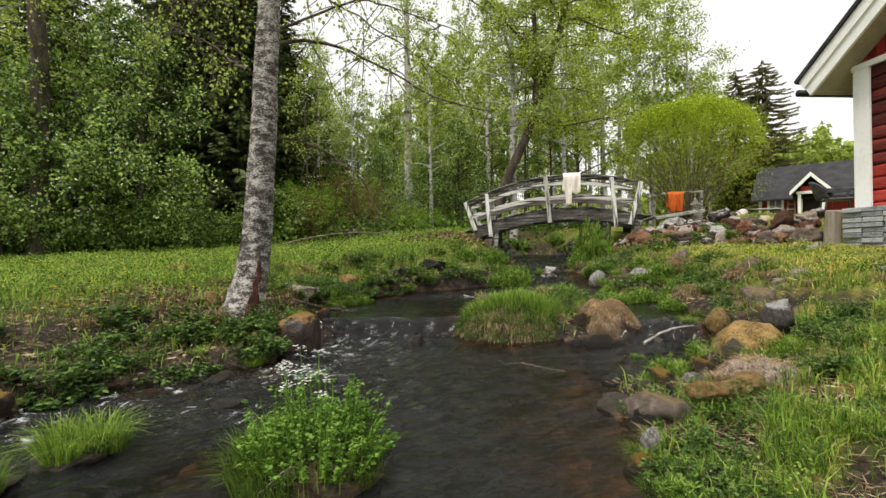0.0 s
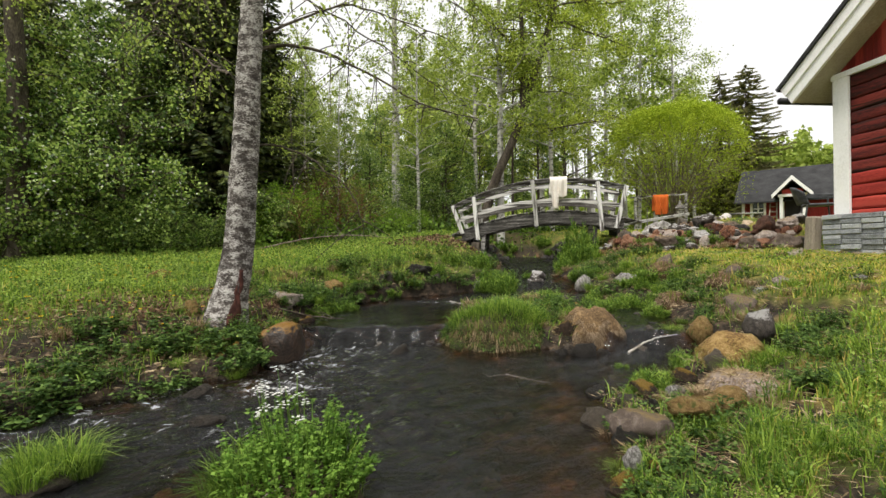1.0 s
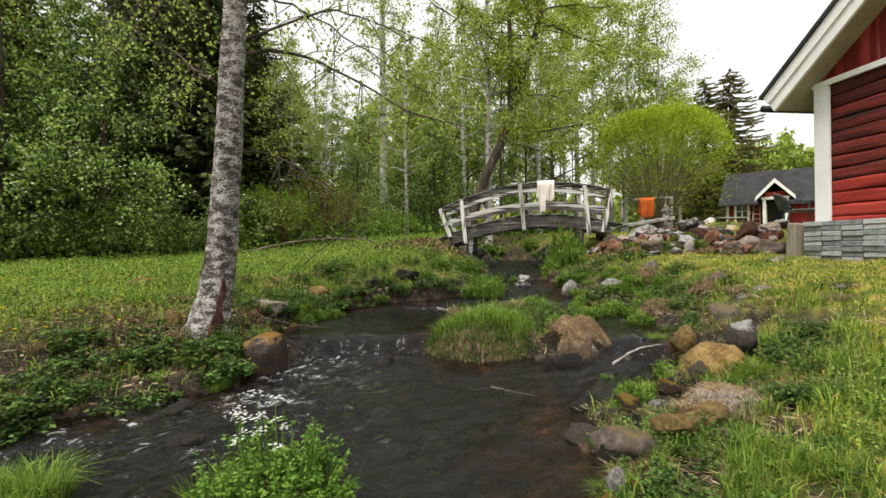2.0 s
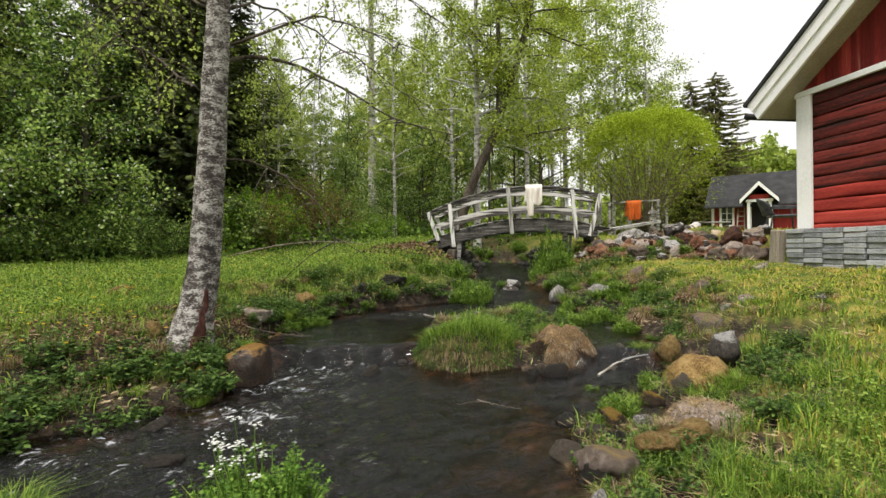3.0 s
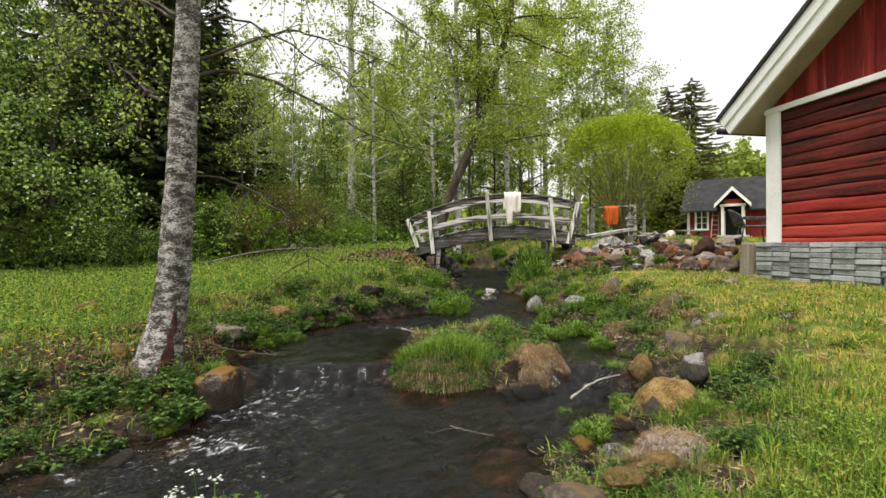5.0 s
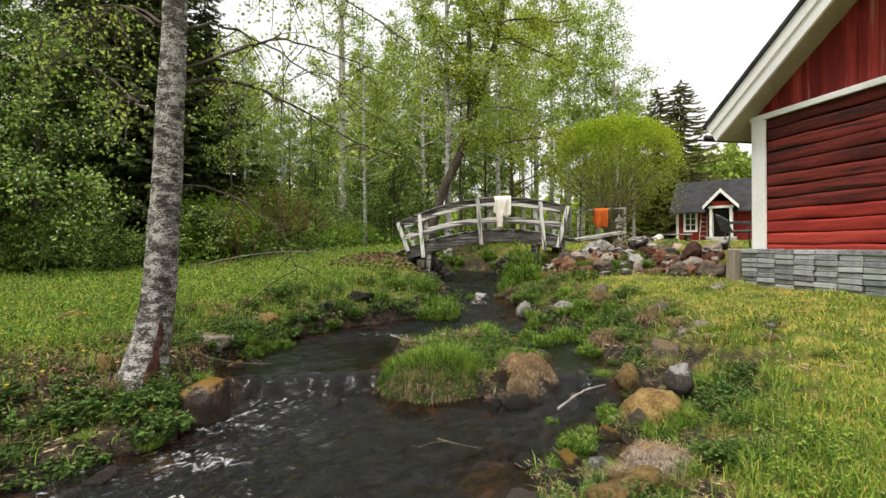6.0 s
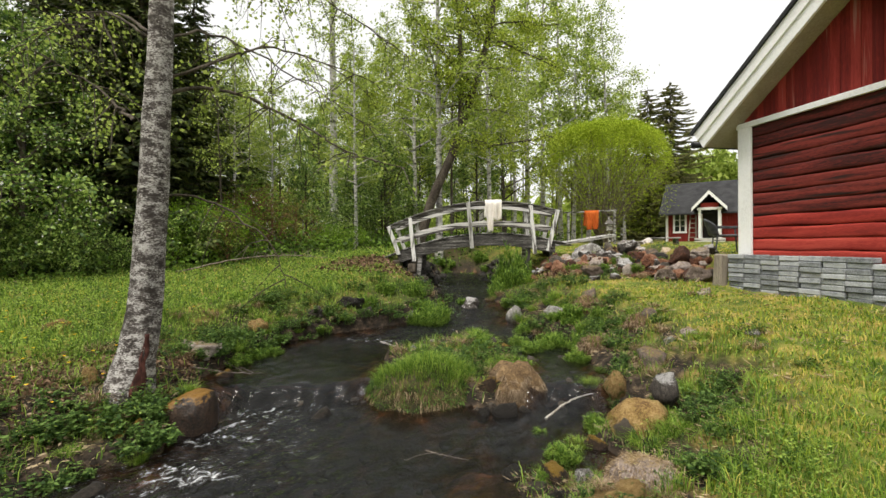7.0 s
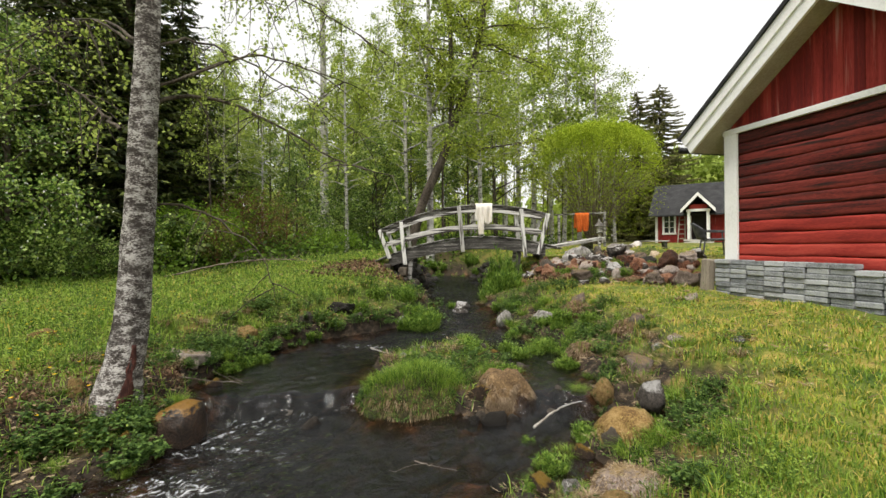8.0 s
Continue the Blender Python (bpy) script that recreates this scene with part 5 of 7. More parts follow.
def make_leaning_alder():
    """A dark alder that leans over the bridge and forks."""
    rng = np.random.default_rng(91)
    ob = root("alder", (2.0, 19.1, gz(2.0, 19.1)), "dark leaning forked alder with sparse bright spring leaves", "tree")
    wood, tips = [], []

    def stem(points, r0, r1):
        q = np.asarray(points, float)
        t = np.linspace(0, 1, 20)
        path = np.stack([np.interp(t, np.linspace(0, 1, len(q)), q[:, i]) for i in range(3)], 1)
        for _ in range(2):
            path[1:-1] = (path[:-2] + 2 * path[1:-1] + path[2:]) / 4
        wood.append(tube(path, r0 + (r1 - r0) * t, 9))
        return path

    main = stem([(2.0, 19.1, 1.6), (2.46, 18.9, 3.74), (3.04, 18.8, 4.8), (3.58, 18.8, 5.9), (3.92, 18.8, 7.15), (4.25, 18.8, 8.1), (4.6, 18.8, 9.1), (4.87, 18.8, 10.0), (5.1, 18.8, 10.9), (5.25, 18.75, 12.2), (5.3, 18.7, 14.5)], 0.2, 0.1)
    fork = stem([(3.7, 18.8, 6.4), (3.8, 18.85, 7.2), (3.83, 18.9, 8.3), (3.82, 18.9, 9.5), (3.8, 18.9, 10.6), (3.66, 18.9, 12.0), (3.5, 19.0, 13.6)], 0.14, 0.05)
    low = stem([(3.6, 18.8, 6.25), (4.09, 18.7, 6.13), (4.78, 18.5, 5.91), (6.19, 18.3, 6.1), (7.38, 18.2, 6.28)], 0.05, 0.015)
    arms = [stem([(3.82, 18.88, 8.5), (3.66, 18.85, 8.85), (3.32, 18.8, 9.5), (2.75, 18.7, 9.95), (2.3, 18.6, 10.5), (1.64, 18.5, 11.15)], 0.07, 0.02),
            stem([(3.8, 18.88, 7.8), (3.55, 18.8, 8.2), (3.2, 18.7, 8.6), (2.5, 18.6, 8.8)], 0.035, 0.012),
            stem([(4.92, 18.8, 10.15), (5.4, 18.6, 10.2), (6.0, 18.4, 9.8), (6.8, 18.2, 9.4), (7.9, 18.0, 8.85)], 0.06, 0.015),
            stem([(5.05, 18.8, 10.8), (5.42, 18.9, 11.05), (6.24, 19.0, 11.2), (7.2, 19.1, 11.15), (8.15, 19.2, 11.3)], 0.05, 0.015),
            stem([(4.9, 18.8, 10.0), (4.7, 18.7, 10.4), (4.37, 18.6, 11.0), (4.0, 18.5, 11.5)], 0.05, 0.02)]
    for path, lo, n in [(main, 0.42, 24), (fork, 0.2, 18), (low, 0.2, 12)] + [(arm, 0.25, 10) for arm in arms]:
        for i in range(n):
            st = along(path, lo + (1 - lo) * (i + rng.random()) / n * 0.99)
            a = rng.uniform(0, 2 * np.pi)
            ln = rng.uniform(0.9, 2.4) * (1 if path is main or path is fork else 0.5)
            k = np.linspace(0, 1, 6)[:, None]
            d = np.array([[math.cos(a), math.sin(a), rng.uniform(-0.1, 0.5)]])
            br = st + d * ln * k - np.array([[0, 0, 0.3]]) * ln * k ** 2 + rng.normal(0, 0.05, (6, 3)) * k
            wood.append(tube(br, 0.028 * (1 - 0.85 * k[:, 0]) + 0.003, 4))
            for j in range(5):
                s2 = along(br, rng.uniform(0.3, 1))
                tw = s2 + unit(rng.normal(size=(1, 3))) * rng.uniform(0.2, 0.6) * np.linspace(0, 1, 3)[:, None]
                wood.append(tube(tw, [0.006, 0.004, 0.002], 3))
                tips += [tw[1], tw[2]]
    v, f = join(wood)
    put("trunk", shade(mesh_np("trunk", v, f)), M_dark_bark, ob)
    c = np.repeat(np.array(tips), 16, 0)
    v, f = leaves(c + rng.normal(0, 0.16, c.shape), 0.085, rng, 0.1, 0.38)
    put("crown", mesh_np("crown", v, f), M_alder_leaf, ob)


make_leaning_alder()


def make_old_tree():
    ob = root("old_tree", (-11.9, 13.9, gz(-11.9, 13.9)), "thick old tree trunk with scaly brown bark by the lawn", "tree")
    rng = np.random.default_rng(81)
    z = np.linspace(-0.3, 16, 40)
    p = np.stack([0.08 * np.sin(z * 0.4), 0.05 * np.sin(z * 0.5), z], 1)
    v, f = tube(p, 0.3 * (1 - 0.04 * np.maximum(z, 0)) + 0.12 * np.exp(-(z + 0.3) * 3), 18)
    v[:, :2] += rng.normal(0, 0.008, (len(v), 2))
    put("trunk", shade(mesh_np("trunk", v, f)), M_dark_bark, ob, local=True)
    wood, tips = [], []
    for i in range(26):
        s = 0.35 + 0.6 * i / 26
        a = 2.4 * i
        ln = rng.uniform(1.0, 2.4)
        k = np.linspace(0, 1, 5)[:, None]
        br = along(p, s) + np.array([[math.cos(a), math.sin(a), -0.1]]) * ln * k
        wood.append(tube(br, 0.03 * (1 - 0.8 * k[:, 0]) + 0.003, 4))
        tips += [along(br, q) for q in rng.uniform(0.3, 1, 14)]
    v, f = join(wood)
    put("limbs", shade(mesh_np("limbs", v, f)), M_dark_bark, ob, local=True)
    tips = np.repeat(np.array(tips), 9, 0)
    v, f = leaves(tips + rng.normal(0, 0.25, tips.shape), 0.11, rng, 0.2, 0.36)
    put("crown", mesh_np("crown", v, f), M_birch_leaf, ob, local=True)


make_old_tree()


# ---- stones ----
def rock_mesh(seed, flat=0.7, sharp=0.25, detail=4):
    """A worn block: a ball cut by planes, then roughened."""
    r = random.Random(seed)
    cuts = []
    for _ in range(11):
        d = Vector((r.gauss(0, 1), r.gauss(0, 1), r.gauss(0, 0.8))).normalized()
        cuts.append((d, r.uniform(0.46, 0.84)))
    bm = bmesh.new()
    bmesh.ops.create_icosphere(bm, subdivisions=detail, radius=1)
    off = Vector((seed * 7.3, seed * 3.1, seed * 1.7))
    for v in bm.verts:
        n = v.co.normalized()
        d = min([1.0] + [h / n.dot(c) for c, h in cuts if n.dot(c) > 0.1])
        d *= 1 + 0.5 * sharp * noise.noise(n * 1.5 + off) + 0.34 * sharp * noise.noise(n * 4.1 + off) + 0.24 * sharp * noise.noise(n * 10 + off)
        v.co = n * d * 1.07
        v.co.z *= flat
    bmesh.ops.smooth_vert(bm, verts=bm.verts[:], factor=0.08, use_axis_x=True, use_axis_y=True, use_axis_z=True)
    me = bpy.data.meshes.new("rock")
    bm.to_mesh(me)
    bm.free()
    return shade(me)


ROCKS = [rock_mesh(i + 3, 0.66 + 0.05 * (i % 4), 0.4 + 0.1 * (i % 3)) for i in range(8)]
SMALL = [rock_mesh(i + 3, 0.66 + 0.05 * (i % 4), 0.34, 3) for i in range(8)]
LOOKS = {}


def rock(x, y, sx, sy, sz, material, label, i=0, turn=0.0, z=None, name="rock", group="", tilt=0.0):
    """A stone of its own: half sizes, bedded a little in what it lies on."""
    small = max(sx, sy) < 0.25
    key = (i % 8, material.name, small)
    if key not in LOOKS:
        LOOKS[key] = (SMALL if small else ROCKS)[i % 8].copy()
        LOOKS[key].materials.append(material)
    ob = new(name, LOOKS[key])
    zz = gz(x, y) + 0.12 * sz if z is None else z + 0.35 * sz
    ob.matrix_basis = pose(x, y, zz, tilt, tilt * 0.5, turn) @ Matrix.Diagonal((sx, sy, sz / 0.68, 1))
    return tagged(ob, label, "rock", group)


BEDDED = []   # stones that grass has grown round
for args in (
    
    (3.32, 4.7, 0.21, 0.18, 0.2, M_capped_rock, "dark stone with a pale top on the bank", 0, 70, 0.34),
    (1.98, 3.18, 0.34, 0.15, 0.1, M_yellow_moss, "flat stone under yellow moss on the bank", 3, 10, 0.13),
    (1.7, 3.02, 0.16, 0.14, 0.09, M_yellow_moss, "small stone with yellow moss on the bank", 5, 20, 0.18),
    (1.36, 2.98, 0.22, 0.17, 0.14, M_lichen, "pinkish grey stone with a dry grass cap", 5, 0, 0.06),
    (1.12, 2.6, 0.07, 0.06, 0.07, M_rock, "small grey stone at the water's edge", 7, 40, 0.04),
    (1.9, 3.65, 0.11, 0.1, 0.11, M_rock, "small purplish grey stone at the water's edge", 5, 80, 0.05),
    (4.86, 5.25, 0.16, 0.12, 0.05, M_rock, "flat grey stone in the lawn", 1, 30, None), (4.2, 5.9, 0.1, 0.09, 0.06, M_rock, "flat grey stone in the lawn", 3, 30, None),
    (6.0, 7.6, 0.2, 0.14, 0.08, M_lichen, "flat brown stone in the lawn", 6, 10, None),
    (1.04, 10.5, 0.24, 0.19, 0.2, M_rock, "smooth grey stone in the stream", 0, 70, 0.28), (0.55, 10.9, 0.2, 0.16, 0.16, M_wet_rock, "dark wet stone in the stream", 2, 70, 0.3),
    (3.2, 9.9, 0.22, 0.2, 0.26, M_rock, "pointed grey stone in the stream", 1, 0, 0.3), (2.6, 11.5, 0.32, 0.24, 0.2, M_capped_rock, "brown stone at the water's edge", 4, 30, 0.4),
    (3.95, 9.2, 0.28, 0.2, 0.16, M_rock, "pale grey stone among grass tufts", 5, 15, None), (4.5, 8.9, 0.28, 0.22, 0.24, M_lichen, "stone with a cap of dry grass", 6, 50, None),
    (4.55, 7.0, 0.24, 0.2, 0.18, M_lichen, "stone with a cap of dry grass", 3, 10, None), (3.75, 5.6, 0.22, 0.2, 0.22, M_lichen, "brown stone with dry grass on the bank", 2, 10, None),
    (3.1, 5.4, 0.16, 0.15, 0.17, M_yellow_moss, "stone under tan moss on the bank", 7, 60, None),
    (-2.2, 7.2, 0.32, 0.24, 0.18, M_lichen, "pinkish grey stone in the earthy bank", 5, 10, None), (-1.75, 6.75, 0.2, 0.16, 0.16, M_moss_rock, "mossy brown stone by the birch", 3, 10, None),
    (-2.85, 5.75, 0.14, 0.12, 0.12, M_yellow_moss, "small stone with tan moss at the birch's foot", 4, 100, None), (-2.75, 6.9, 0.3, 0.2, 0.12, M_lichen, "flat grey stone behind the birch", 6, 100, None),
    (-4.15, 7.4, 0.2, 0.16, 0.16, M_yellow_moss, "stone with orange moss in the lawn", 1, 0, None), (-1.75, 8.7, 0.26, 0.2, 0.2, M_yellow_moss, "stone with yellow moss on the bank", 2, 0, None),
    (-0.9, 9.5, 0.26, 0.2, 0.16, M_wet_rock, "dark wet stone under the bank", 3, 0, None), (-0.2, 10.1, 0.3, 0.2, 0.18, M_wet_rock, "dark wet stone under the bank", 5, 40, None),
    (0.1, 9.8, 0.18, 0.15, 0.14, M_wet_rock, "dark wet stone under the bank", 6, 10, None), (1.6, 10.2, 0.3, 0.16, 0.1, M_wet_rock, "dark wet stone in the stream", 2, 30, 0.27),
    (-0.6, 6.15, 0.42, 0.2, 0.2, M_wet_rock, "dark stone under the waterfall's lip", 4, 10, -0.13), (-1.15, 6.3, 0.3, 0.2, 0.2, M_wet_rock, "dark stone under the waterfall's lip", 1, 10, -0.12),
    (0.05, 5.95, 0.26, 0.2, 0.22, M_wet_rock, "dark stone under the waterfall's lip", 2, 10, -0.2), (-0.35, 5.6, 0.16, 0.14, 0.1, M_wet_rock, "dark wet stone in the rapids", 6, 10, 0.0),
    (1.75, 5.3, 0.2, 0.13, 0.12, M_wet_rock, "dark wet stone in the stream", 7, 10, -0.02), (2.3, 5.75, 0.22, 0.2, 0.16, M_wet_rock, "dark wet stone in the stream", 0, 10, 0.05),
    (-2.75, 4.75, 0.24, 0.2, 0.16, M_wet_rock, "dark wet stone under the bank", 0, 10, -0.02), (-2.1, 5.1, 0.2, 0.16, 0.2, M_moss_rock, "green mossy stone at the water's edge", 3, 10, 0.0),
    (-3.25, 3.3, 0.28, 0.2, 0.2, M_moss_rock, "green mossy stone in the rapids", 2, 30, -0.02), (-2.0, 4.2, 0.16, 0.13, 0.07, M_wet_rock, "dark wet stone in the rapids", 3, 30, -0.01),
    (-1.6, 3.5, 0.14, 0.11, 0.07, M_wet_rock, "dark wet stone in the rapids", 5, 30, -0.01),
):
    x, y, sx, sy, sz, mat, label, i, turn, z = args
    rock(x, y, sx, sy, sz, mat, label, i, turn, z)
    if mat is not M_wet_rock and "stream" not in label:
        BEDDED.append((x, y, max(sx, sy)))

# stones on the stream's bed
_r = random.Random(31)
for _ in range(90):
    x, y = _r.uniform(-2.5, 1.2), _r.uniform(2.0, 5.6)
    if float(stream(x, y)) < -0.25:
        s = _r.uniform(0.04, 0.13)
        rock(x, y, s, s * 0.8, s * 0.5, M_bed_stone, "brown pebble on the stream's bed", _r.randrange(8), _r.uniform(0, 360), name="pebble", group="pebbles in the stream")


# ---- heap of stones between the bridge and the log house ----
def stone_heap():
    r = random.Random(17)
    g = "stone heap by the bridge"
    for x, y, sx, sy, sz, mat, label, i, turn, z in (
        (7.0, 14.2, 0.52, 0.42, 0.42, M_rock, "large rounded grey boulder at the bridge's end", 0, 20, 1.42),
        (7.5, 10.4, 0.44, 0.3, 0.34, M_red_rock, "blocky reddish brown stone on the heap", 1, 30, 1.42),
        (7.22, 9.4, 0.36, 0.3, 0.3, M_lichen, "round pinkish tan boulder by the post", 5, 40, 1.08),
        (6.4, 11.6, 0.44, 0.3, 0.2, M_red_rock, "rusty red stone slab on the heap", 3, 5, 1.18),
        (7.1, 11.0, 0.4, 0.28, 0.3, M_red_rock, "rusty red stone on the heap", 4, 60, 1.28),
        (6.6, 10.9, 0.34, 0.26, 0.2, M_red_rock, "rusty red stone on the heap", 6, 0, 1.0),
        (6.85, 10.1, 0.3, 0.26, 0.22, M_lichen, "brown stone at the heap's foot", 6, 0, None),
        (5.0, 12.0, 0.22, 0.2, 0.17, M_lichen, "rounded pinkish stone on the heap", 5, 30, 1.08),
        (7.75, 13.0, 0.38, 0.26, 0.13, M_pale_rock, "pale flat stone on top of the heap", 5, 10, 1.9),
        (6.8, 12.4, 0.42, 0.26, 0.12, M_pale_rock, "pale flat stone on top of the heap", 7, 20, 1.5),
        (7.15, 12.8, 0.36, 0.22, 0.12, M_pale_rock, "pale flat stone on top of the heap", 1, 10, 1.7),
        (8.25, 13.0, 0.3, 0.2, 0.13, M_pale_rock, "pale flat stone on top of the heap", 3, 20, 1.93),
        (7.5, 12.2, 0.26, 0.2, 0.14, M_pale_rock, "pale flat stone on top of the heap", 2, 40, 1.72),
        (7.95, 11.6, 0.32, 0.22, 0.14, M_post_stone, "flat tan stone on the heap", 4, 20, 1.66),
    ):
        rock(x, y, sx, sy, sz, mat, label, i, turn, z, group=g)
    for k in range(240):
        t = r.random()
        x = 4.9 + 2.9 * t + r.gauss(0, 0.35)
        y = 12.9 - 2.7 * t + r.gauss(0, 0.7)
        if x > 8.3 or (y < 9.4 and x > 6.8) or float(stream(x, y)) < 0.1:
            continue
        s = r.uniform(0.12, 0.3)
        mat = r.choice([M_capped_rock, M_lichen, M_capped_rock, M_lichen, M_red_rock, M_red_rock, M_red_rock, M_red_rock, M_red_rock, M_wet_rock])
        word = {"granite": "small grey stone on the heap", "rusty_stone": "small rusty stone on the heap", "pale_topped_stone": "small dark stone with a pale top on the heap", "wet_stone": "small dark brown stone on the heap"}.get(mat.name, "small pinkish stone on the heap")
        rock(x, y, s, s * r.uniform(0.55, 0.9), s * r.uniform(0.38, 0.68), mat, word, r.randrange(8), r.uniform(0, 360), gz(x, y) + r.uniform(-0.1, 0.14) * s / 0.3, group=g, tilt=r.uniform(-24, 24))
    under = []
    for k in range(330):
        x, y = r.uniform(1.1, 5.0), r.uniform(13.6, 17.6)
        s = r.uniform(0.1, 0.24)
        me = SMALL[r.randrange(8)]
        co, tri = np.empty(len(me.vertices) * 3, np.float32), np.empty(len(me.loops), np.int32)
        me.vertices.foreach_get("co", co)
        me.loops.foreach_get("vertex_index", tri)
        a = np.array(pose(x, y, gz(x, y) + 0.08 * s, r.uniform(-15, 15), 0, r.uniform(0, 360)) @ Matrix.Diagonal((s, s * 0.8, s * 1.0, 1)))
        under.append((co.reshape(-1, 3) @ a[:3, :3].T + a[:3, 3], tri.reshape(-1, 3)))
    tagged(put("stones_under_bridge", shade(mesh_np("stones_under_bridge", *join(under))), M_wet_rock), "dark damp stones in the stream under the bridge", "stones", kind="stuff")
    for k in range(14):
        x, y = r.uniform(0.7, 1.9), r.uniform(12.8, 14.3)
        s = r.uniform(0.09, 0.2)
        rock(x, y, s, s * 0.8, s * 0.7, M_wet_rock, "dark brown stone on the bank by the bridge", r.randrange(8), r.uniform(0, 360), None, group="stones by the bridge")


stone_heap()


# ---- second house ----
def make_cottage():
    ax = math.degrees(math.atan2(-0.66, 0.75))
    h = root("cottage", (20.4, 30.2, gz(20.4, 30.2)), "dark red cottage with white trim, black roof and a porch", "house", turn=ax)
    ln, dp, ev, rg = 10.0, 5.6, 2.15, 4.15

    def slab(name, x0, x1, pts, mat, label=""):
        bm = bmesh.new()
        a = [bm.verts.new((x0, y, z)) for y, z in pts]
        b = [bm.verts.new((x1, y, z)) for y, z in pts]
        bm.faces.new(a)
        bm.faces.new(b[::-1])
        for i in range(len(pts)):
            j = (i + 1) % len(pts)
            bm.faces.new((a[i], b[i], b[j], a[j]))
        bmesh.ops.recalc_face_normals(bm, faces=bm.faces[:])
        return part(name, bm, mat, h, label, local=True)

    w0, w1, s0, s1 = 0.46, 1.14, 0.65, 1.85
    for x0, x1, z0, z1 in ((0, w0, 0, ev), (w1, ln, 0, ev), (w0, w1, 0, s0), (w0, w1, s1, ev)):
        part("wall", block((x1 - x0, 0.14, z1 - z0), pose((x0 + x1) / 2, 0, (z0 + z1) / 2), 0), M_board_red, h, local=True)
    slab("gable_wall", 0.0, 0.12, [(0.08, -0.3), (0.08, ev), (dp / 2, rg - 0.2), (dp, ev), (dp, -0.3)], M_board_red)
    slab("gable_wall", ln - 0.12, ln, [(0.08, -0.3), (0.08, ev), (dp / 2, rg - 0.2), (dp, ev), (dp, -0.3)], M_board_red)
    part("wall", block((ln, 0.14, ev), pose(ln / 2, dp, ev / 2), 0), M_board_red, h, local=True)
    part("plinth", block((ln, dp, 0.5), pose(ln / 2, dp / 2, -0.2), 0), M_rock, h, local=True)
    part("corner_board", block((0.16, 0.18, ev), pose(0.0, -0.03, ev / 2), 0.01), M_white_paint, h, "white corner board", local=True)
    k = (rg - ev) / (dp / 2)
    for s in (0, 1):
        ye = -0.55 if s == 0 else dp + 0.55
        pts = [(dp / 2, rg + 0.02), (dp / 2, rg + 0.12), (ye, ev - 0.55 * k + 0.12), (ye, ev - 0.55 * k + 0.02)]
        slab("roof", -0.45, ln + 0.45, pts, M_roof, "black roofing")
        pts = [(dp / 2, rg - 0.12), (dp / 2, rg + 0.02), (ye, ev - 0.55 * k + 0.02), (ye, ev - 0.55 * k - 0.12)]
        slab("barge_board", -0.44, -0.4, pts, M_roof)
    # window with frame, bars and panes
    win = part("window_frame", block((w1 - w0 + 0.2, 0.05, 0.13), pose((w0 + w1) / 2, -0.1, s0 - 0.03), 0.008), M_white_paint, h, "white window frame", local=True)
    for size, place in (((w1 - w0 + 0.24, 0.05, 0.13), ((w0 + w1) / 2, -0.1, s1 + 0.03)), ((0.13, 0.05, s1 - s0), (w0 - 0.02, -0.1, (s0 + s1) / 2)), ((0.13, 0.05, s1 - s0), (w1 + 0.02, -0.1, (s0 + s1) / 2)),
                        ((0.07, 0.05, s1 - s0), ((w0 + w1) / 2, -0.05, (s0 + s1) / 2)), ((w1 - w0, 0.04, 0.035), ((w0 + w1) / 2, -0.045, s0 + 0.4)), ((w1 - w0, 0.04, 0.035), ((w0 + w1) / 2, -0.045, s0 + 0.8))):
        part("window_bar", block(size, pose(*place), 0.006), M_white_paint, win, local=True)
    for i in range(2):
        for j in range(3):
            part("pane", block((0.29, 0.008, 0.36), pose(w0 + 0.17 + 0.34 * i, -0.01, s0 + 0.2 + 0.4 * j), 0), M_glass, win, local=True)
    # porch
    c, pw, pf = 2.65, 0.85, -1.5
    for s in (-1, 1):
        for q in (0, 1):
            part("porch_post", block((0.16, 0.16, 2.0), pose(c + s * (pw - 0.3), pf + 0.15 + 1.0 * q, 1.0), 0.01), M_white_paint, h, "white porch post", local=True)
        bm = bmesh.new()
        vs = []
        for y in (pf - 0.2, 1.6):
            for x, z in ((c, 3.1), (c, 3.21), (c + s * (pw + 0.1), 2.13), (c + s * (pw + 0.1), 2.02)):
                vs.append(bm.verts.new((x, y, z)))
        for q in ((0, 1, 2, 3), (7, 6, 5, 4), (0, 4, 5, 1), (1, 5, 6, 2), (2, 6, 7, 3), (3, 7, 4, 0)):
            bm.faces.new([vs[k2] for k2 in q])
        bmesh.ops.recalc_face_normals(bm, faces=bm.faces[:])
        part("porch_roof", bm, M_roof, h, "black roofing", local=True)
        bm = bmesh.new()
        vs = []
        for y in (pf - 0.25, pf - 0.205):
            for x, z in ((c, 2.98), (c, 3.23), (c + s * (pw + 0.14), 2.15), (c + s * (pw + 0.14), 1.92)):
                vs.append(bm.verts.new((x, y, z)))
        for q in ((0, 1, 2, 3), (7, 6, 5, 4), (0, 4, 5, 1), (1, 5, 6, 2), (2, 6, 7, 3), (3, 7, 4, 0)):
            bm.faces.new([vs[k2] for k2 in q])
        bmesh.ops.recalc_face_normals(bm, faces=bm.faces[:])
        part("porch_verge", bm, M_white_paint, h, "white verge board", local=True)
    part("porch_beam", block((2 * pw - 0.3, 0.12, 0.16), pose(c, pf + 0.1, 2.08), 0.01), M_white_paint, h, "white beam", local=True)
    part("porch_floor", block((2 * pw, 1.5, 0.3), pose(c, pf / 2, 0.05), 0.01), M_grey_wood, h, local=True)
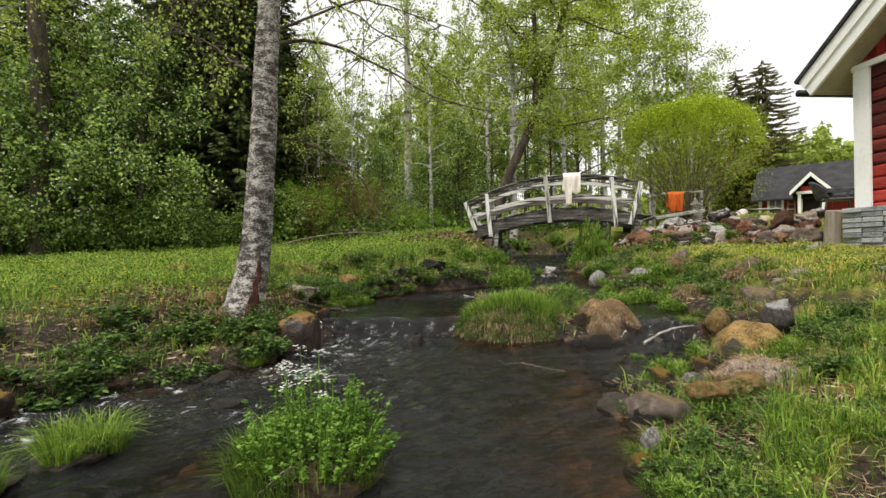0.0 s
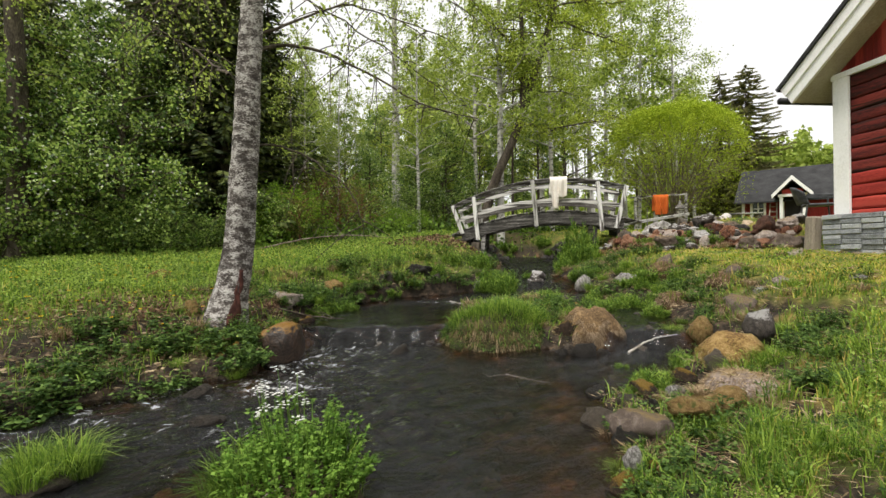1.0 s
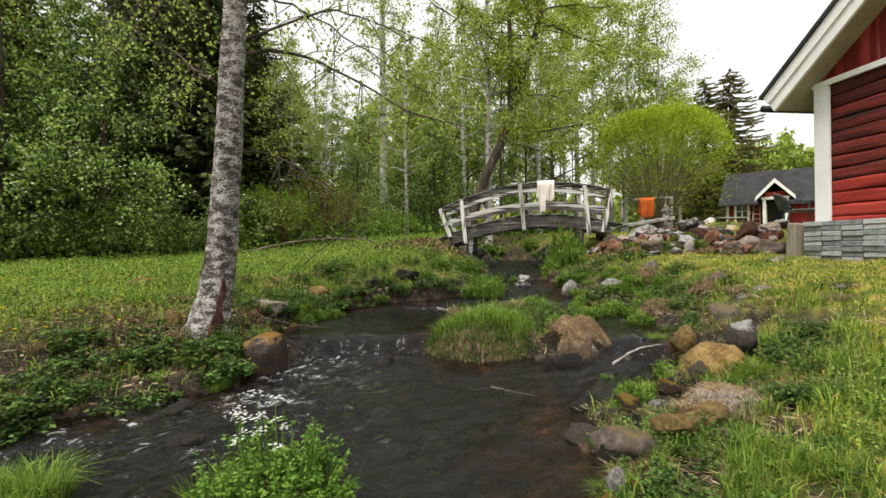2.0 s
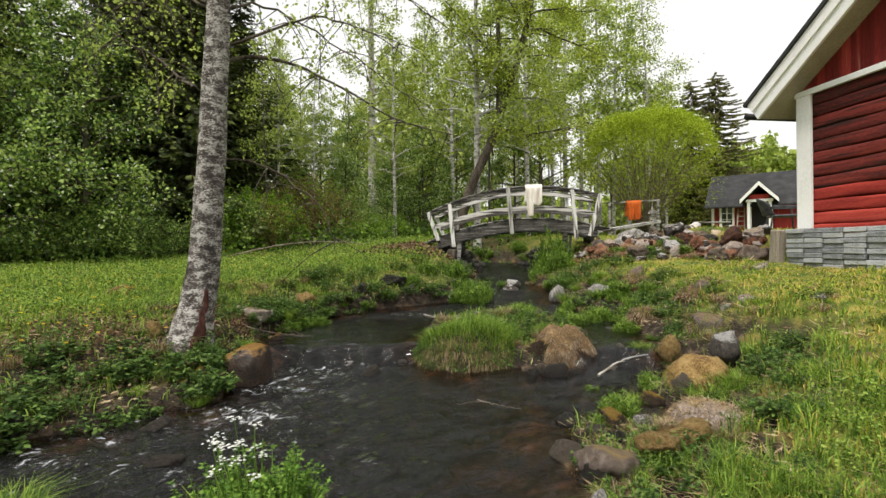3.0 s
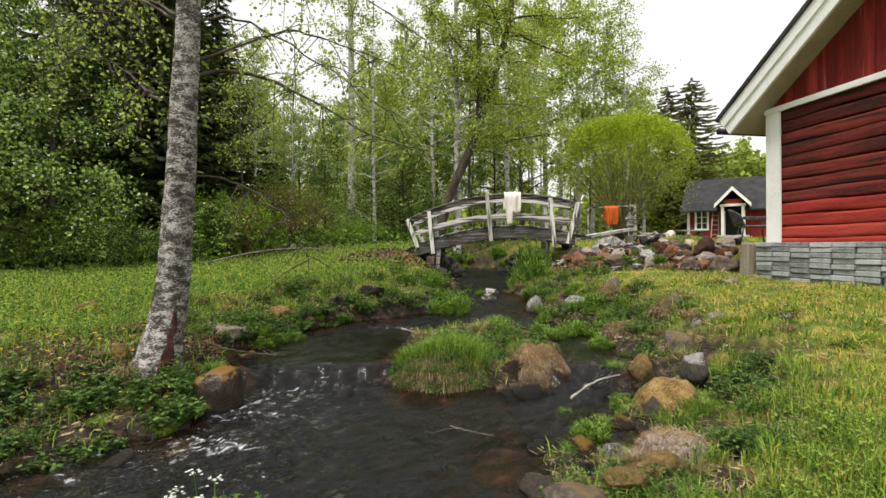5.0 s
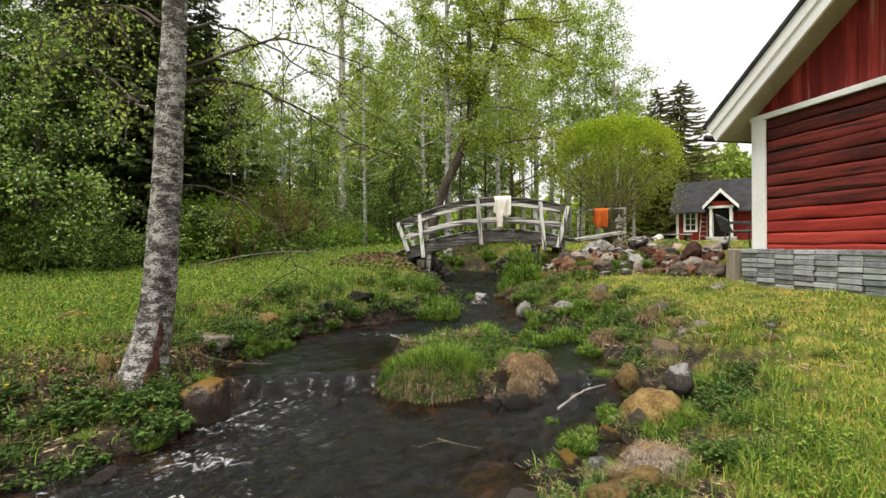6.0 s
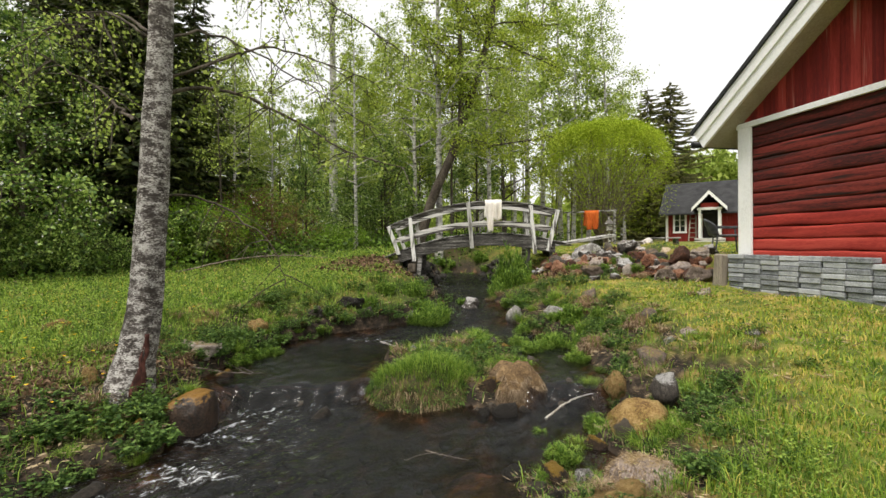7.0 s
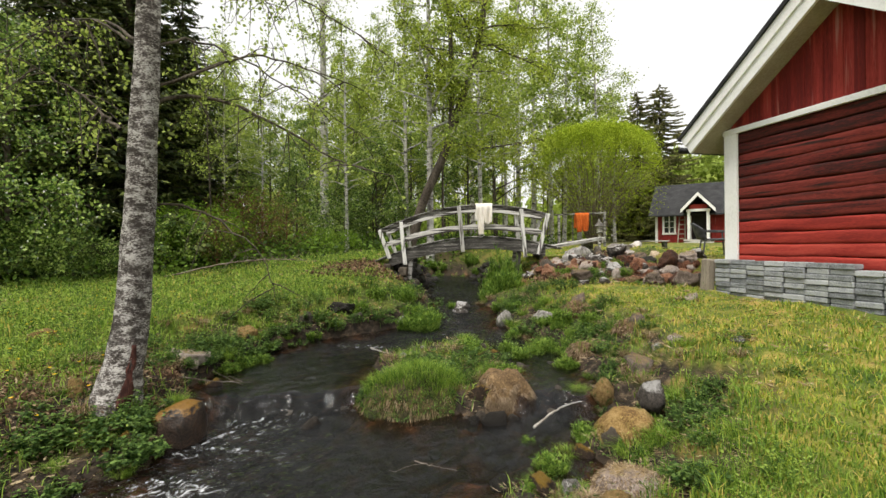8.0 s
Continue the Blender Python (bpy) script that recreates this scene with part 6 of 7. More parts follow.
    part("porch_gable", stick((c - 0.5, pf + 0.1, 2.3), (c + 0.5, pf + 0.1, 2.3), 0.3, 0.05), M_board_red, h, local=True)
    # near-black panel on the wall, painted as the porch opening's shade
    part("door", block((0.9, 0.05, 1.95), pose(c, -0.1, 1.15), 0.01), M_inside, h, "dark panel for the shaded porch opening", local=True)
    lad = root("ladder", (0, 0, 0), "wooden ladder leaning on the cottage's wall", "ladder")
    lad.matrix_basis = h.matrix_basis @ pose(1.62, -0.85, 0.0, 0, 0, 0)
    for s in (-0.22, 0.22):
        part("rail", stick((s, 0, 0), (s * 0.75, 0.7, 1.75), 0.07, 0.04), M_post, lad, local=True)
    for i in range(5):
        t = 0.15 + 0.18 * i
        part("rung", stick((-0.22, 0.7 * t, 1.75 * t), (0.22, 0.7 * t, 1.75 * t), 0.06, 0.04), M_post, lad, local=True)


make_cottage()


# ---- terrace: chair, table, posts, towel ----
def make_chair():
    x, y = 8.98, 10.7
    c = root("garden_chair", (x, y, gz(x, y)), "dark grey rattan garden armchair by the log house", "chair", turn=62)
    for sx in (-0.26, 0.26):
        for sy, lean in ((-0.24, -0.05), (0.24, 0.06)):
            part("leg", stick((sx, sy + lean, 0), (sx, sy, 0.62 if sy < 0 else 0.45), 0.035, 0.035), M_rattan, c, local=True)
        part("armrest", stick((sx, -0.3, 0.64), (sx, 0.26, 0.66), 0.05, 0.05, side=(1, 0, 0)), M_rattan, c, local=True)
    part("seat", block((0.52, 0.52, 0.06), pose(0, 0, 0.44), 0.02), M_rattan, c, local=True)
    v, f = [], []
    for j in range(7):
        for i in range(11):
            a = (i / 10 - 0.5) * 2.2
            h = 0.46 + 0.42 * j / 6
            rr = 0.3 + 0.06 * j / 6
            v.append((rr * math.sin(a), 0.06 + rr * math.cos(a) + 0.08 * j / 6, h - (0.16 * abs(i / 5 - 1) ** 2) * j / 6))
    for j in range(6):
        for i in range(10):
            a = j * 11 + i
            f.append((a, a + 1, a + 12, a + 11))
    ob = put("backrest", shade(mesh_np("backrest", v, f)), M_rattan, c, local=True)
    th = ob.modifiers.new("thickness", "SOLIDIFY")
    th.thickness = 0.025


make_chair()


def make_bench():
    x, y = 8.9, 13.2
    t = root("garden_bench", (x, y, gz(x, y)), "low dark wooden bench behind the stones", "bench", turn=-20)
    for k in range(3):
        part("seat_plank", block((0.9, 0.13, 0.035), pose(0, -0.14 + 0.14 * k, 0.27), 0.006), M_deck_wood, t, local=True)
    for sx in (-0.36, 0.36):
        part("leg", block((0.07, 0.38, 0.26), pose(sx, 0, 0.125), 0.006), M_deck_wood, t, local=True)


make_bench()


def make_stub():
    x, y = 7.03, 8.52
    ob = part("wooden_stub", stick((x, y, gz(x, y) - 0.1), (x + 0.03, y - 0.03, 1.74), 0.22, 0.18, 0.025, (1, 0, 0)), M_post, None)
    tagged(ob, "short tan wooden post at the house corner", "post")


make_stub()


def make_rack():
    r = root("drying_rail", (9.2, 20.9, gz(9.2, 20.9)), "thin dark wooden rail on two posts behind the bridge", "rail")
    for x, y in ((9.2, 20.9), (11.3, 20.55)):
        part("post", stick((x, y, gz(x, y) - 0.05), (x, y, 3.45), 0.1, 0.1), M_deck_wood, r)
    part("crossbar", stick((9.0, 20.93, 3.42), (11.4, 20.53, 3.5), 0.06, 0.06), M_deck_wood, r)
    drape("orange_towel", M_orange, pose(10.25, 20.72, 3.49, 0, 0, -10), 0.66, 0.9, 0.7, "orange towel hung over the rail", 4, 5, 0.92)
    lx, ly = 10.85, 20.2
    lan = root("garden_lantern", (lx, ly, gz(lx, ly)), "small grey garden lantern on a post", "lantern")
    part("post", stick((lx, ly, gz(lx, ly) - 0.05), (lx, ly, 2.5), 0.09, 0.09), M_grey_wood, lan)
    part("body", block((0.24, 0.24, 0.34), pose(lx, ly, 2.68), 0.04), M_grey_wood, lan)
    v, f = tube([(lx, ly, 2.86), (lx, ly, 2.95), (lx, ly, 3.08), (lx, ly, 3.2)], [0.22, 0.16, 0.05, 0.02], 8)
    put("cap", mesh_np("cap", v, f), M_rock, lan)
    w = root("boardwalk", (7.3, 15.2, 1.9), "sloping grey plank walk behind the boulder", "walkway")
    for i in range(5):
        part("plank", stick((5.7, 15.2 + 0.16 * i, 1.86), (8.2, 14.75 + 0.16 * i, 2.24), 0.09, 0.15, side=(0, 1, 0)), M_grey_wood if i else M_deck_wood, w)
    for x in (6.1, 7.9):
        part("trestle", block((0.12, 0.7, 0.5), pose(x, 15.45, 1.6 + 0.15 * (x - 6.1)), 0.01), M_deck_wood, w)


make_rack()


# ---- dead wood ----
def branch(name, points, r, twigs, seed, label, mat):
    g = np.random.default_rng(seed)
    q = np.asarray(points, float)
    tt = np.linspace(0, 1, 20)
    path = np.stack([np.interp(tt, np.linspace(0, 1, len(q)), q[:, i]) for i in range(3)], 1)
    for _ in range(2):
        path[1:-1] = (path[:-2] + 2 * path[1:-1] + path[2:]) / 4
    path += g.normal(0, 0.003 + 0.06 * r, path.shape)
    ws = [tube(path, r * (1 - 0.7 * tt), 7)]
    for j in range(twigs):
        st = along(path, g.uniform(0.2, 0.95))
        d = g.normal(size=3)
        d[2] = abs(d[2]) * 0.6
        k = np.linspace(0, 1, 5)[:, None]
        tw = st + d / np.linalg.norm(d) * g.uniform(0.15, 0.6) * k + g.normal(0, 0.02, (5, 3)) * k
        ws.append(tube(tw, 0.35 * r * (1 - 0.8 * k[:, 0]) + 0.001, 4))
    v, f = join(ws)
    return tagged(put(name, shade(mesh_np(name, v, f)), mat), label, "branch")


branch("driftwood", [(2.0, 4.72, 0.17), (2.2, 4.84, 0.24), (2.42, 4.98, 0.28), (2.7, 5.1, 0.28)], 0.015, 0, 1, "bare curved white stick over the water", M_twig)
branch("twig", [(0.72, 4.42, 0.07), (0.85, 4.36, 0.05), (1.1, 4.25, 0.02)], 0.006, 1, 2, "thin dead twig in the water", M_brown_twig)
branch("twig", [(0.35, 8.2, 0.34), (0.65, 7.85, 0.3), (1.05, 7.7, 0.32)], 0.014, 1, 3, "pale dead twig across the stream", M_twig)
branch("fallen_branch", [(-5.2, 14.2, gz(-5.2, 14.2) + 0.05), (-4.0, 14.6, 1.6), (-3.0, 14.9, 1.72), (-2.2, 15.1, 1.72), (-1.2, 15.3, 1.62)], 0.026, 16, 4, "long pale fallen branch at the lawn's edge", M_brown_twig)
branch("twig", [(-2.0, 6.3, 0.5), (-1.6, 6.5, 0.36), (-1.2, 6.6, 0.3)], 0.01, 3, 5, "thin dead twig by the birch", M_brown_twig)
branch("twig", [(-0.85, 2.1, 0.06), (-0.75, 2.15, 0.14), (-0.66, 2.2, 0.18)], 0.003, 0, 6, "bent dry stalk by the flowers", M_twig)


# ---- plants ----
def herb_mesh(seed, r, h, n_stem, leaf, per=9, broad=0.3, lift=(-0.45, 0.35)):
    """Upright leafy stems: nettles, meadowsweet and the like."""
    rng = np.random.default_rng(seed)
    wood, cs, us, vs = [], [], [], []
    for i in range(n_stem):
        a, q = rng.uniform(0, 2 * np.pi), r * math.sqrt(rng.random())
        b = np.array([q * math.cos(a), q * math.sin(a), -0.05])
        top = b + np.array([0.35 * q * math.cos(a), 0.35 * q * math.sin(a), h * rng.uniform(0.55, 1.1) * (1 - 0.35 * (q / r) ** 2)]) + np.append(rng.normal(0, 0.05 * h, 2), 0)
        k = np.linspace(0, 1, 4)[:, None]
        st = b + (top - b) * k
        wood.append(tube(st, [0.004, 0.0035, 0.003, 0.0015], 3))
        for j in range(per):
            s = rng.uniform(0.15, 1.0)
            aa = 2.4 * j + rng.uniform(-0.5, 0.5)
            for t in range(2):
                u = np.array([math.cos(aa + t * 3.1), math.sin(aa + t * 3.1), rng.uniform(*lift)])
                u = u / np.linalg.norm(u) * leaf * rng.uniform(0.6, 1.25)
                cs.append(along(st, s))
                us.append(u)
                vs.append(np.cross(u, np.array([rng.normal(0, 0.3), rng.normal(0, 0.3), 1.0])))
    us = np.array(us)
    w = unit(np.array(vs)) * np.linalg.norm(us, axis=1)[:, None] * broad
    return join(wood + [kites(np.array(cs), us, w, 0.4)])


def tuft_mesh(seed, r, h, n, w=0.004, lean=0.9):
    rng = np.random.default_rng(seed)
    a, q = rng.uniform(0, 2 * np.pi, n), r * np.sqrt(rng.random(n))
    c = np.stack([q * np.cos(a), q * np.sin(a), np.full(n, -0.04)], 1)
    out = np.stack([np.cos(a), np.sin(a), np.zeros(n)], 1)
    return blades(c, h, w, rng, lean, out)


HERBS = [mesh_np("herb", *herb_mesh(i, 0.24, 0.3, 26, 0.055)) for i in range(4)]
BROAD = [mesh_np("herb", *herb_mesh(20 + i, 0.26, 0.26, 24, 0.07, 8)) for i in range(3)]
TUFTS = [mesh_np("tuft", *tuft_mesh(i, 0.13, 0.2, 300, 0.003, 1.2)) for i in range(4)]
DARKTUFT = [mesh_np("tuft", *tuft_mesh(60 + i, 0.13, 0.2, 300, 0.003, 1.0)) for i in range(3)]
DRYTUFT = [mesh_np("tuft", *tuft_mesh(40 + i, 0.12, 0.2, 260, 0.0028, 1.1)) for i in range(3)]
FRESH = [mesh_np("herb", *herb_mesh(50 + i, 0.17, 0.34, 42, 0.075, 13, 0.11, (0.1, 1.3))) for i in range(3)]
for me in FRESH:
    me.materials.append(M_fresh)
for me in HERBS + BROAD:
    me.materials.append(M_herb)
for me in TUFTS:
    me.materials.append(M_grass)
for me in DARKTUFT:
    me.materials.append(M_bank_grass)
for me in DRYTUFT:
    me.materials.append(M_dry)
_p = random.Random(9)
COUNT, REST = {}, {}


def plant(kind, x, y, s, label, name, group="", z=None, sz=None):
    me = kind[_p.randrange(len(kind))]
    k = s * _p.uniform(0.88, 1.12)
    m = pose(x, y, gz(x, y) if z is None else z, 0, 0, _p.uniform(0, 360)) @ Matrix.Diagonal((k, k, k * (sz or 1), 1))
    COUNT[name] = COUNT.get(name, 0) + 1
    if COUNT[name] > 270:
        # past what one could count: joined below
        co = np.empty(len(me.vertices) * 3, np.float32)
        me.vertices.foreach_get("co", co)
        q = np.empty(len(me.loops), np.int32)
        me.loops.foreach_get("vertex_index", q)
        a = np.array(m)
        REST.setdefault(me.materials[0].name, []).append((co.reshape(-1, 3) @ a[:3, :3].T + a[:3, 3], q.reshape(-1, 4)))
        return None
    ob = new(name, me)
    ob.matrix_basis = m
    return tagged(ob, label, "plant", group)


# tall growth under the bridge and along the water
for x, y, s, sz in ((3.75, 13.0, 2.0, 2.0), (4.15, 13.2, 2.1, 2.5), (3.95, 12.6, 1.8, 1.9), (4.4, 12.9, 1.8, 2.2), (3.6, 12.5, 1.8, 1.2), (4.2, 12.3, 1.7, 1.1)):
    plant(FRESH, x, y, 0.75 * s, "tall leafy green nettles under the bridge", "nettle_clump", "nettles under the bridge", None, sz)
for x, y, s in ((2.3, 4.2, 0.45), (3.0, 8.7, 1.1), (3.5, 8.9, 1.0), (2.7, 8.3, 0.9), (3.6, 8.3, 1.0), (1.5, 11.0, 1.3), (1.9, 10.9, 1.2), (1.4, 11.7, 1.3),
                (0.9, 11.6, 1.1), (-1.9, 7.75, 1.1), (-2.2, 7.9, 1.0), (-1.7, 8.2, 0.9), (1.3, 6.6, 1.0), (1.75, 6.75, 1.0), (1.55, 6.3, 0.9), (2.2, 6.9, 0.9), (4.0, 7.6, 1.0), (4.2, 8.2, 0.8), (3.6, 5.9, 0.8), (3.4, 4.2, 0.8), (3.6, 4.5, 0.7),
                (0.3, 11.4, 1.0), (-0.2, 10.8, 1.0), (2.1, 12.3, 1.2), (1.5, 12.6, 1.1), (4.9, 10.2, 1.0), (3.5, 10.6, 1.1), (3.9, 11.2, 1.0), (6.0, 10.9, 0.9), (6.9, 11.5, 0.9), (5.6, 10.4, 0.9), (1.35, 3.15, 0.6), (1.1, 2.35, 0.6), (1.25, 2.2, 0.6), (1.4, 2.5, 0.55)):
    plant(HERBS, x, y, s, "leafy green herbs on the stream bank", "herb_clump", "herbs by the stream")
for x, y, s in ((-2.55, 5.2, 1.0), (-2.3, 5.15, 0.9), (-2.75, 5.0, 0.9), (-2.05, 5.35, 0.7), (-2.9, 5.3, 0.8), (-3.2, 4.7, 0.7), (-4.0, 4.0, 0.7), (-3.4, 5.0, 0.8), (-1.5, 6.9, 0.6), (-1.45, 5.75, 0.5)):
    plant(BROAD, x, y, s, "broad-leaved green herbs under the birch", "herb_clump", "herbs under the birch")
for i in range(150):
    x, y = _p.uniform(-2.6, 5.2), _p.uniform(2.0, 13.5)
    d = float(stream(x, y))
    if 0.0 < d < 0.9 and not (x > 6.6):
        if _p.random() < 0.72:
            plant(TUFTS, x, y, _p.uniform(0.5, 1.0), "tuft of fresh green grass on the bank", "grass_tuft", "grass tufts")
        else:
            plant(DRYTUFT, x, y, _p.uniform(0.5, 0.9), "tuft of dry brown grass on the bank", "dry_grass_tuft", "dry grass tufts")
for x, y, s in ((-2.2, 2.72, 0.85), (-2.05, 2.78, 0.9), (-2.3, 2.8, 0.75), (-1.93, 2.72, 0.6), (-2.12, 2.6, 0.8), (-2.35, 2.35, 0.6), (-2.2, 2.2, 0.7), (-2.5, 2.2, 0.7)):
    plant(DARKTUFT if s < 0.8 else TUFTS, x, y, s, "overhanging green grass tussock in the rapids", "grass_tuft", "grass tufts in the water", 0.05, 1.15)
rock(-2.12, 2.68, 0.26, 0.2, 0.1, M_wet_rock, "dark mossy stone under a grass tussock", 2, 20, -0.06)
rock(-2.35, 2.25, 0.26, 0.2, 0.1, M_wet_rock, "dark mossy stone under a grass tussock", 5, 70, -0.06)


# fresh upright clumps that stand out of the shallows
for x, y, s, sz in ((1.3, 10.4, 1.5, 1.3), (1.6, 10.0, 1.6, 1.4), (1.45, 9.75, 1.3, 1.2), (1.15, 9.85, 1.2, 1.1), (1.75, 10.5, 1.4, 1.3), (1.2, 11.2, 1.4, 1.2), (3.1, 8.85, 1.0, 0.9), (3.3, 9.1, 1.0, 0.9), (3.75, 8.9, 0.9, 0.8), (3.9, 8.5, 0.9, 0.8),
                    (3.3, 7.7, 1.1, 1.0), (3.55, 7.4, 1.0, 1.1), (3.75, 7.75, 1.0, 1.0), (3.45, 7.05, 0.9, 0.8), (2.62, 4.78, 0.7, 0.8), (1.95, 4.78, 0.5, 0.5), (1.62, 3.7, 0.6, 0.6),
                    (2.5, 11.9, 1.0, 0.9), (3.5, 11.2, 1.1, 0.9), (3.6, 10.4, 1.0, 0.8), (-1.35, 7.9, 1.0, 0.9), (-1.6, 7.7, 1.1, 1.0), (-1.75, 7.4, 0.9, 0.8), (-0.7, 9.25, 0.9, 0.8), (0.1, 10.2, 1.1, 1.0), (0.5, 10.9, 1.2, 1.0), (4.1, 4.3, 0.6, 0.6), (3.65, 4.15, 0.6, 0.6), (3.2, 3.7, 0.5, 0.5)):
    plant(FRESH, x, y, 0.85 * s, "fresh upright green herbs standing in the shallows", "herb_clump", "fresh clumps by the stream", max(gz(x, y), float(level(x, y)) - 0.04), sz)


# wild growth along both banks and in the shallow upper stream
for i in range(900):
    x, y = _p.uniform(-5.2, 5.0), _p.uniform(3.2, 13.2)
    d = float(stream(x, y))
    if x < -0.3 and 0.04 < d < 1.3 and y < 11.5 and _p.random() < 0.62 - 0.3 * (math.hypot((x + 3.2) / 0.9, (y - 5.5) / 0.6) < 1):
        u = _p.random()
        if u < 0.5:
            plant(HERBS, x, y, _p.uniform(0.5, 1.05), "leafy green herbs on the earthy bank", "herb_clump", "herbs on the bank")
        elif u < 0.8:
            plant(BROAD, x, y, _p.uniform(0.5, 0.95), "broad-leaved green herbs on the earthy bank", "herb_clump", "herbs on the bank")
        else:
            plant(DRYTUFT, x, y, _p.uniform(0.5, 0.9), "tuft of dry brown grass on the bank", "dry_grass_tuft", "dry grass tufts")
    elif x > 1.2 and y > 7.2 and -0.15 < d < 0.9 and _p.random() < 0.34:
        u = _p.random()
        z = max(gz(x, y), float(level(x, y)) - 0.04)
        kind, nm, word = (TUFTS, "grass_tuft", "tuft of fresh green grass in the shallows") if u < 0.45 else ((FRESH, "herb_clump", "leafy green herbs in the shallows") if u < 0.8 else (DRYTUFT, "dry_grass_tuft", "tuft of dry brown grass in the shallows"))
        plant(kind, x, y, _p.uniform(0.55, 1.2), word, nm, "growth in the upper stream", z)
# the stony strip between water and lawn: clumps of everything with dark gaps
for i in range(1500):
    x, y = _p.uniform(0.8, 6.2), _p.uniform(2.0, 11.5)
    k = float(rugged(np.array(x), np.array(y), stream(np.array(x), np.array(y))))
    if _p.random() < 0.24 * k * (1.4 if y > 4.6 else 0.8):
        u = _p.random()
        kind, nm, word, lo, hi = ((HERBS, "herb_clump", "leafy dark green herbs among the stones", 0.45, 0.85) if u < 0.46 else (TUFTS, "grass_tuft", "tuft of green grass among the stones", 0.5, 1.0) if u < 0.66
                                  else (DRYTUFT, "dry_grass_tuft", "tuft of dry brown grass among the stones", 0.45, 0.85) if u < 0.8 and y > 4 else (HERBS, "herb_clump", "leafy dark green herbs among the stones", 0.35, 0.6))
        plant(kind, x, y, _p.uniform(lo, hi), word, nm, "growth among the stones")
    elif _p.random() < 0.05 * k and y > 4.6 and float(stream(x, y)) < 1.2:
        s = _p.uniform(0.06, 0.13)
        rock(x, y, s, s * 0.8, s * 0.7, _p.choice([M_rock, M_lichen, M_moss_rock, M_lichen]), "small weathered stone in the overgrown bank", _p.randrange(8), _p.uniform(0, 360), None, group="stones in the bank")
# herbs between the heap's stones
for i in range(9):
    t = _p.random()
    plant(HERBS, 5.0 + 2.6 * t + _p.gauss(0, 0.3), 12.6 - 2.4 * t + _p.gauss(0, 0.5), _p.uniform(0.35, 0.7), "green herbs between the heap's stones", "herb_clump", "herbs on the stone heap")
for i in range(26):
    t = _p.random()
    x, y = 4.9 + 2.3 * t + _p.gauss(0, 0.3), 12.4 - 2.2 * t + _p.gauss(0, 0.45)
    kind, nm, word = (DRYTUFT, "dry_grass_tuft", "mat of dead grass between the heap's stones") if _p.random() < 0.65 else (FRESH, "herb_clump", "fresh green herbs between the heap's stones")
    plant(kind, x, y, _p.uniform(0.5, 0.9), word, nm, "growth on the stone heap", gz(x, y) + 0.08)
for i in range(9):
    x, y = _p.uniform(1.4, 4.8), _p.uniform(17.5, 19.0)
    plant(FRESH, x, y, _p.uniform(0.9, 1.5), "fresh green herbs behind the bridge", "herb_clump", "growth behind the bridge")
# grass grown round the bedded stones
for x, y, s in BEDDED:
    if s > 0.15:
        plant(DRYTUFT, x - 0.3 * s, y + 0.2 * s, 1.6 * s, "mat of dry grass on a stone", "dry_grass_tuft", "growth round the stones", gz(x, y) + 0.12, 0.5)
    for k in range(5):
        a = _p.uniform(0, 6.28)
        q = s * _p.uniform(0.85, 1.15)
        xx, yy = x + q * math.cos(a), y + q * math.sin(a)
        if float(stream(xx, yy)) < -0.05:
            continue
        kind, nm, word = ((TUFTS, "grass_tuft", "small tuft of green grass against a stone"), (HERBS, "herb_clump", "small green herbs against a stone"), (DRYTUFT, "dry_grass_tuft", "small tuft of dry grass against a stone"))[_p.randrange(3)]
        plant(kind, xx, yy, _p.uniform(0.3, 0.55), word, nm, "growth round the stones")
# clumps rooted in the shallow right branch
for x, y, s in ((2.55, 4.72, 0.8), (2.25, 4.45, 0.55), (1.95, 4.15, 0.7), (1.75, 3.95, 0.55), (2.9, 5.6, 0.6), (2.4, 6.6, 0.6), (3.2, 6.6, 0.7), (2.75, 7.3, 0.8), (3.1, 7.6, 0.9), (2.7, 7.9, 0.8), (3.4, 7.9, 0.8)):
    plant(TUFTS if s < 0.65 else FRESH, x, y, s, "green clump rooted in the shallow water", "herb_clump", "clumps in the shallows", max(gz(x, y), float(level(x, y)) - 0.03))
for x, y, s, i in ((2.45, 5.45, 0.16, 1), (2.7, 5.7, 0.14, 3), (2.3, 6.1, 0.18, 5), (2.95, 6.1, 0.16, 2), (2.6, 6.9, 0.2, 6), (3.1, 6.9, 0.16, 4), (2.0, 5.35, 0.13, 7), (2.75, 5.15, 0.14, 0), (1.5, 4.95, 0.14, 2)):
    rock(x, y, s, s * 0.8, s * 0.7, M_wet_rock, "dark wet stone in the shallow branch", i, 40 * i, float(level(x, y)) - 0.04 - 0.5 * s, group="stones in the shallows")
for i in range(420):
    x, y = _p.uniform(0.9, 3.8), _p.uniform(2.2, 7.6)
    d = float(stream(x, y))
    if -0.12 < d < 0.3 and _p.random() < 0.42:
        s = _p.uniform(0.07, 0.17)
        rock(x, y, s, s * 0.8, s * 0.8, _p.choice([M_wet_rock, M_wet_rock, M_moss_rock]), "dark damp stone at the water's edge", _p.randrange(8), _p.uniform(0, 360), max(gz(x, y), float(level(x, y)) - 0.05) - 0.3 * s, group="stones along the shore", tilt=_p.uniform(-20, 20))
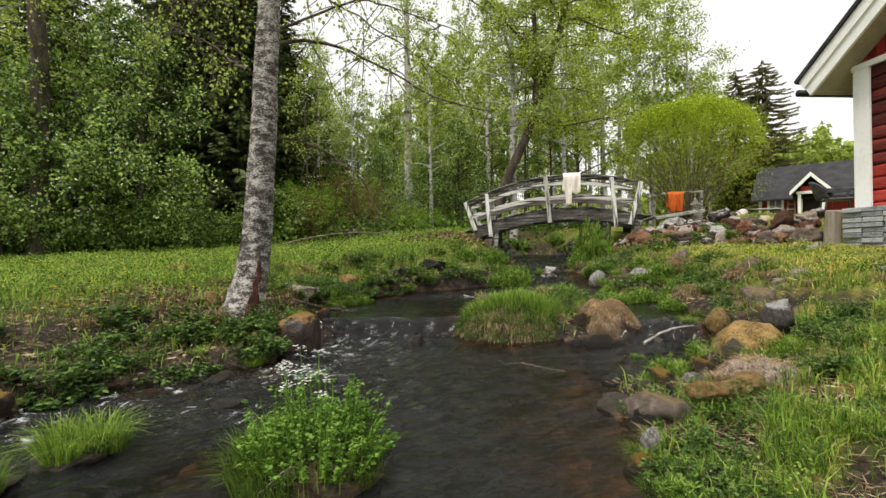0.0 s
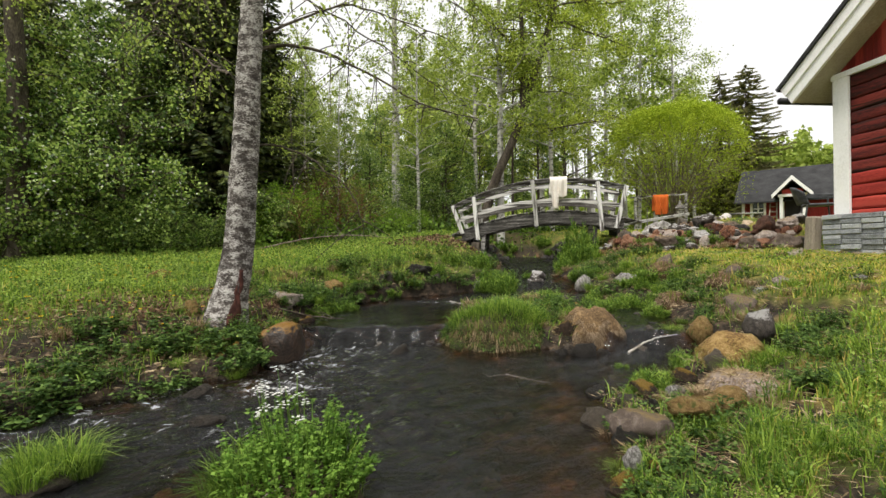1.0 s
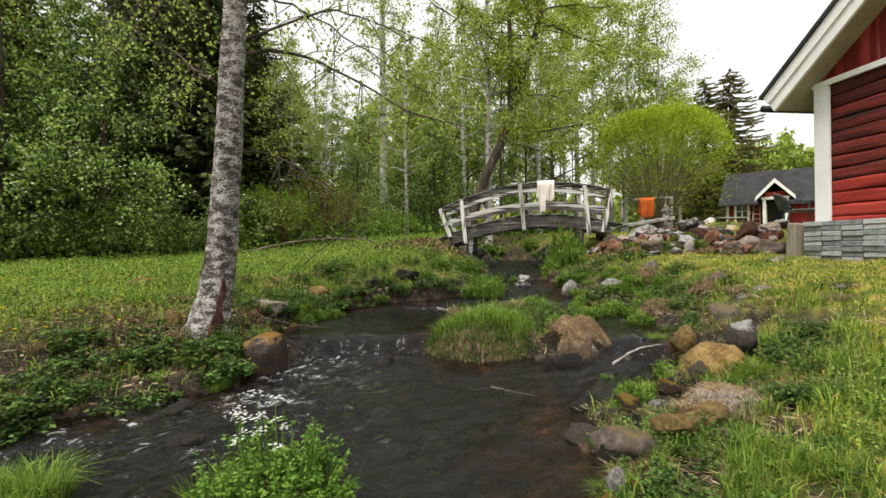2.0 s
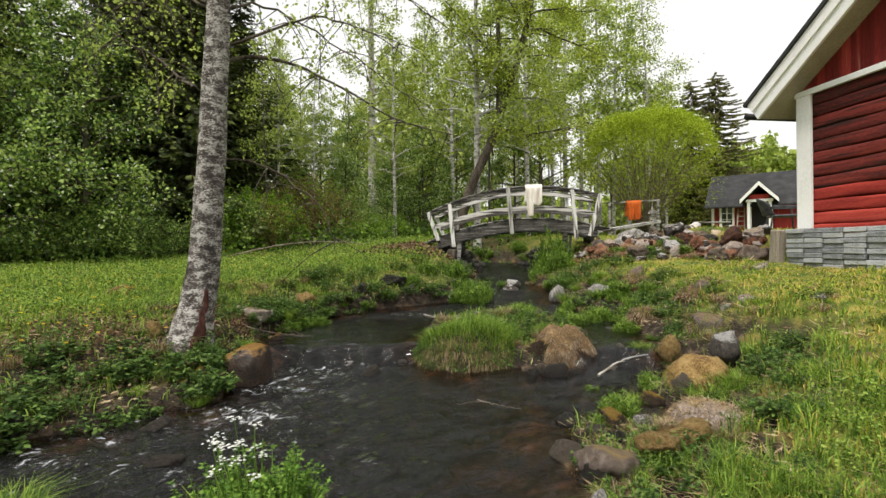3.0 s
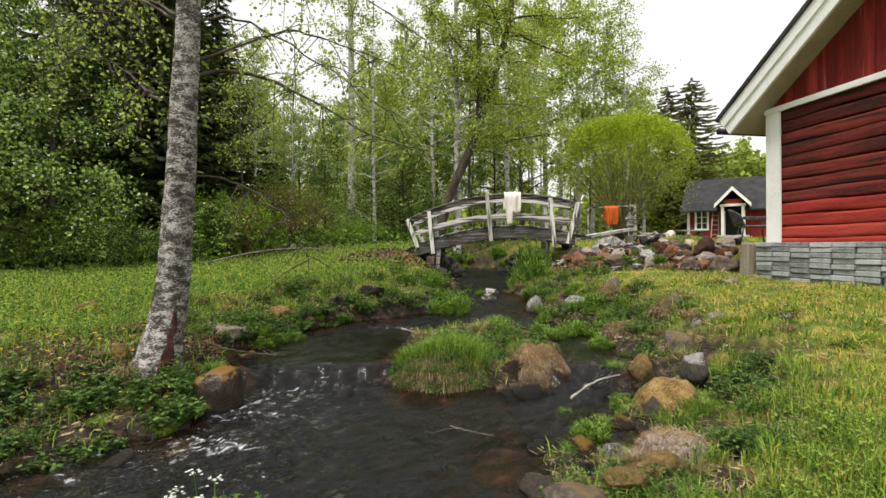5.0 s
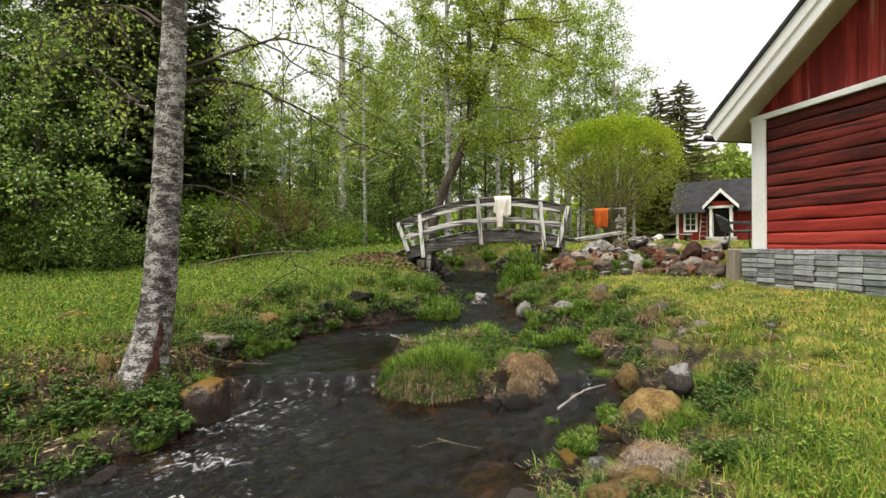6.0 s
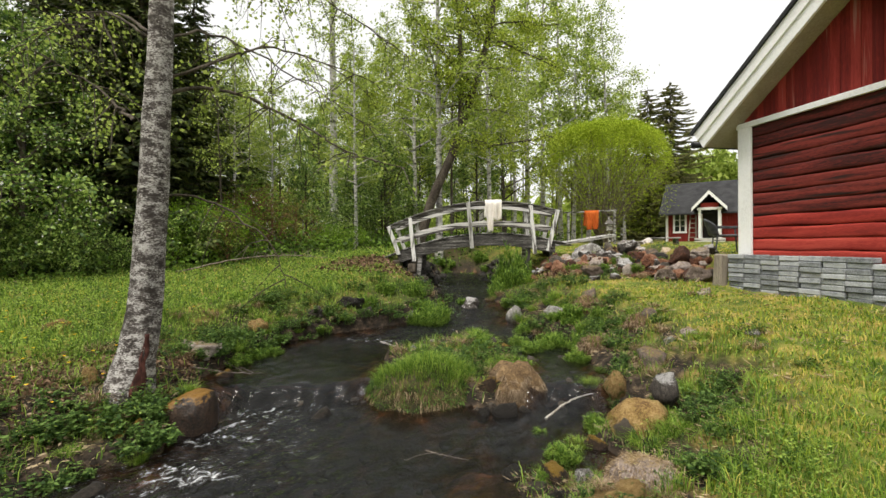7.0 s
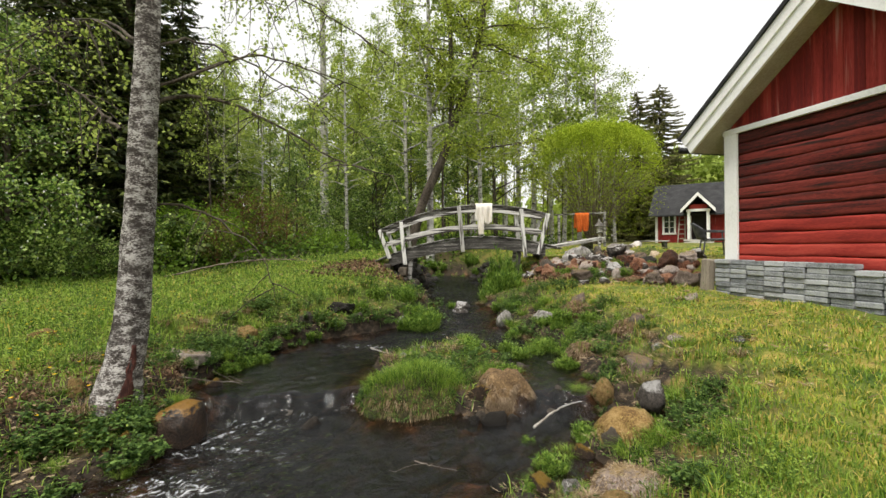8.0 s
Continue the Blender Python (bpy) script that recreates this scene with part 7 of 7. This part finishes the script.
# ragged growth that hangs over the water's edge
for i in range(520):
    x, y = _p.uniform(0.6, 3.6), _p.uniform(1.9, 7.2)
    d = float(stream(x, y))
    if -0.1 < d < 0.14 and _p.random() < (0.13 if y > 2.9 else 0.6) and math.hypot(x - 2.15, y - 4.2) > 0.3:
        u = _p.random()
        kind, nm, word = (FRESH, "herb_clump", "leafy green herbs at the water's edge") if u < 0.3 else ((HERBS, "herb_clump", "leafy dark green herbs at the water's edge") if u < 0.65 else (DARKTUFT, "grass_tuft", "tuft of green grass at the water's edge"))
        plant(kind, x, y, _p.uniform(0.3, 0.6), word, nm, "growth at the water's edge", max(gz(x, y), float(level(x, y)) - 0.03))
# growth that hangs over the earthy bank's edge
for i in range(1700):
    x, y = _p.uniform(-5.4, 1.5), _p.uniform(2.4, 12.6)
    d = float(stream(x, y))
    if 0.0 < d < 0.32 and not (x > -2.1 and 5.3 < y < 7.0) and (x < -0.4 or y > 8.8):
        if _p.random() > (0.75 if x < -2.4 and y < 5.2 else 0.6):
            if _p.random() < 0.3:
                s = _p.uniform(0.07, 0.16)
                rock(x, y, s, s * 0.8, s * 0.8, _p.choice([M_wet_rock, M_moss_rock]), "dark damp stone in the earthy bank", _p.randrange(8), _p.uniform(0, 360), None, group="stones along the bank", tilt=_p.uniform(-20, 20))
            continue
        u = _p.random()
        kind, nm, word = (BROAD, "herb_clump", "broad-leaved herbs hanging over the bank") if u < 0.45 else ((HERBS, "herb_clump", "leafy green herbs hanging over the bank") if u < 0.8 else (TUFTS, "grass_tuft", "tuft of green grass hanging over the bank"))
        plant(kind, x, y, _p.uniform(0.5, 0.9), word, nm, "growth on the bank's edge")
# dry grass round the stones on the lawn side
for x, y, s in ((1.8, 3.3, 0.5), (2.3, 3.2, 0.5), (2.45, 3.6, 0.5), (2.15, 3.75, 0.5), (3.05, 4.6, 0.6), (3.2, 5.0, 0.8), (3.6, 5.3, 0.8), (4.5, 7.1, 0.8), (4.45, 8.8, 0.9), (5.3, 11.1, 1.3), (5.5, 11.4, 1.3), (5.1, 11.5, 1.1), (3.9, 6.2, 0.7)):
    plant(DRYTUFT, x, y, s, "tuft of dry brown grass by a stone", "dry_grass_tuft", "dry grass tufts")
# herbs that crown the grassy islet
for x, y, s, z in ((0.3, 6.0, 0.45, 0.22), (0.45, 6.1, 0.45, 0.3), (1.3, 6.2, 0.8, 0.36), (1.4, 6.0, 0.75, 0.28), (1.5, 5.85, 0.6, 0.1), (1.2, 6.35, 0.9, 0.36)):
    plant(HERBS, x, y, s, "leafy green herbs on the islet", "herb_clump", "herbs on the islet", z)


def tussock(name, x, y, z, rx, ry, h, label, cover, seed, core=None, dry_side=None):
    """A grown-over mound in the stream: earth, fresh blades on top, dry blades hanging down its sides."""
    rng = np.random.default_rng(seed)
    t = root(name, (x, y, z), label, "tussock")
    bm = bmesh.new()
    bmesh.ops.create_icosphere(bm, subdivisions=4, radius=1)

    def swell(n):
        return 1 + 0.13 * noise.noise(n * 1.6 + Vector((seed, 0, 0))) + 0.09 * noise.noise(n * 4.3 + Vector((0, seed, 0)))

    for v in bm.verts:
        n = v.co.normalized()
        v.co = Vector((n.x * rx, n.y * ry, n.z * h)) * swell(n)
    part("mound", bm, core or M_earth, t, "" if core else "dark wet earth", local=True, smooth_faces=True)
    for nm, mat, n, lo, hi, ln, w, lean, drop in cover:
        a = rng.uniform(0, 2 * np.pi, n)
        e = np.arcsin(rng.uniform(lo, hi, n))
        d = np.stack([np.cos(e) * np.cos(a), np.cos(e) * np.sin(a), np.sin(e)], 1)
        patch = np.sin(3 * a + seed) * 0.5 + 0.5
        if core is M_hay:
            patch = np.ones(n)
        if dry_side is not None:
            near_side = 0.5 + 0.5 * np.cos(a - radians(dry_side))
            patch = smooth(0.45, 0.9, near_side) * 1.2 - 0.4 if nm.startswith("dry") else 0.9 - 1.1 * smooth(0.5, 0.9, near_side) * (d[:, 2] < 0.8)
        d = d[rng.random(n) < 0.45 + 0.6 * patch]
        c = d * np.array([[rx, ry, h]]) * 0.98 * np.array([[swell(Vector(q))] for q in d])
        if drop:
            u = unit(d * np.array([[1, 1, 0.4]]) + rng.normal(0, 0.35, d.shape))
            u[:, 2] -= drop
            u = unit(u) * ln * rng.uniform(0.5, 1.3, (len(d), 1))
            v = unit(np.cross(u, rng.normal(size=d.shape))) * w
            me = mesh_np(nm, *kites(c, u, v, 0.4))
        else:
            me = mesh_np(nm, *blades(c, ln, w, rng, lean, d * np.array([[1, 1, 0]])))
        put(nm, me, mat, t, local=True)
    return t


tussock("grass_island", 0.86, 5.98, 0.0, 0.74, 0.5, 0.5, "grassy islet with matted dry grass in the stream",
        [("fresh_grass", M_grass, 4200, 0.5, 1.0, 0.15, 0.0028, 0.9, 0), ("dry_grass", M_dry, 5200, 0.08, 0.8, 0.13, 0.0026, 0, 2.4), ("moss", M_herb, 13000, 0.1, 1.0, 0.035, 0.01, 0, 0.3), ("side_grass", M_bank_grass, 3000, 0.3, 0.9, 0.12, 0.003, 0, 0.9)], 3, M_islet, 245)
tussock("hay_stone", 1.98, 5.78, -0.02, 0.41, 0.34, 0.53, "boulder capped with a mat of dry brown grass",
        [("dry_grass", M_hay_blade, 15000, 0.3, 1.0, 0.085, 0.0026, 0, 1.5), ("hanging_grass", M_hay_blade, 3600, 0.25, 0.7, 0.16, 0.0026, 0, 3.0)], 5, M_hay)
for x, y, r in ((3.55, 6.75, 0.24), (4.5, 7.05, 0.28), (4.45, 8.85, 0.3), (3.75, 5.65, 0.22)):
    tussock("hay_mound", x, y, gz(x, y) - 0.05, r, 0.8 * r, 0.8 * r, "small hummock matted with dry grass on the bank", [("dry_grass", M_hay_blade, 1500, 0.1, 1.0, 0.1, 0.0035, 0, 0.9), ("fresh_grass", M_grass, 160, 0.2, 0.9, 0.12, 0.003, 0.8, 0)], int(10 * x), M_hay)
tussock("hay_mound", 4.85, 11.25, 0.72, 0.55, 0.45, 0.36, "low mound matted with dead brown grass by the stones", [("dry_grass", M_hay_blade, 5200, 0.1, 1.0, 0.16, 0.005, 0, 0.9)], 8, M_hay)
tussock("mossy_stone", 2.86, 4.4, 0.16, 0.32, 0.24, 0.27, "stone under a shaggy mat of yellow moss",
        [("moss", M_moss_blade, 4600, -0.1, 0.93, 0.055, 0.003, 0, 1.3), ("dry_grass", M_dry, 500, 0.0, 0.5, 0.09, 0.0025, 0, 1.5)], 6, M_yellow_moss)
tussock("mossy_stone", 2.3, 3.45, 0.12, 0.31, 0.2, 0.21, "flat pinkish stone with dead grass on top", [("dry_grass", M_dry, 2600, 0.3, 1.0, 0.05, 0.0025, 0, 0.6)], 9, M_lichen)
tussock("flower_islet", -0.68, 2.42, 0.0, 0.34, 0.3, 0.16, "small islet in the stream under flowering plants", [("fresh_grass", M_grass, 260, 0.0, 0.7, 0.2, 0.003, 0.7, 0)], 7)


def make_boulder():
    """The wedge-shaped boulder beside the fall: blunt upright face towards the drop, sloping mossy back."""
    bm = bmesh.new()
    bmesh.ops.create_icosphere(bm, subdivisions=5, radius=1)
    for v in bm.verts:
        n = v.co.normalized()
        q = Vector([math.copysign(abs(c) ** 0.72, c) for c in n])
        q.z *= 1.0 + 0.42 * q.x - 0.16 * q.y
        q.x += 0.1 * q.z
        k = 1 + 0.07 * noise.noise(n * 1.8 + Vector((4, 0, 2))) + 0.03 * noise.noise(n * 5.5) + 0.012 * noise.noise(n * 15)
        v.co = Vector((q.x * 0.36, q.y * 0.32, q.z * 0.32)) * k
    bm.transform(pose(-1.84, 5.55, 0.05, 0, -6, 0))
    tagged(part("rock", bm, M_boulder, None, smooth_faces=True), "wedge-shaped wet brown boulder with orange moss at the waterfall", "rock")


M_boulder = surface("mossy_boulder", [(0.01, 0.007, 0.005), (0.028, 0.016, 0.01), (0.06, 0.034, 0.02)], 4, 40, 0.55, 0.7, 0.02, top=(0.16, 0.08, 0.01), top_at=0.72, spec=0.4)
make_boulder()


def make_flowers():
    t = root("flower_clump", (-0.66, 2.44, 0.1), "bright green plant clump with small white flower heads", "flowers")
    v, f = join([herb_mesh(77, 0.27, 0.46, 120, 0.027, 22), herb_mesh(79, 0.3, 0.26, 100, 0.03, 16)])
    put("leaves", mesh_np("leaves", v, f), M_flower_leaf, t, local=True)
    rng = np.random.default_rng(78)
    stems, heads = [], []
    for i in range(14):
        a, q = rng.uniform(0, 6.28), 0.2 * math.sqrt(rng.random())
        b = np.array([q * math.cos(a), q * math.sin(a) , 0.2])
        top = np.array([b[0] * 1.15 - 0.02, b[1] * 1.1, rng.uniform(0.33, 0.54)])
        stems.append(tube(np.stack([b, (b + top) / 2 + rng.normal(0, 0.01, 3), top]), [0.003, 0.0025, 0.002], 4))
        for k in range(11):
            o = rng.normal(0, 0.018, 3) * np.array([1, 1, 0.45])
            for m in range(4):
                aa = m * 1.57 + rng.uniform(0, 1)
                heads.append((top + o, np.array([math.cos(aa), math.sin(aa), 0.25]) * 0.009))
    v, f = join(stems)
    tagged(put("stem_spray", mesh_np("stem_spray", v, f), M_flower_leaf, t, local=True), kind="stuff")
    c, u = np.array([h[0] for h in heads]), np.array([h[1] for h in heads])
    w = unit(np.cross(u, np.array([[0, 0, 1.0]]))) * 0.0045
    tagged(put("blossom", mesh_np("blossom", *kites(c, u, w, 0.6)), M_petal_glint, t, "white petals", local=True), kind="stuff")


make_flowers()
# grass and dead leaves at the flowers' foot
for x, y, s in ((-0.98, 2.4, 0.95), (-0.92, 2.25, 0.8), (-1.02, 2.52, 0.7), (-0.42, 2.3, 0.5), (-0.8, 2.15, 0.6)):
    plant(DARKTUFT, x, y, s, "tuft of dark green grass beside the flowers", "grass_tuft", "grass tufts in the water", 0.03, 1.5)


# ---- grass and ground cover ----
def scatter(n, r0, r1, seed, b0=-56, b1=58, power=1.0):
    rng = np.random.default_rng(seed)
    r = r0 * (r1 / r0) ** (rng.random(n) ** power)
    b = np.radians(rng.uniform(b0, b1, n))
    x, y = r * np.sin(b), r * np.cos(b)
    d = stream(x, y)
    ok = (d > 0.03) & ~((x > 6.95) & (y < 8.7) & (y > 3.2)) & (woods_at(x, y) < 0.9)
    return rng, x[ok], y[ok], d[ok], r[ok]


def clumpy(x, y, s, k):
    return 0.5 + 0.5 * wob(x, y, s, k) + 0.25 * wob(x, y, 3.3 * s, k + 1)


def make_cover():
    # short lawn and longer bank grass
    rng, x, y, d, r = scatter(270000, 1.7, 22, 101)
    lawn = np.where(x > 1.0, smooth(0.4, 1.7, d) * (0.3 + 0.7 * smooth(2.4, 4.6, y)) * (0.65 + 0.35 * smooth(0.35, 0.75, clumpy(x, y, 0.9, 11))), smooth(1.2, 3.0, d) * 0.12)
    keep = rng.random(len(x)) > 0.85 * litter_shade_at(x, y)
    keep &= rng.random(len(x)) < 0.4 + 0.7 * clumpy(x, y, 1.4, 2)
    keep &= rng.random(len(x)) > 0.9 * rugged(x, y, d) * smooth(0.15, -0.25, wob(x, y, 3.7, 6)) * smooth(1.3, 0.7, d)
    x, y, d, r, lawn = (q[keep] for q in (x, y, d, r, lawn))
    h = (0.15 - 0.1 * lawn) * (0.6 + 0.8 * clumpy(x, y, 2.1, 4))
    w = 0.0017 + 0.00065 * r
    c = np.stack([x, y, ground(x, y) - 0.01], 1)
    short = rng.random(len(x)) < lawn
    for name, mat, sel, label in (("lawn_grass", M_lawn, short, "short patchy green and yellow lawn grass"), ("bank_grass", M_grass, ~short, "longer fresh green grass on the banks")):
        me = mesh_np(name, *blades(c[sel], h[sel], w[sel], rng, 0.8))
        tagged(put(name, me, mat), label, "grass", kind="stuff")
    # small broad leaves close to the ground
    rng, x, y, d, r = scatter(190000, 1.8, 19, 102)
    want = clumpy(x, y, 1.7, 5) * np.where(x < 0.5, 1.0, 0.75 * smooth(1.5, 0.5, d) + 0.3)
    keep = (rng.random(len(x)) < 1.25 * want - 0.12) & (rng.random(len(x)) > np.where(x < -1, 0.93, 0.6) * litter_shade_at(x, y))
    keep &= rng.random(len(x)) > 0.85 * rugged(x, y, d) * smooth(0.1, -0.25, wob(x, y, 3.7, 6)) * smooth(1.3, 0.7, d)
    keep &= np.hypot((x - 3.1) / 2.0, (y - 15.5) / 2.4) > 1
    x, y, d, r = (q[keep] for q in (x, y, d, r))
    hh = 0.02 + 0.14 * rng.random(len(x)) * clumpy(x, y, 2.3, 7)
    c = np.stack([x, y, ground(x, y) + hh], 1)
    n = len(c)
    u = unit(np.stack([rng.normal(size=n), rng.normal(size=n), rng.uniform(-0.5, 0.5, n)], 1)) * ((0.015 + 0.0026 * r) * rng.uniform(0.5, 1.4, n))[:, None]
    v = unit(np.cross(u, np.stack([rng.normal(0, 0.35, n), rng.normal(0, 0.35, n), np.ones(n)], 1))) * np.linalg.norm(u, axis=1)[:, None] * 0.36
    tagged(put("ground_herbs", mesh_np("ground_herbs", *kites(c, u, v, 0.45)), M_herb), "low broad-leaved green ground cover", "plants", kind="stuff")
    # leafy meadow plants, thick on the far bank, in patches on the lawn
    rng, x, y, d, r = scatter(430000, 2.4, 19, 107, -56, 50)
    keep = (d > 0.2) & (rng.random(len(x)) < np.where(x < 0.6, 0.25 + 0.8 * clumpy(x, y, 1.1, 8), smooth(0.45, 0.85, clumpy(x, y, 1.6, 8)) * (0.12 + 0.5 * smooth(3.2, 1.0, d)))) & (rng.random(len(x)) > 0.97 * litter_shade_at(x, y))
    x, y, d, r = (q[keep] for q in (x, y, d, r))
    n = len(x)
    c = np.stack([x, y, ground(x, y) + 0.03 + 0.2 * rng.random(n) * clumpy(x, y, 2.9, 3)], 1)
    u = unit(np.stack([rng.normal(size=n), rng.normal(size=n), rng.uniform(-0.4, 0.7, n)], 1)) * ((0.012 + 0.0022 * r) * rng.uniform(0.5, 1.5, n))[:, None]
    v = unit(np.cross(u, np.stack([rng.normal(0, 0.5, n), rng.normal(0, 0.5, n), np.ones(n)], 1))) * np.linalg.norm(u, axis=1)[:, None] * 0.34
    tagged(put("meadow_herbs", mesh_np("meadow_herbs", *kites(c, u, v, 0.45)), M_meadow), "low leafy meadow plants on the banks and lawn", "plants", kind="stuff")
    # dead grass and leaves
    rng, x, y, d, r = scatter(85000, 1.7, 17, 103)
    want = 0.55 * litter_shade_at(x, y) + 0.9 * np.maximum(0, clumpy(x, y, 1.25, 9) - 0.66) + 0.05 + (x > 1.0) * 1.3 * np.maximum(0, clumpy(x, y, 1.5, 12) - 0.55)
    keep = rng.random(len(x)) < want
    x, y, d, r = (q[keep] for q in (x, y, d, r))
    n = len(x)
    c = np.stack([x, y, ground(x, y) + 0.012 + 0.03 * rng.random(n)], 1)
    u = unit(np.stack([rng.normal(size=n), rng.normal(size=n), rng.uniform(-0.15, 0.45, n)], 1)) * ((0.045 + 0.005 * r) * rng.uniform(0.5, 1.4, n))[:, None]
    v = unit(np.cross(u, rng.normal(size=(n, 3)))) * ((0.003 + 0.0011 * r) * rng.uniform(0.6, 2.2, n))[:, None]
    right = (x > 1.0)[:, None]
    u, v = np.where(right, 1.3 * u, u), np.where(right, 0.36 * v, 0.75 * v)
    for name, mat, sel, label in (("dead_leaves", M_straw, x < 1.0, "dead brown leaves and straw on the ground"), ("lawn_straw", M_dry, x >= 1.0, "pale dry straw lying in the lawn")):
        tagged(put(name, mesh_np(name, *kites(c[sel], u[sel], v[sel], 0.45)), mat), label, "leaf litter", kind="stuff")
    # brown leaves at the bridge's end, round the birch and on the heap
    rng = np.random.default_rng(106)
    sets = []
    for cx, cy, rx, ry, n in ((0.1, 13.4, 1.2, 1.3, 5200), (-2.1, 6.5, 1.0, 0.9, 2600), (-3.2, 5.5, 1.1, 0.7, 2000), (5.9, 12.0, 1.3, 1.0, 3600)):
        a, q = rng.uniform(0, 2 * np.pi, n), rng.random(n) * 1.15
        x, y = cx + rx * q * np.cos(a), cy + ry * q * np.sin(a)
        ok = (stream(x, y) > 0.03) & (clumpy(x, y, 3.1, 4) > 0.25)
        x, y = x[ok], y[ok]
        sets.append(leaves(np.stack([x, y, ground(x, y) + 0.02 + 0.06 * rng.random(len(x))], 1), 0.034 if cy < 9 else 0.08, rng, 0.0, 0.34, 0.55))
    v, f = join(sets)
    tagged(put("leaf_litter", mesh_np("leaf_litter", v, f), M_litter), "drifts of reddish brown dead leaves", "leaf litter", kind="stuff")
    # yellow flowers in the lawn
    rng, x, y, d, r = scatter(170, 4.5, 13, 104, -45, -10)
    n = len(x)
    cs, us = [], []
    for i in range(n):
        if d[i] < 0.8:
            continue
        z = gz(x[i], y[i]) + rng.uniform(0.08, 0.16)
        for k in range(7):
            a = k * 0.9
            cs.append((x[i], y[i], z))
            us.append((0.022 * math.cos(a), 0.022 * math.sin(a), 0.012))
    us = np.array(us)
    v = unit(np.cross(us, np.array([[0, 0, 1.0]]))) * 0.01
    tagged(put("dandelions", mesh_np("dandelions", *kites(np.array(cs), us, v, 0.6)), M_yellow), "small yellow dandelions in the grass", "flowers", kind="stuff")
    # undergrowth along the wood's edge
    rng = np.random.default_rng(105)
    n = 60000
    b = np.radians(rng.uniform(-58, 30, n))
    r = rng.uniform(13, 34, n)
    x, y = r * np.sin(b), r * np.cos(b)
    ok = (woods_at(x, y) > 0.2) & ~((np.abs(x - 3.4) < 1.0) & (y < 18)) & (rng.random(n) < 0.25 + 0.9 * clumpy(x, y, 0.9, 3))
    x, y = x[ok], y[ok]
    n = len(x)
    c = np.stack([x, y, ground(x, y) + rng.random(n) ** 1.6 * (0.25 + 0.75 * clumpy(x, y, 0.7, 6))], 1)
    v, f = leaves(c, 0.15, rng, -0.2, 0.33, 0.3)
    tagged(put("undergrowth", mesh_np("undergrowth", v, f), M_under), "green undergrowth along the wood's edge", "undergrowth", kind="stuff")


make_cover()
for look_name, name, label in (("fresh_herb_leaves", "shallow_herbs", "further fresh green herbs in the shallows"), ("herb_leaves", "bank_herbs", "further leafy green herbs along the banks"), ("dark_bank_grass", "dark_tufts", "further dark green grass tufts by the water"), ("grass_blades", "bank_tufts", "further green grass tufts along the banks"), ("dry_grass", "dry_tufts", "further dry grass tufts along the banks")):
    if look_name in REST:
        v, f = join(REST[look_name])
        tagged(put(name, mesh_np(name, v, f), bpy.data.materials[look_name]), label, "plants", kind="stuff")
